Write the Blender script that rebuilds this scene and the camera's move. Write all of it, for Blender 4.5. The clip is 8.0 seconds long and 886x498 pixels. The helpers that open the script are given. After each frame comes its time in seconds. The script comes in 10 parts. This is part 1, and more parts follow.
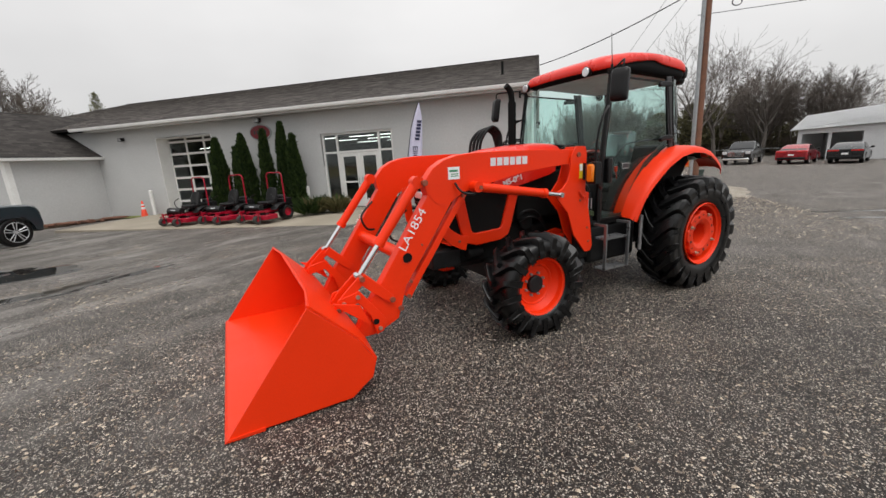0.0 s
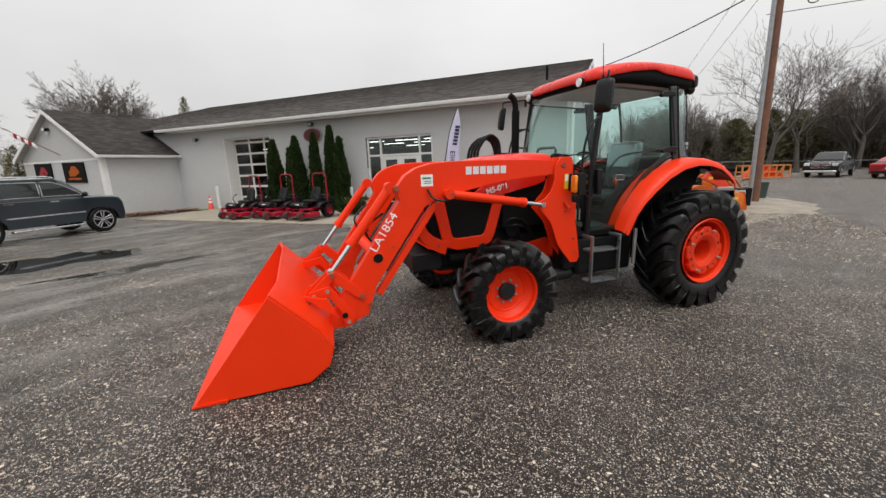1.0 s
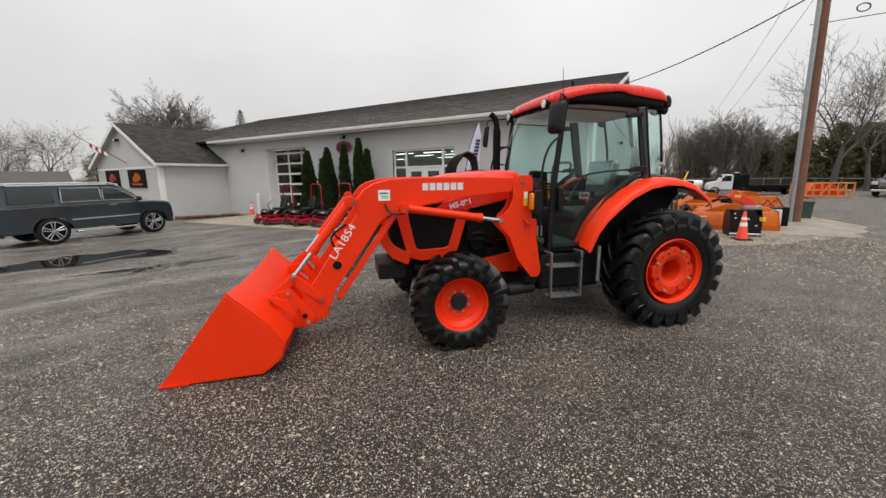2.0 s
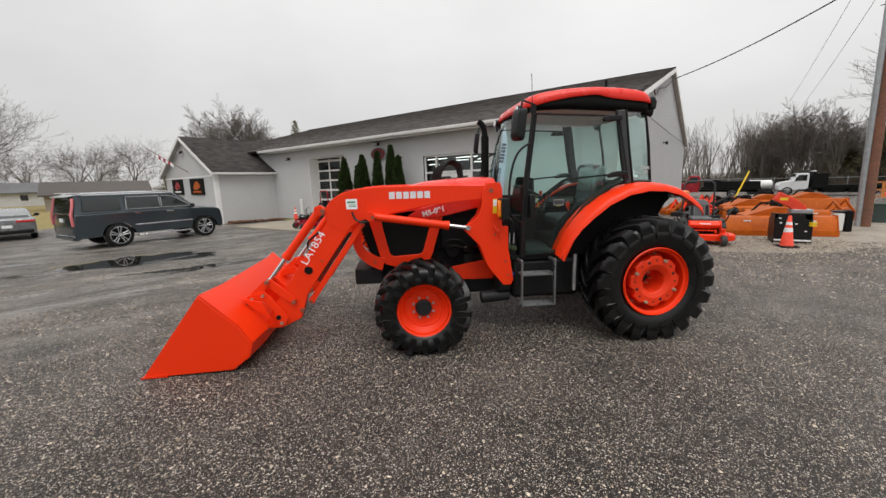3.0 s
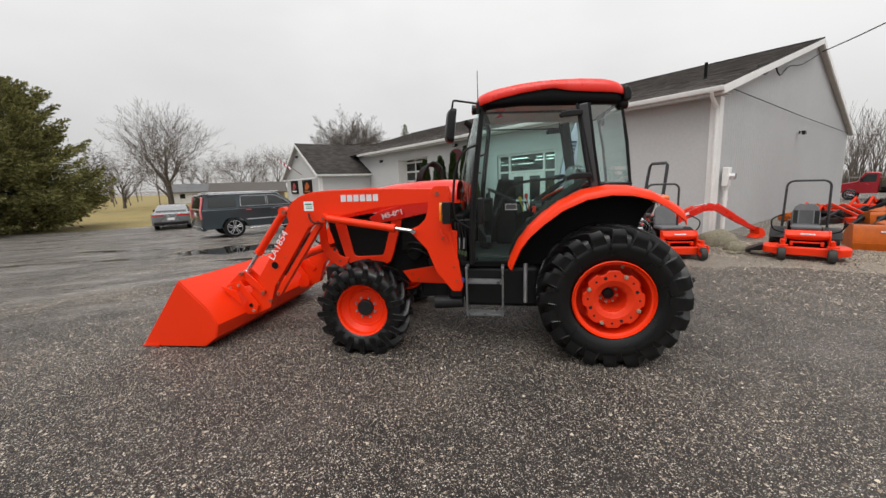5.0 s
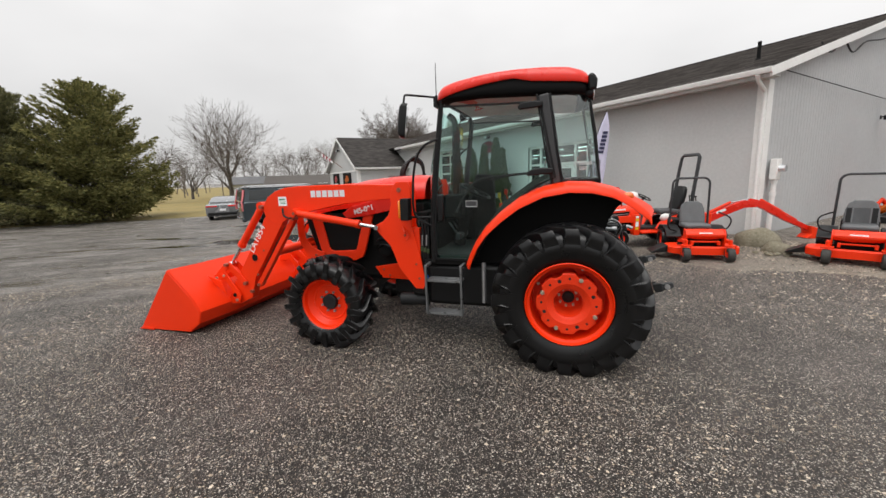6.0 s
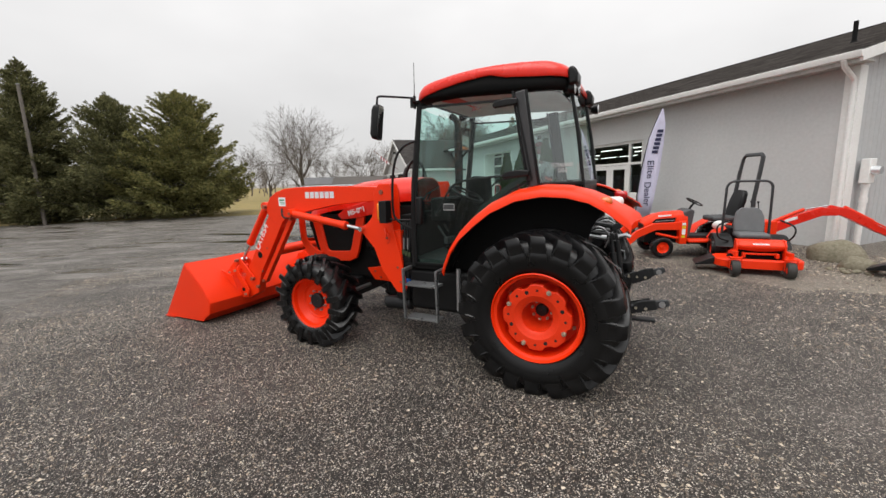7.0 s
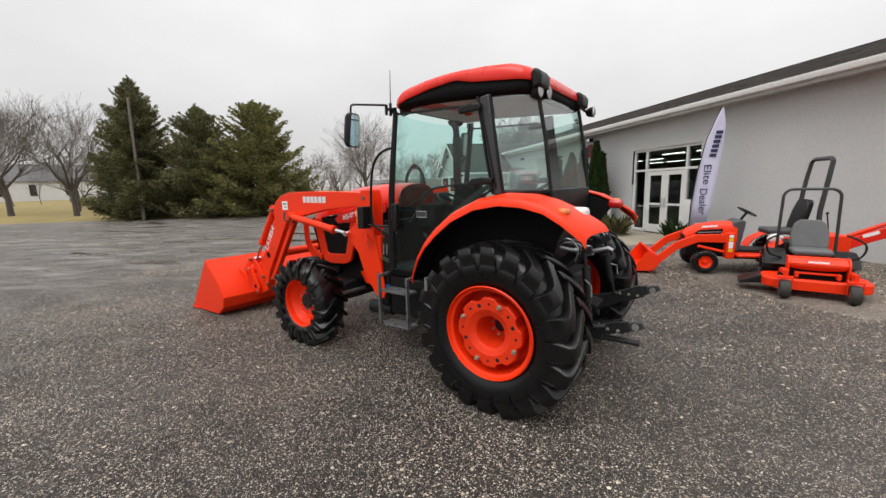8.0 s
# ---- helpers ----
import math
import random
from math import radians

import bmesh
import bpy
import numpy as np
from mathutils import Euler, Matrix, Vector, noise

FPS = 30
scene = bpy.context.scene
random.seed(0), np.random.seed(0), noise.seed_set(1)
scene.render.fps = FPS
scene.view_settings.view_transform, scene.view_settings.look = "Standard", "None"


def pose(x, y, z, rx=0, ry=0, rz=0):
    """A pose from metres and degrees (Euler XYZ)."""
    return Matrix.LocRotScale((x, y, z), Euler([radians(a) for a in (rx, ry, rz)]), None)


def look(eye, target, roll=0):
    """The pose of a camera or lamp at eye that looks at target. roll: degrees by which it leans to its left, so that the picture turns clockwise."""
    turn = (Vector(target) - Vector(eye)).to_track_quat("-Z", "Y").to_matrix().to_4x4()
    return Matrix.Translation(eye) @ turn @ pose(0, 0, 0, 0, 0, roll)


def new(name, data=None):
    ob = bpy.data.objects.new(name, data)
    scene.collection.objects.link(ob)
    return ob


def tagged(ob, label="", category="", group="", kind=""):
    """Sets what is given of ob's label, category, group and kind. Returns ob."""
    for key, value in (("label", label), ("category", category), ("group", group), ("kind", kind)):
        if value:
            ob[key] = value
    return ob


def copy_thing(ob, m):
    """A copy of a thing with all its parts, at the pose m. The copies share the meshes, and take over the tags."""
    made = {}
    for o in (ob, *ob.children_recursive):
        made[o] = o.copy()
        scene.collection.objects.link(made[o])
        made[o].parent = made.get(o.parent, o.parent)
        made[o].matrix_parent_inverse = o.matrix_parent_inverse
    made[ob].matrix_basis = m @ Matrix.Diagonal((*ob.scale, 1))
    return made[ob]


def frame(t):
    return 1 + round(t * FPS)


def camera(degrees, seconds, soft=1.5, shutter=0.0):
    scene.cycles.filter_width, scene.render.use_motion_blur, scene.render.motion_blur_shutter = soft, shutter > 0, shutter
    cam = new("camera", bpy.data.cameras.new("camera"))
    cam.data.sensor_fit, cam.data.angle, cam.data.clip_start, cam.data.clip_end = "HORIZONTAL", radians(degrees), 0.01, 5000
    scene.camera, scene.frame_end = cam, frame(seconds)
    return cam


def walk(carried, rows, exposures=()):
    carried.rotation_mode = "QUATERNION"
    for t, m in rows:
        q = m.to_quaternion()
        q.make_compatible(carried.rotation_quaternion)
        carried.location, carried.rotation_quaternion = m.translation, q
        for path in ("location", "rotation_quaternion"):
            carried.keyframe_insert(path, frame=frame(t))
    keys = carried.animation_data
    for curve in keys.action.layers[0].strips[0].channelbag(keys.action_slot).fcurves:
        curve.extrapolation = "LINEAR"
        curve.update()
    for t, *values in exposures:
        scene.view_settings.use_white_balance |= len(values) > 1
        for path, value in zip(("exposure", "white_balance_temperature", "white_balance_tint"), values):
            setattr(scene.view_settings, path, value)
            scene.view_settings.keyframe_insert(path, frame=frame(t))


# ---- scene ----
cam = camera(97.2, 8.0)
PATH = [
    (0, (1.304, 1.571, 1.753), (0.831, 3.461, 1.297), -2.8),
    (0.5, (1.722, 1.573, 1.784), (1.12, 3.427, 1.339), -2.7),
    (1, (2.102, 1.643, 1.767), (1.369, 3.454, 1.338), -1.5),
    (1.5, (2.533, 1.691, 1.789), (1.65, 3.443, 1.399), -1.5),
    (2, (3.01, 1.784, 1.812), (2.084, 3.517, 1.439), -0.6),
    (2.2, (3.187, 1.869, 1.818), (2.228, 3.584, 1.445), -0.5),
    (3.3, (4.025, 2.347, 1.856), (2.816, 3.905, 1.517), -1.6),
    (3.5, (4.15, 2.463, 1.837), (2.904, 3.991, 1.505), -1.5),
    (4, (4.464, 2.792, 1.845), (3.122, 4.237, 1.514), -1.6),
    (4.2, (4.623, 2.923, 1.837), (3.24, 4.327, 1.497), -1.5),
    (5.3, (5.278, 3.714, 1.843), (3.679, 4.866, 1.501), -2.0),
    (5.5, (5.375, 3.875, 1.84), (3.752, 4.99, 1.489), -2.1),
    (6, (5.612, 4.311, 1.851), (3.923, 5.317, 1.482), -1.9),
    (6.5, (5.7, 4.723, 1.852), (3.932, 5.583, 1.487), -1.4),
    (7, (5.894, 5.16, 1.834), (4.06, 5.877, 1.481), -1.7),
    (7.5, (6.069, 5.608, 1.842), (4.183, 6.179, 1.496), -1.6),
    (8, (6.098, 6.032, 1.849), (4.169, 6.448, 1.519), -1.3),
]
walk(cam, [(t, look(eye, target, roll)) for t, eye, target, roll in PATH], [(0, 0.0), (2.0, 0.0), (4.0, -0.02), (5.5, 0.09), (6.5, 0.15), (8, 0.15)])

# ---- light ----
world = bpy.data.worlds.new("sky")
scene.world = world
world.use_nodes = True
wn, wl = world.node_tree.nodes, world.node_tree.links
wn.clear()
sky = wn.new("ShaderNodeTexSky")
sky.sky_type, sky.sun_disc = "NISHITA", False
sky.sun_elevation, sky.sun_rotation = radians(66), radians(136)
tc = wn.new("ShaderNodeTexCoord")
sep = wn.new("ShaderNodeSeparateXYZ")
wl.new(tc.outputs["Generated"], sep.inputs[0])
grad = wn.new("ShaderNodeMapRange")          # overcast sky: the zenith is brighter than the horizon
grad.inputs["From Min"].default_value, grad.inputs["From Max"].default_value = 0.0, 1.0
grad.inputs["To Min"].default_value, grad.inputs["To Max"].default_value = 6.5, 13.7
wl.new(sep.outputs["Z"], grad.inputs["Value"])
cl = wn.new("ShaderNodeTexNoise")
cl.inputs["Scale"].default_value, cl.inputs["Detail"].default_value, cl.inputs["Roughness"].default_value = 1.7, 4.0, 0.5
mp = wn.new("ShaderNodeMapping")
mp.inputs["Scale"].default_value = (1, 1, 2.2)
wl.new(tc.outputs["Generated"], mp.inputs[0])
wl.new(mp.outputs[0], cl.inputs["Vector"])
clr = wn.new("ShaderNodeMapRange")
clr.inputs["From Min"].default_value, clr.inputs["From Max"].default_value = 0.3, 0.7
clr.inputs["To Min"].default_value, clr.inputs["To Max"].default_value = 0.90, 1.08
wl.new(cl.outputs["Fac"], clr.inputs["Value"])
mul = wn.new("ShaderNodeMath")
mul.operation = "MULTIPLY"
wl.new(grad.outputs[0], mul.inputs[0])
wl.new(clr.outputs[0], mul.inputs[1])
grey = wn.new("ShaderNodeMix")
grey.data_type, grey.blend_type = "RGBA", "MULTIPLY"
grey.inputs["Factor"].default_value = 1.0
grey.inputs[6].default_value = (1.0, 0.985, 0.975, 1)
side = wn.new("ShaderNodeVectorMath")        # thinner cloud towards the north-east
side.operation = "DOT_PRODUCT"
side.inputs[1].default_value = (0.35, 0.90, 0.0)
wl.new(tc.outputs["Generated"], side.inputs[0])
sid = wn.new("ShaderNodeMapRange")
sid.inputs["From Min"].default_value, sid.inputs["From Max"].default_value = -1.0, 1.0
sid.inputs["To Min"].default_value, sid.inputs["To Max"].default_value = 0.93, 1.02
wl.new(side.outputs["Value"], sid.inputs["Value"])
mul2 = wn.new("ShaderNodeMath")
mul2.operation = "MULTIPLY"
wl.new(mul.outputs[0], mul2.inputs[0])
wl.new(sid.outputs[0], mul2.inputs[1])
wl.new(mul2.outputs[0], grey.inputs[7])
mixs = wn.new("ShaderNodeMix")
mixs.data_type = "RGBA"
mixs.inputs["Factor"].default_value = 0.94
wl.new(sky.outputs[0], mixs.inputs[6])
wl.new(grey.outputs[2], mixs.inputs[7])
bg = wn.new("ShaderNodeBackground")
bg.inputs["Strength"].default_value = 0.1
wl.new(mixs.outputs[2], bg.inputs["Color"])
wo = wn.new("ShaderNodeOutputWorld")
wl.new(bg.outputs[0], wo.inputs["Surface"])

sun_data = bpy.data.lights.new("sun", "SUN")
sun_data.energy, sun_data.angle, sun_data.color = 1.8, radians(50), (1.0, 0.98, 0.95)
sun = new("sun", sun_data)
sun.matrix_world = look((0, 0, 30), (0 - 30 * math.cos(radians(66)) * math.sin(radians(136)), 0 + 30 * math.cos(radians(66)) * math.cos(radians(136)) * -1, 30 - 30 * math.sin(radians(66))))


# ---- materials ----
def mat(name, col, rough=0.5, metal=0.0, var=0.18, scale=3.0, fine=40.0, bump=0.0, coat=0.0, rvar=0.12, alt=None, spec=0.5, dist=0.01):
    """A procedural paint, metal, rubber or stone: colour and gloss vary at two scales, with fine relief."""
    m = bpy.data.materials.new(name)
    m.use_nodes = True
    n, l = m.node_tree.nodes, m.node_tree.links
    b = n["Principled BSDF"]
    t = n.new("ShaderNodeTexCoord")
    a = n.new("ShaderNodeTexNoise")
    a.inputs["Scale"].default_value, a.inputs["Detail"].default_value, a.inputs["Roughness"].default_value = scale, 4, 0.6
    f = n.new("ShaderNodeTexNoise")
    f.inputs["Scale"].default_value, f.inputs["Detail"].default_value = fine, 3
    l.new(t.outputs["Object"], a.inputs["Vector"])
    l.new(t.outputs["Object"], f.inputs["Vector"])
    s = n.new("ShaderNodeMath")
    s.operation = "ADD"
    l.new(a.outputs["Fac"], s.inputs[0])
    l.new(f.outputs["Fac"], s.inputs[1])
    r = n.new("ShaderNodeMapRange")
    r.inputs["From Min"].default_value, r.inputs["From Max"].default_value = 0.7, 1.3
    l.new(s.outputs[0], r.inputs["Value"])
    x = n.new("ShaderNodeMix")
    x.data_type = "RGBA"
    lo = alt if alt else tuple(c * (1 - var) for c in col)
    hi = col if alt else tuple(min(1, c * (1 + var)) for c in col)
    x.inputs[6].default_value, x.inputs[7].default_value = (*lo, 1), (*hi, 1)
    l.new(r.outputs[0], x.inputs["Factor"])
    l.new(x.outputs[2], b.inputs["Base Color"])
    q = n.new("ShaderNodeMapRange")
    q.inputs["To Min"].default_value, q.inputs["To Max"].default_value = max(0.03, rough - rvar), min(1, rough + rvar)
    l.new(a.outputs["Fac"], q.inputs["Value"])
    l.new(q.outputs[0], b.inputs["Roughness"])
    b.inputs["Metallic"].default_value, b.inputs["Coat Weight"].default_value = metal, coat
    b.inputs["Coat Roughness"].default_value = 0.12
    b.inputs["Specular IOR Level"].default_value = spec
    if bump:
        k = n.new("ShaderNodeBump")
        k.inputs["Strength"].default_value, k.inputs["Distance"].default_value = bump, dist
        l.new(f.outputs["Fac"], k.inputs["Height"])
        l.new(k.outputs[0], b.inputs["Normal"])
    return m


def glass(name, col=(0.8, 0.93, 0.9), rough=0.0, weight=0.55, tint=None):
    """Thin pane: a clear sheet mixed with a mirror by Fresnel, so that it needs no thickness in the optics."""
    m = bpy.data.materials.new(name)
    m.use_nodes = True
    n, l = m.node_tree.nodes, m.node_tree.links
    n.remove(n["Principled BSDF"])
    tr = n.new("ShaderNodeBsdfTransparent")
    tr.inputs["Color"].default_value = (*col, 1)
    gl = n.new("ShaderNodeBsdfGlossy")
    gl.inputs["Roughness"].default_value = rough + 0.005
    gl.inputs["Color"].default_value = (0.95, 1.0, 0.99, 1)
    fr = n.new("ShaderNodeLayerWeight")
    fr.inputs["Blend"].default_value = 0.5
    pw = n.new("ShaderNodeMath")
    pw.operation = "POWER"
    pw.inputs[1].default_value = 5.0
    l.new(fr.outputs["Facing"], pw.inputs[0])
    mr = n.new("ShaderNodeMapRange")
    mr.inputs["To Min"].default_value, mr.inputs["To Max"].default_value = 0.03 + 0.25 * (weight - 0.5), 0.9
    l.new(pw.outputs[0], mr.inputs["Value"])
    mx = n.new("ShaderNodeMixShader")
    l.new(mr.outputs[0], mx.inputs[0])
    l.new(tr.outputs[0], mx.inputs[1])
    l.new(gl.outputs[0], mx.inputs[2])
    l.new(mx.outputs[0], n["Material Output"].inputs["Surface"])
    return m


def glow(name, col, power):
    m = bpy.data.materials.new(name)
    m.use_nodes = True
    b = m.node_tree.nodes["Principled BSDF"]
    b.inputs["Base Color"].default_value = (*col, 1)
    b.inputs["Emission Color"].default_value = (*col, 1)
    b.inputs["Emission Strength"].default_value = power
    return m


ORANGE = mat("orange_paint", (0.84, 0.036, 0.0035), 0.38, var=0.05, scale=1.5, fine=90, coat=0.0, spec=0.28, bump=0.02, dist=0.002)
ORANGE2 = mat("orange_red_paint", (0.74, 0.036, 0.006), 0.42, var=0.08, scale=2, fine=60, spec=0.28)
HOODRED = mat("hood_paint", (0.72, 0.020, 0.008), 0.28, var=0.06, scale=2, fine=60, coat=0.1, spec=0.4)
REDPAINT = mat("dark_red_paint", (0.32, 0.005, 0.022), 0.3, var=0.1, scale=3, fine=50, spec=0.35)
PLOW = mat("plow_orange_paint", (0.52, 0.108, 0.004), 0.5, var=0.25, scale=1.5, fine=7, alt=(0.36, 0.070, 0.004), spec=0.25)
PLOWPALE = mat("faded_orange_paint", (0.62, 0.235, 0.055), 0.55, var=0.15, scale=1.5, fine=9)
STEPGREY = mat("step_grey_steel", (0.20, 0.205, 0.21), 0.30, metal=0.6, var=0.2, scale=9, fine=90)
TYRE = mat("tyre_rubber", (0.0036, 0.0036, 0.0040), 0.30, var=0.4, scale=5, fine=70, bump=0.12, rvar=0.14, dist=0.003, spec=0.42)
TYREDUST = mat("dusty_tyre_rubber", (0.035, 0.033, 0.03), 0.75, var=0.4, scale=6, fine=60, bump=0.2)
BLACK = mat("black_plastic", (0.006, 0.006, 0.0065), 0.42, spec=0.3, var=0.25, scale=6, fine=120, bump=0.05, dist=0.002)
MATTE = mat("matt_black", (0.0045, 0.0045, 0.0045), 0.8, spec=0.2, var=0.3, scale=5, fine=80)
CAST = mat("dark_casting", (0.014, 0.0145, 0.0155), 0.5, spec=0.3, var=0.4, scale=6, fine=60, bump=0.15)
STEEL = mat("bare_steel", (0.42, 0.42, 0.43), 0.38, metal=0.85, var=0.2, scale=12, fine=120)
DARKSTEEL = mat("dark_grey_steel", (0.045, 0.047, 0.05), 0.45, metal=0.3, var=0.25, scale=9, fine=90)
GALV = mat("galvanised_steel", (0.36, 0.38, 0.39), 0.5, metal=0.7, var=0.25, scale=9, fine=90)
CHROME = mat("chrome", (0.75, 0.76, 0.78), 0.08, metal=1.0, var=0.03, rvar=0.03)
ZINC = mat("zinc_bolt", (0.55, 0.50, 0.40), 0.35, metal=0.8, var=0.15, scale=30)
WORNPIN = mat("worn_painted_pin", (0.30, 0.085, 0.05), 0.45, metal=0.3, var=0.4, scale=30, fine=90)
WHITEPAINT = mat("white_paint", (0.72, 0.72, 0.70), 0.5, var=0.07, scale=2, fine=40)
GREYDECAL = mat("pale_etched_decal", (0.46, 0.50, 0.49), 0.4, var=0.04, scale=6, fine=50)
WHITEDECAL = mat("white_decal", (0.82, 0.83, 0.84), 0.35, var=0.04, scale=6, fine=50)
SILVERDECAL = mat("silver_decal", (0.74, 0.74, 0.76), 0.3, metal=0.2, var=0.08, scale=6)
YELLOWDECAL = mat("yellow_decal", (0.78, 0.55, 0.02), 0.4, var=0.08, scale=8)
GREENBLACK = mat("dark_green_ceramic", (0.012, 0.022, 0.018), 0.35, var=0.2, scale=5, fine=60)
PILLAR = mat("dark_grey_plastic", (0.034, 0.034, 0.036), 0.5, var=0.15, scale=5, fine=90, bump=0.05, dist=0.002)
GREENDECAL = mat("green_decal", (0.02, 0.22, 0.09), 0.4, var=0.08, scale=8)
DARKAMBER = mat("dark_amber_lens", (0.66, 0.13, 0.01), 0.2, var=0.06, scale=20, coat=0.5)
AMBER = mat("amber_lens", (0.85, 0.22, 0.01), 0.15, var=0.06, scale=20, coat=0.6)
REDLENS = mat("red_lens", (0.55, 0.01, 0.01), 0.15, var=0.06, scale=20, coat=0.6)
CLEARLENS = mat("clear_lens", (0.8, 0.82, 0.84), 0.12, metal=0.5, var=0.05, scale=20, coat=0.6)
MIRROR = mat("mirror_glass", (0.85, 0.87, 0.88), 0.03, metal=1.0, var=0.02, rvar=0.01)
BLUEPLASTIC = mat("blue_plastic", (0.02, 0.12, 0.45), 0.4, var=0.1, scale=12)
LINER = mat("pale_grey_headliner", (0.74, 0.75, 0.74), 0.85, var=0.15, scale=4, fine=90, bump=0.1)
SEAT = mat("grey_vinyl", (0.06, 0.062, 0.065), 0.6, var=0.2, scale=6, fine=90, bump=0.1)
GREYSEAT = mat("mid_grey_vinyl", (0.115, 0.118, 0.122), 0.55, var=0.15, scale=6, fine=90, bump=0.08)
CABGLASS = glass("cab_glass", (0.77, 0.955, 0.92), 0.0, 0.54)
# copy of the cab glass, mirror share raised to put a pale sky veil on
QUARTERGLASS = glass("sky_veil_cab_glass", (0.80, 0.94, 0.915), 0.02, 0.95)
SHOPGLASS = glass("shop_glass", (0.62, 0.66, 0.66), 0.0, 0.6)


# ---- mesh helpers ----
def sharp(bm, angle=0.6):
    for e in bm.edges:
        e.smooth = not (len(e.link_faces) == 2 and e.calc_face_angle(0) > angle)
    for f in bm.faces:
        f.smooth = True


def part(name, bm, material, parent=None, label="", bevel=0.0, m=None, angle=0.6, kind=""):
    bmesh.ops.recalc_face_normals(bm, faces=bm.faces)
    sharp(bm, angle)
    me = bpy.data.meshes.new(name)
    bm.to_mesh(me)
    bm.free()
    for k in (material if isinstance(material, (list, tuple)) else [material]):
        me.materials.append(k)
    ob = new(name, me)
    if parent is not None:
        ob.parent = parent
    if m is not None:
        ob.matrix_basis = m
    if bevel:
        k = ob.modifiers.new("edge", "BEVEL")
        k.width, k.segments, k.limit_method, k.angle_limit = bevel, 2, "ANGLE", 0.7
    return tagged(ob, label, kind=kind)


def thing(name, m, label, category, group="", kind=""):
    ob = new(name)
    ob.empty_display_size = 0.1
    ob.matrix_basis = m
    return tagged(ob, label, category, group, kind)


def box(bm, x0, x1, y0, y1, z0, z1, mi=0, m=None):
    v = [bm.verts.new(p) for p in ((x0, y0, z0), (x1, y0, z0), (x1, y1, z0), (x0, y1, z0), (x0, y0, z1), (x1, y0, z1), (x1, y1, z1), (x0, y1, z1))]
    if m is not None:
        for q in v:
            q.co = m @ q.co
    for f in ((0, 3, 2, 1), (4, 5, 6, 7), (0, 1, 5, 4), (1, 2, 6, 5), (2, 3, 7, 6), (3, 0, 4, 7)):
        bm.faces.new([v[i] for i in f]).material_index = mi
    return bm


def ring(bm, c, ax, r, seg, up=None):
    ax = Vector(ax).normalized()
    u = Vector(up) if up is not None else (Vector((0, 0, 1)) if abs(ax.z) < 0.9 else Vector((1, 0, 0)))
    u = (u - ax * u.dot(ax)).normalized()
    w = ax.cross(u)
    return [bm.verts.new(Vector(c) + u * (r * math.cos(2 * math.pi * i / seg)) + w * (r * math.sin(2 * math.pi * i / seg))) for i in range(seg)]


def bridge(bm, a, b, mi=0):
    n = len(a)
    for i in range(n):
        bm.faces.new((a[i], a[(i + 1) % n], b[(i + 1) % n], b[i])).material_index = mi


def cyl(bm, p0, p1, r0, r1=None, seg=16, caps=True, mi=0):
    p0, p1 = Vector(p0), Vector(p1)
    a, b = ring(bm, p0, p1 - p0, r0, seg), ring(bm, p1, p1 - p0, r0 if r1 is None else r1, seg)
    bridge(bm, a, b, mi)
    if caps:
        bm.faces.new(a[::-1]).material_index = mi
        bm.faces.new(b).material_index = mi
    return bm


def tube(bm, pts, r, seg=8, caps=True, mi=0):
    pts = [Vector(p) for p in pts]
    rs = r if isinstance(r, (list, tuple)) else [r] * len(pts)
    last = None
    up = Vector((0.13, 0.21, 0.97))
    for i, p in enumerate(pts):
        d = (pts[min(i + 1, len(pts) - 1)] - pts[max(i - 1, 0)])
        c = ring(bm, p, d, rs[i], seg, up)
        if last:
            bridge(bm, last, c, mi)
        elif caps:
            bm.faces.new(c[::-1]).material_index = mi
        last = c
    if caps:
        bm.faces.new(last).material_index = mi
    return bm


def smooth_pts(pts, n=6):
    """Catmull-Rom through the points."""
    P = [Vector(p) for p in pts]
    out = []
    for i in range(len(P) - 1):
        a, b, c, d = P[max(i - 1, 0)], P[i], P[i + 1], P[min(i + 2, len(P) - 1)]
        for k in range(n):
            t = k / n
            out.append(0.5 * ((2 * b) + (c - a) * t + (2 * a - 5 * b + 4 * c - d) * t * t + (3 * b - a - 3 * c + d) * t ** 3))
    return out + [P[-1]]


def prism(bm, poly, a0, a1, axis="y", mi=0):
    """A flat polygon made thick. axis y: poly is (x, z); x: (y, z); z: (x, y)."""
    def p(q, a):
        return {"y": (q[0], a, q[1]), "x": (a, q[0], q[1]), "z": (q[0], q[1], a)}[axis]
    A, B = [bm.verts.new(p(q, a0)) for q in poly], [bm.verts.new(p(q, a1)) for q in poly]
    n = len(poly)
    fs = [bm.faces.new(A), bm.faces.new(B[::-1])]
    for i in range(n):
        fs.append(bm.faces.new((A[i], B[i], B[(i + 1) % n], A[(i + 1) % n])))
    for f in fs:
        f.material_index = mi
    return bm


def ribbon(pts, w):
    """The outline of a band of width w along 2D points."""
    ws = w if isinstance(w, (list, tuple)) else [w] * len(pts)
    L, R = [], []
    for i, p in enumerate(pts):
        a, b = Vector(pts[max(i - 1, 0)]), Vector(pts[min(i + 1, len(pts) - 1)])
        d = (b - a).normalized()
        nrm = Vector((-d.y, d.x)) * ws[i] / 2
        L.append((p[0] + nrm.x, p[1] + nrm.y))
        R.append((p[0] - nrm.x, p[1] - nrm.y))
    return L + R[::-1]


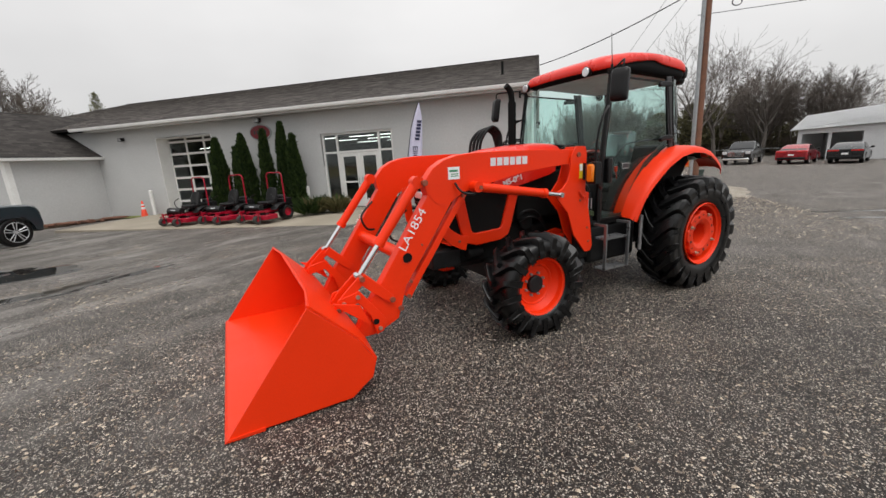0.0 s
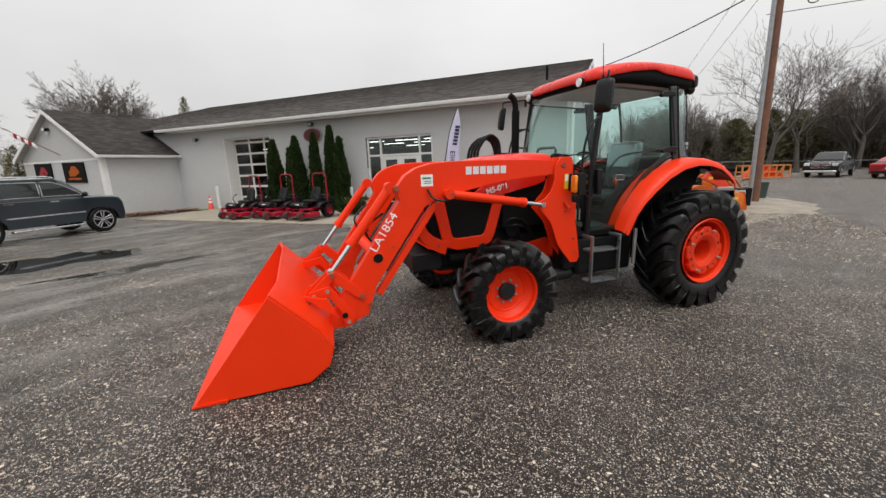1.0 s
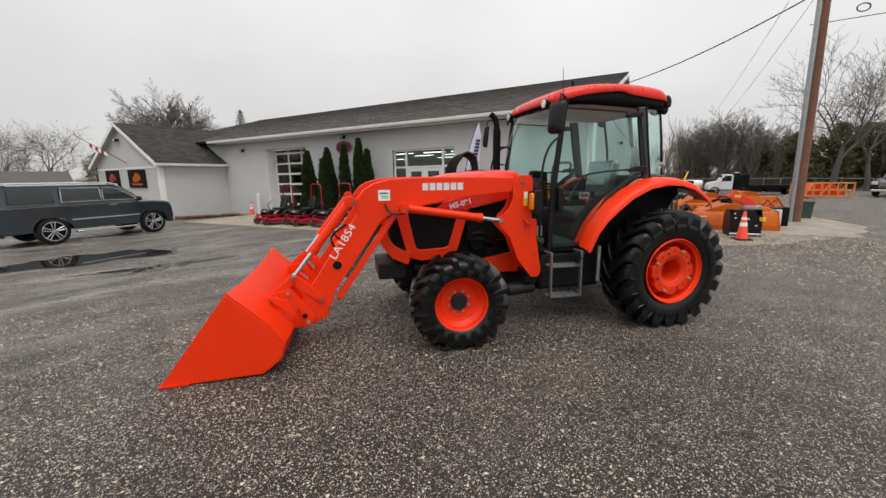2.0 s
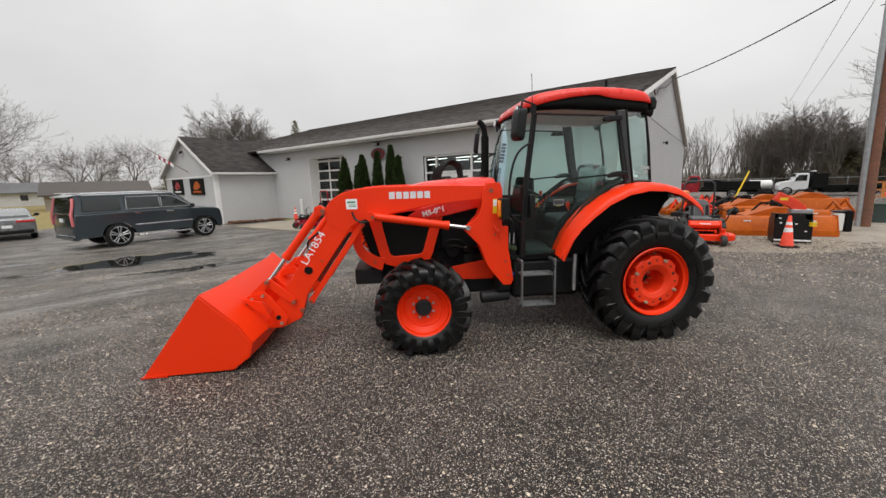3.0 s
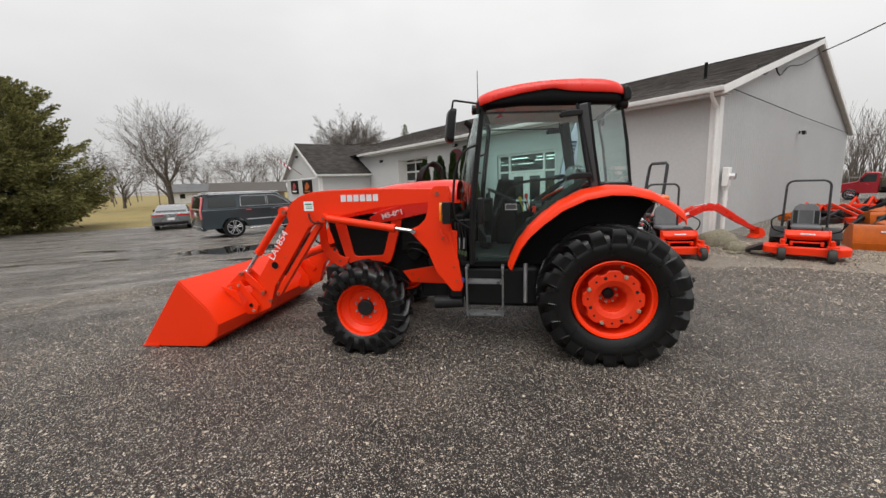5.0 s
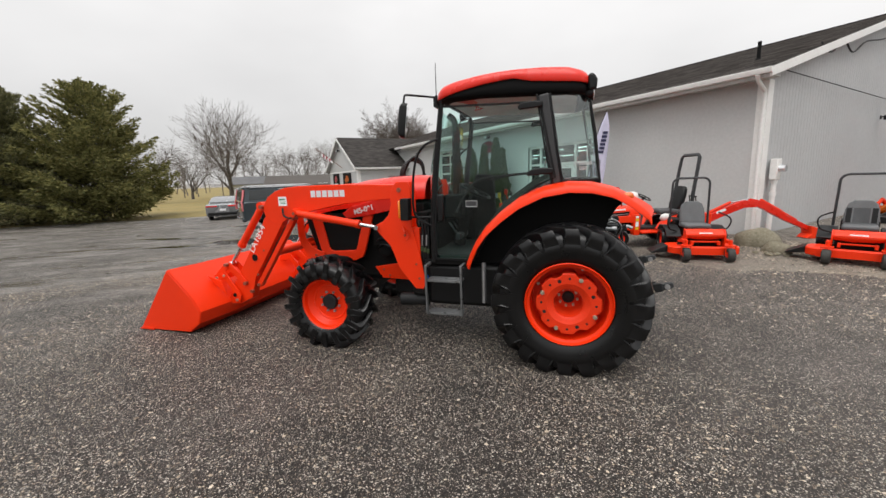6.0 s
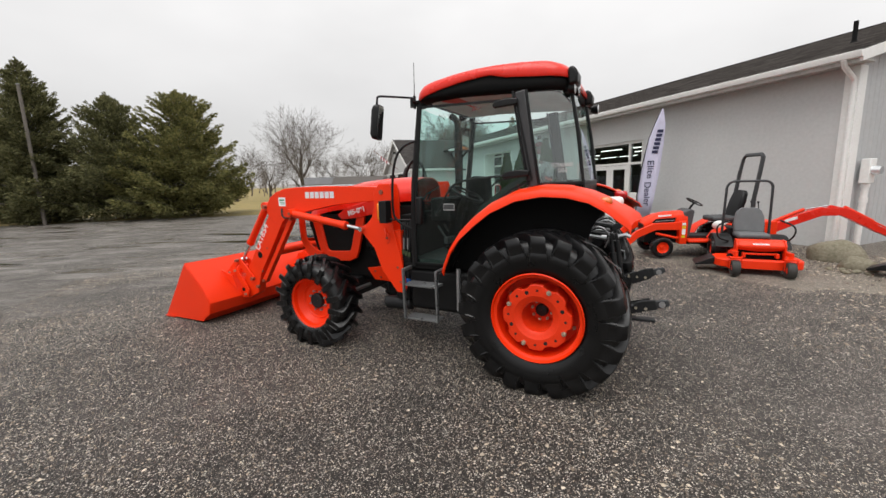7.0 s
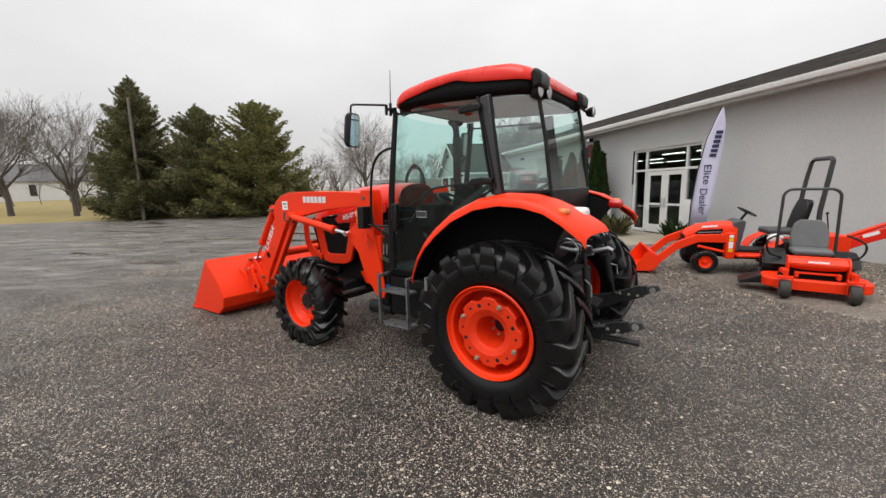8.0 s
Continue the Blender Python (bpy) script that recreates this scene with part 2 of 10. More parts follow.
def strip(bm, pts, w, y0, y1, mi=0, axis="y"):
    """A band along (x, z) points, as quads, thick from y0 to y1."""
    o = ribbon(pts, w)
    n = len(pts)
    L, R = o[:n], o[n:][::-1]

    def p(q, a):
        return {"y": (q[0], a, q[1]), "x": (a, q[0], q[1]), "z": (q[0], q[1], a)}[axis]
    V = [[bm.verts.new(p(q, a)) for q, a in ((L[i], y0), (R[i], y0), (R[i], y1), (L[i], y1))] for i in range(n)]
    for i in range(n - 1):
        for k in range(4):
            bm.faces.new((V[i][k], V[i][(k + 1) % 4], V[i + 1][(k + 1) % 4], V[i + 1][k])).material_index = mi
    bm.faces.new(V[0]).material_index = mi
    bm.faces.new(V[-1][::-1]).material_index = mi
    return bm


def loft(bm, rows, closed=False, caps=False, mi=0):
    R = [[bm.verts.new(p) for p in r] for r in rows]
    n = len(rows[0])
    for a, b in zip(R, R[1:]):
        for i in range(n if closed else n - 1):
            bm.faces.new((a[i], a[(i + 1) % n], b[(i + 1) % n], b[i])).material_index = mi
    if caps:
        bm.faces.new(R[0][::-1]).material_index = mi
        bm.faces.new(R[-1]).material_index = mi
    return bm


def sheet(bm, rows, t, mi=0, closed=False):
    """A lofted sheet with thickness t along its normals."""
    loft(bm, rows, closed, False, mi)
    bmesh.ops.recalc_face_normals(bm, faces=bm.faces)
    bmesh.ops.solidify(bm, geom=bm.faces[:], thickness=t)
    return bm


def lathe(bm, prof, seg=32, mi=0, closed=False):
    """Profile of (radius, y) turned about the y axis."""
    rows = []
    for k in range(seg):
        a = 2 * math.pi * k / seg
        rows.append([(r * math.cos(a), y, r * math.sin(a)) for r, y in prof])
    R = [[bm.verts.new(p) for p in r] for r in rows]
    n = len(prof)
    for k in range(seg):
        A, B = R[k], R[(k + 1) % seg]
        for i in range(n if closed else n - 1):
            j = (i + 1) % n
            bm.faces.new((A[i], A[j], B[j], B[i])).material_index = mi
    return bm


def ball(bm, c, r, sx=1, sy=1, sz=1, sub=2, mi=0):
    g = bmesh.ops.create_icosphere(bm, subdivisions=sub, radius=r, matrix=Matrix.Translation(c) @ Matrix.Diagonal((sx, sy, sz, 1)))
    for v in g["verts"]:
        for f in v.link_faces:
            f.material_index = mi
    return bm


def rrect(x0, x1, y0, y1, r, n=5):
    out = []
    for cx, cy, a0 in ((x1 - r, y1 - r, 0), (x0 + r, y1 - r, 90), (x0 + r, y0 + r, 180), (x1 - r, y0 + r, 270)):
        for k in range(n + 1):
            a = radians(a0 + 90 * k / n)
            out.append((cx + r * math.cos(a), cy + r * math.sin(a)))
    return out


def words(name, text, size, material, parent, m, label="", width=None, depth=0.001, bold=0.0):
    c = bpy.data.curves.new("letters", "FONT")
    c.body, c.size, c.extrude, c.align_x, c.align_y = text, size, depth, "CENTER", "CENTER"
    c.offset = bold
    tmp = bpy.data.objects.new("letters", c)
    me = bpy.data.meshes.new_from_object(tmp)
    bpy.data.objects.remove(tmp)
    bpy.data.curves.remove(c)
    me.materials.append(material)
    if width:
        xs = [v.co.x for v in me.vertices]
        k = width / (max(xs) - min(xs))
        for v in me.vertices:
            v.co.x *= k
    ob = new(name, me)
    ob.parent = parent
    ob.matrix_basis = m
    return tagged(ob, label)


B = bmesh.new


# ---- ground ----
def ground_z(x, y):
    """The lot falls gently towards the west."""
    k = -x - 1.0
    k = 0.0 if k <= -3 else ((k + 3) ** 2 / 12 if k < 3 else k)
    z = -0.019 * k
    lo = -0.019 * 25
    if x < -22:
        z = lo + (z - lo) * max(0.0, 1 - (-22 - x) / 8) ** 2 if x > -30 else lo
    edge = 13 + max(0.0, min(13.0, 0.8 * (y - 45)))
    if y > 27 and x < edge:
        z -= 0.9 * min(1.0, (y - 27) / 14) * min(1.0, (edge - x) / 3) * (1.0 if x > -40 else 0.0)
    return z


def lot_material(name="wet_gravel_asphalt", tint=None):
    m = bpy.data.materials.new(name)
    m.use_nodes = True
    n, l = m.node_tree.nodes, m.node_tree.links
    b = n["Principled BSDF"]
    geo = n.new("ShaderNodeNewGeometry")
    P = geo.outputs["Position"]

    def noise_tex(scale, detail=4, rough=0.55):
        k = n.new("ShaderNodeTexNoise")
        k.inputs["Scale"].default_value, k.inputs["Detail"].default_value, k.inputs["Roughness"].default_value = scale, detail, rough
        l.new(P, k.inputs["Vector"])
        return k.outputs["Fac"]

    def rng(v, a, c, lo=0.0, hi=1.0):
        k = n.new("ShaderNodeMapRange")
        k.inputs["From Min"].default_value, k.inputs["From Max"].default_value = a, c
        k.inputs["To Min"].default_value, k.inputs["To Max"].default_value = lo, hi
        l.new(v, k.inputs["Value"])
        return k.outputs[0]

    def mixc(f, A, C):
        k = n.new("ShaderNodeMix")
        k.data_type = "RGBA"
        l.new(f, k.inputs["Factor"])
        for s, v in ((6, A), (7, C)):
            if isinstance(v, tuple):
                k.inputs[s].default_value = (*v, 1)
            else:
                l.new(v, k.inputs[s])
        return k.outputs[2]

    def math2(op, A, C):
        k = n.new("ShaderNodeMath")
        k.operation = op
        for i, v in enumerate((A, C)):
            if isinstance(v, float):
                k.inputs[i].default_value = v
            else:
                l.new(v, k.inputs[i])
        return k.outputs[0]

    vor = n.new("ShaderNodeTexVoronoi")
    vor.inputs["Scale"].default_value = 60
    l.new(P, vor.inputs["Vector"])
    vor2 = n.new("ShaderNodeTexVoronoi")
    vor2.inputs["Scale"].default_value = 125
    l.new(P, vor2.inputs["Vector"])
    sp = n.new("ShaderNodeSeparateColor")
    l.new(vor.outputs["Color"], sp.inputs[0])
    sp2 = n.new("ShaderNodeSeparateColor")
    l.new(vor2.outputs["Color"], sp2.inputs[0])
    broad = noise_tex(0.22, 5, 0.6)
    mid = noise_tex(1.4, 5, 0.6)
    base = mixc(rng(mid, 0.35, 0.7), (0.014, 0.0105, 0.008), (0.042, 0.031, 0.0235))
    base = mixc(rng(noise_tex(0.6, 3), 0.55, 0.75), base, (0.066, 0.049, 0.036))
    sepx = n.new("ShaderNodeSeparateXYZ")
    l.new(P, sepx.inputs[0])
    # drier, paler grey stone to the east of the lot
    east = rng(math2("ADD", math2("ADD", sepx.outputs["X"], math2("MULTIPLY", sepx.outputs["Y"], 0.55)), math2("MULTIPLY", math2("SUBTRACT", broad, 0.5), 6.0)), 6.0, 12.0)
    base = mixc(math2("MULTIPLY", east, 0.55), base, (0.158, 0.137, 0.119))
    pale = math2("MULTIPLY", rng(sp.outputs["Red"], 0.50, 0.60), rng(vor.outputs["Distance"], 0.44, 0.36))
    pale2 = math2("MULTIPLY", rng(sp2.outputs["Green"], 0.52, 0.70), rng(vor2.outputs["Distance"], 0.42, 0.32))
    worn = rng(mid, 0.2, 0.6, 0.5, 1.0)
    c = mixc(math2("MULTIPLY", pale, worn), base, (0.92, 0.85, 0.75))
    c = mixc(math2("MULTIPLY", pale2, worn), c, (0.66, 0.58, 0.49))
    dark = math2("MAXIMUM", rng(sp.outputs["Blue"], 0.70, 0.90), rng(vor2.outputs["Distance"], 0.46, 0.66))
    c = mixc(math2("MULTIPLY", dark, 0.9), c, (0.009, 0.007, 0.006))
    # fine, silty and wetter surface towards the west; paler colour paints its wet sheen
    west = rng(math2("ADD", sepx.outputs["X"], math2("MULTIPLY", math2("SUBTRACT", broad, 0.5), 9.0)), 0.0, -5.0)
    c = mixc(math2("MULTIPLY", west, 0.24), c, (0.165, 0.147, 0.132))
    streak = n.new("ShaderNodeTexNoise")
    mpp = n.new("ShaderNodeMapping")
    mpp.vector_type = "TEXTURE"
    mpp.inputs["Rotation"].default_value, mpp.inputs["Scale"].default_value = (0, 0, radians(66)), (3.6, 0.8, 1)
    l.new(P, mpp.inputs[0])
    l.new(mpp.outputs[0], streak.inputs["Vector"])
    streak.inputs["Scale"].default_value, streak.inputs["Detail"].default_value = 1.0, 4
    damp = math2("MULTIPLY", rng(streak.outputs["Fac"], 0.50, 0.66), rng(west, 0.0, 1.0, 0.25, 1.0))
    c = mixc(math2("MULTIPLY", damp, 0.32), c, (0.066, 0.055, 0.047))
    # pale streaks: silt, and wet sheen put into the colour
    silt_sheen = n.new("ShaderNodeTexNoise")
    mps = n.new("ShaderNodeMapping")
    mps.vector_type = "TEXTURE"
    mps.inputs["Rotation"].default_value, mps.inputs["Scale"].default_value = (0, 0, radians(70)), (2.9, 0.95, 1)
    l.new(P, mps.inputs[0])
    l.new(mps.outputs[0], silt_sheen.inputs["Vector"])
    silt_sheen.inputs["Scale"].default_value, silt_sheen.inputs["Detail"].default_value, silt_sheen.inputs["Roughness"].default_value = 1.3, 6, 0.65
    film = math2("MULTIPLY", rng(silt_sheen.outputs["Fac"], 0.50, 0.64), west)
    c = mixc(math2("MULTIPLY", film, 0.48), c, (0.43, 0.40, 0.37))
    c = mixc(math2("MULTIPLY", east, 0.12), c, (0.240, 0.214, 0.190))
    if tint:
        c = mixc(math2("MULTIPLY", rng(mid, 0.3, 0.7, 0.6, 1.0), rng(sepx.outputs["X"], 1.8, 4.6, 0.22, 0.80)), c, tint)
    l.new(c, b.inputs["Base Color"])
    r = math2("SUBTRACT", rng(mid, 0.3, 0.7, 0.72, 0.50), math2("ADD", math2("MULTIPLY", damp, 0.33), math2("MULTIPLY", west, 0.14)))
    l.new(r, b.inputs["Roughness"])
    b.inputs["Specular IOR Level"].default_value = 0.5
    h = math2("ADD", math2("MULTIPLY", vor.outputs["Distance"], -0.8), math2("MULTIPLY", vor2.outputs["Distance"], -0.55))
    k = n.new("ShaderNodeBump")
    k.inputs["Distance"].default_value = 0.021
    l.new(rng(damp, 0.0, 1.0, 1.0, 0.06), k.inputs["Strength"])
    l.new(h, k.inputs["Height"])
    l.new(k.outputs[0], b.inputs["Normal"])
    return m


def grid_sheet(name, xs, ys, zf, material, label="", kind="structure"):
    bm = B()
    V = [[bm.verts.new((x, y, zf(x, y))) for y in ys] for x in xs]
    for i in range(len(xs) - 1):
        for j in range(len(ys) - 1):
            bm.faces.new((V[i][j], V[i + 1][j], V[i + 1][j + 1], V[i][j + 1]))
    ob = part(name, bm, material, label=label, kind=kind, angle=3)
    return ob


LOT = lot_material()
xs = [-2500, -800, -300, -120, -60] + [-40 + i for i in range(0, 69)] + [30, 34, 40, 60, 120, 300, 800, 2500]
ys = [-2500, -800, -300, -120, -60] + [-20 + 2 * i for i in range(0, 36)] + [60, 90, 150, 300, 800, 2500]
tagged(grid_sheet("ground", xs, ys, ground_z, LOT, "wet dark asphalt lot covered in fine loose gravel"), category="ground")

LAWN = mat("dormant_grass", (0.30, 0.215, 0.075), 0.9, scale=0.35, fine=6, alt=(0.16, 0.14, 0.045), bump=0.4, dist=0.03)
GRAVEL = lot_material("pale_gravel", (0.47, 0.41, 0.325))
CONCRETE = mat("concrete", (0.34, 0.30, 0.235), 0.75, scale=0.8, fine=30, alt=(0.22, 0.19, 0.145), bump=0.15)


def blob(cx, cy, rx, ry, rot, n, rough, seed, waves=6):
    """An uneven rounded outline."""
    rnd = random.Random(seed)
    ph = [rnd.uniform(0, 6.28) for _ in range(waves)]
    am = [rnd.uniform(0.3, 1.0) * rough / (k + 1) ** 0.7 for k in range(waves)]
    out = []
    for i in range(n):
        a = 2 * math.pi * i / n
        k = 1 + max(-0.8, sum(am[j] * math.sin((j + 2) * a + ph[j]) for j in range(waves)))
        x, y = rx * k * math.cos(a), ry * k * math.sin(a)
        c, s = math.cos(rot), math.sin(rot)
        out.append((cx + c * x - s * y, cy + s * x + c * y))
    return out


def patch(name, outline, dz, material, label, category, rise=0.0, kind="structure"):
    """A thin layer that lies on the ground; rise: how far its middle lies above its edge."""
    bm = B()
    n = len(outline)
    cx, cy = sum(p[0] for p in outline) / n, sum(p[1] for p in outline) / n
    rows = []
    for k in (1.0, 0.97, 0.85, 0.6, 0.3):
        d = dz * (0.0 if k == 1.0 else 1.0) + rise * (1 - k) - (0.02 if k == 1.0 else 0)
        rows.append([(cx + (x - cx) * k, cy + (y - cy) * k, ground_z(cx + (x - cx) * k, cy + (y - cy) * k) + d) for x, y in outline])
    R = [[bm.verts.new(p) for p in r] for r in rows]
    for a, b in zip(R, R[1:]):
        bridge(bm, a, b)
    bm.faces.new(R[-1])
    return tagged(part(name, bm, material, label=label, kind=kind, angle=3), category=category)


def ragged(outline, step, amp, seed):
    """The same outline in short steps, pushed in and out unevenly."""
    rnd = random.Random(seed)
    out, n = [], len(outline)
    for i in range(n):
        a, b = Vector(outline[i]), Vector(outline[(i + 1) % n])
        k = max(1, int((b - a).length / step))
        side = Vector(((b - a).y, -(b - a).x)).normalized()
        for j in range(k):
            p = a.lerp(b, j / k)
            d = amp * (noise.noise(Vector((p.x * 0.9, p.y * 0.9, seed))) + 0.5 * noise.noise(Vector((p.x * 3, p.y * 3, seed + 5)))) + rnd.uniform(-0.15, 0.15) * amp
            out.append(tuple(p + side * d))
    return out


# lawn to the west, beyond the kerbless edge of the lot
patch("lawn", [(-26.5, 4.0), (-28.5, 9), (-30, 18), (-45, 45), (-200, 90), (-260, -20), (-200, -220), (-60, -120), (-31, -40), (-29.8, -18), (-28.5, -6), (-27.2, 0.5)], 0.02, LAWN, "dormant yellow grass beside the lot", "lawn")
patch("gravel_bed", ragged([(-1.8, 16.3), (-1.9, 12.9), (-0.6, 12.2), (0.8, 11.9), (2.2, 12.1), (3.5, 12.9), (5.6, 14.0), (7.2, 15.3), (8.3, 16.6), (9.1, 18.3), (9.3, 20.0), (8.9, 22.0), (8.4, 25.0), (8.2, 30), (8.0, 42), (1.0, 42), (0.6, 30), (0.2, 20)], 0.3, 0.42, 4), 0.02, GRAVEL, "pale wet gravel bed beside the shop wall", "gravel", rise=0.05)


def water_material():
    m = bpy.data.materials.new("puddle_water")
    m.use_nodes = True
    n, l = m.node_tree.nodes, m.node_tree.links
    b = n["Principled BSDF"]
    b.inputs["Base Color"].default_value = (0.018, 0.016, 0.014, 1)
    b.inputs["Roughness"].default_value = 0.03
    b.inputs["Specular IOR Level"].default_value = 0.5
    t = n.new("ShaderNodeNewGeometry")
    k = n.new("ShaderNodeTexNoise")
    k.inputs["Scale"].default_value = 5
    l.new(t.outputs["Position"], k.inputs["Vector"])
    u = n.new("ShaderNodeBump")
    u.inputs["Strength"].default_value, u.inputs["Distance"].default_value = 0.03, 0.01
    l.new(k.outputs["Fac"], u.inputs["Height"])
    l.new(u.outputs[0], b.inputs["Normal"])
    return m


WATER = water_material()
for cx, cy, rx, ry, rot, rg, seed in ((-9.2, 6.0, 1.62, 1.22, 1.15, 0.20, 3), (-6.35, 6.3, 0.95, 0.34, 1.2, 0.42, 4), (-9.7, 3.3, 1.1, 0.22, 1.1, 0.34, 5), (-7.0, 5.25, 0.30, 0.09, 1.1, 0.3, 21), (-12.5, 3.2, 1.6, 0.3, 0.9, 0.3, 8), (-9.1, -3.5, 1.5, 0.2, 1.0, 0.34, 22), (-21.0, -6.1, 1.2, 0.35, 1.2, 0.3, 23), (8.9, 13.15, 1.0, 0.07, 0.05, 0.3, 15), (8.6, 12.15, 0.8, 0.09, 0.05, 0.3, 16)):
    patch("puddle", blob(cx, cy, rx, ry, rot, 96, rg, seed, 14), 0.006, WATER, "shallow dark rain puddle on the lot", "puddle")


# ---- shop building ----
def wall_material():
    m = mat("grey_stucco", (0.57, 0.575, 0.57), 0.8, scale=0.5, fine=14, alt=(0.50, 0.505, 0.50), bump=0.12, dist=0.01)
    return m


STUCCO = wall_material()
SIDING = mat("pale_siding", (0.50, 0.51, 0.515), 0.6, scale=0.4, fine=12, alt=(0.43, 0.44, 0.445), bump=0.05)
TRIM = mat("white_trim", (0.88, 0.88, 0.865), 0.45, scale=1.2, fine=20, alt=(0.78, 0.775, 0.75))
SOFFIT = mat("soffit", (0.46, 0.45, 0.43), 0.6, scale=2)


def shingle_material():
    m = bpy.data.materials.new("asphalt_shingles")
    m.use_nodes = True
    n, l = m.node_tree.nodes, m.node_tree.links
    b = n["Principled BSDF"]
    t = n.new("ShaderNodeTexCoord")
    br = n.new("ShaderNodeTexBrick")
    br.inputs["Scale"].default_value = 1.0
    br.inputs["Brick Width"].default_value, br.inputs["Row Height"].default_value = 0.33, 0.14
    br.inputs["Mortar Size"].default_value = 0.008
    br.inputs["Color1"].default_value, br.inputs["Color2"].default_value = (0.026, 0.0235, 0.022, 1), (0.060, 0.054, 0.050, 1)
    br.inputs["Mortar"].default_value = (0.02, 0.018, 0.017, 1)
    l.new(t.outputs["UV"], br.inputs["Vector"])
    nz = n.new("ShaderNodeTexNoise")
    nz.inputs["Scale"].default_value, nz.inputs["Detail"].default_value = 0.7, 5
    l.new(t.outputs["Object"], nz.inputs["Vector"])
    x = n.new("ShaderNodeMix")
    x.data_type, x.blend_type = "RGBA", "MULTIPLY"
    x.inputs["Factor"].default_value = 0.7
    l.new(br.outputs["Color"], x.inputs[6])
    r = n.new("ShaderNodeMapRange")
    r.inputs["To Min"].default_value, r.inputs["To Max"].default_value = 0.7, 1.35
    l.new(nz.outputs["Fac"], r.inputs["Value"])
    l.new(r.outputs[0], x.inputs[7])
    l.new(x.outputs[2], b.inputs["Base Color"])
    b.inputs["Roughness"].default_value = 0.9
    b.inputs["Specular IOR Level"].default_value = 0.2
    k = n.new("ShaderNodeBump")
    k.inputs["Strength"].default_value, k.inputs["Distance"].default_value = 0.6, 0.01
    l.new(br.outputs["Fac"], k.inputs["Height"])
    k.invert = True
    l.new(k.outputs[0], b.inputs["Normal"])
    return m


SHINGLE = shingle_material()


def roof_slab(name, corners, t, parent, label=""):
    """A roof plane from eave (two corners) to ridge (two corners), with real-size coordinates for its courses."""
    bm = B()
    uv = bm.loops.layers.uv.new("uv")
    a, b, c, d = [Vector(p) for p in corners]
    nrm = (b - a).cross(d - a).normalized()
    top = [bm.verts.new(p) for p in (a, b, c, d)]
    bot = [bm.verts.new(p - nrm * t) for p in (a, b, c, d)]
    f = bm.faces.new(top)
    bm.faces.new(bot[::-1])
    for i in range(4):
        bm.faces.new((top[i], bot[i], bot[(i + 1) % 4], top[(i + 1) % 4]))
    u = (b - a).normalized()
    w = nrm.cross(u)
    for f in bm.faces:
        for lp in f.loops:
            q = lp.vert.co - a
            lp[uv].uv = (q.dot(u), q.dot(w))
    return part(name, bm, SHINGLE, parent, label)


def tab_material(name, single):
    """Granule-coated shingle; each tab has its own shade."""
    m = mat(name, (0.155, 0.141, 0.132), 0.92, scale=1.2, fine=120, alt=(0.098, 0.089, 0.084), bump=0.3, spec=0.18, dist=0.003)
    n, l = m.node_tree.nodes, m.node_tree.links
    src = n.new("ShaderNodeObjectInfo").outputs["Random"] if single else n.new("ShaderNodeNewGeometry").outputs["Random Per Island"]
    r = n.new("ShaderNodeMapRange")
    r.inputs["To Min"].default_value, r.inputs["To Max"].default_value = 0.55, 1.45
    l.new(src, r.inputs["Value"])
    x = n.new("ShaderNodeMix")
    x.data_type, x.blend_type = "RGBA", "MULTIPLY"
    x.inputs["Factor"].default_value = 1.0
    b = n["Principled BSDF"]
    l.new(b.inputs["Base Color"].links[0].from_socket, x.inputs[6])
    l.new(r.outputs[0], x.inputs[7])
    l.new(x.outputs[2], b.inputs["Base Color"])
    return m


TABS = [(0, 0, 0.013), (0.322, 0, 0.013), (0.322, 0.15, 0.003), (0, 0.15, 0.003), (0, 0, 0.001), (0.322, 0, 0.001)]


def shingle_tabs(roof, origin, along, up, length, slope, near):
    """Courses of tabs on a roof plane; those near its end are pieces of their own."""
    o, u, w = Vector(origin), Vector(along).normalized(), Vector(up).normalized()
    nrm = u.cross(w)
    rnd = random.Random(8)
    me = bpy.data.meshes.new("shingle")
    me.from_pydata(TABS, [], [(0, 1, 2, 3), (4, 5, 1, 0), (4, 0, 3), (5, 2, 1)])
    me.materials.append(tab_material("shingle_tab", True))
    V, F = [], []
    for r in range(int(slope / 0.142)):
        c, x = 0, -(r % 3) * 0.11 - rnd.uniform(0, 0.05)
        while x < length - 0.33:
            x += 0.33
            p = o - u * (x + 0.26) + w * (r * 0.142 + rnd.uniform(-0.003, 0.003)) + nrm * 0.004
            c += 1
            if c <= near[0] and r < near[1]:
                ob = new("shingle", me)
                ob.matrix_basis = Matrix(((u.x, w.x, nrm.x, p.x), (u.y, w.y, nrm.y, p.y), (u.z, w.z, nrm.z, p.z), (0, 0, 0, 1)))
                ob.parent = roof
            else:
                k = len(V)
                V += [p + u * a + w * b + nrm * d for a, b, d in TABS]
                F += [(k, k + 1, k + 2, k + 3), (k + 4, k + 5, k + 1, k), (k + 4, k, k + 3), (k + 5, k + 2, k + 1)]
    me2 = bpy.data.meshes.new("roof_covering")
    me2.from_pydata([tuple(v) for v in V], [], F)
    me2.materials.append(tab_material("shingle_course", False))
    ob = new("roof_covering", me2)
    ob.parent = roof
    tagged(ob, "dark overlapping asphalt shingles", kind="stuff")


shop = thing("shop_building", pose(0, 16.46, 0, 0, -0.73, 0), "long grey stucco dealership shop with a dark shingle roof", "building")
EX, WX = 1.12, -30.2          # the gable walls
D, EZ, RY, RZ = 22.4, 3.98, 11.22, 7.40
SL = (RZ - 4.10) / (RY + 0.53)
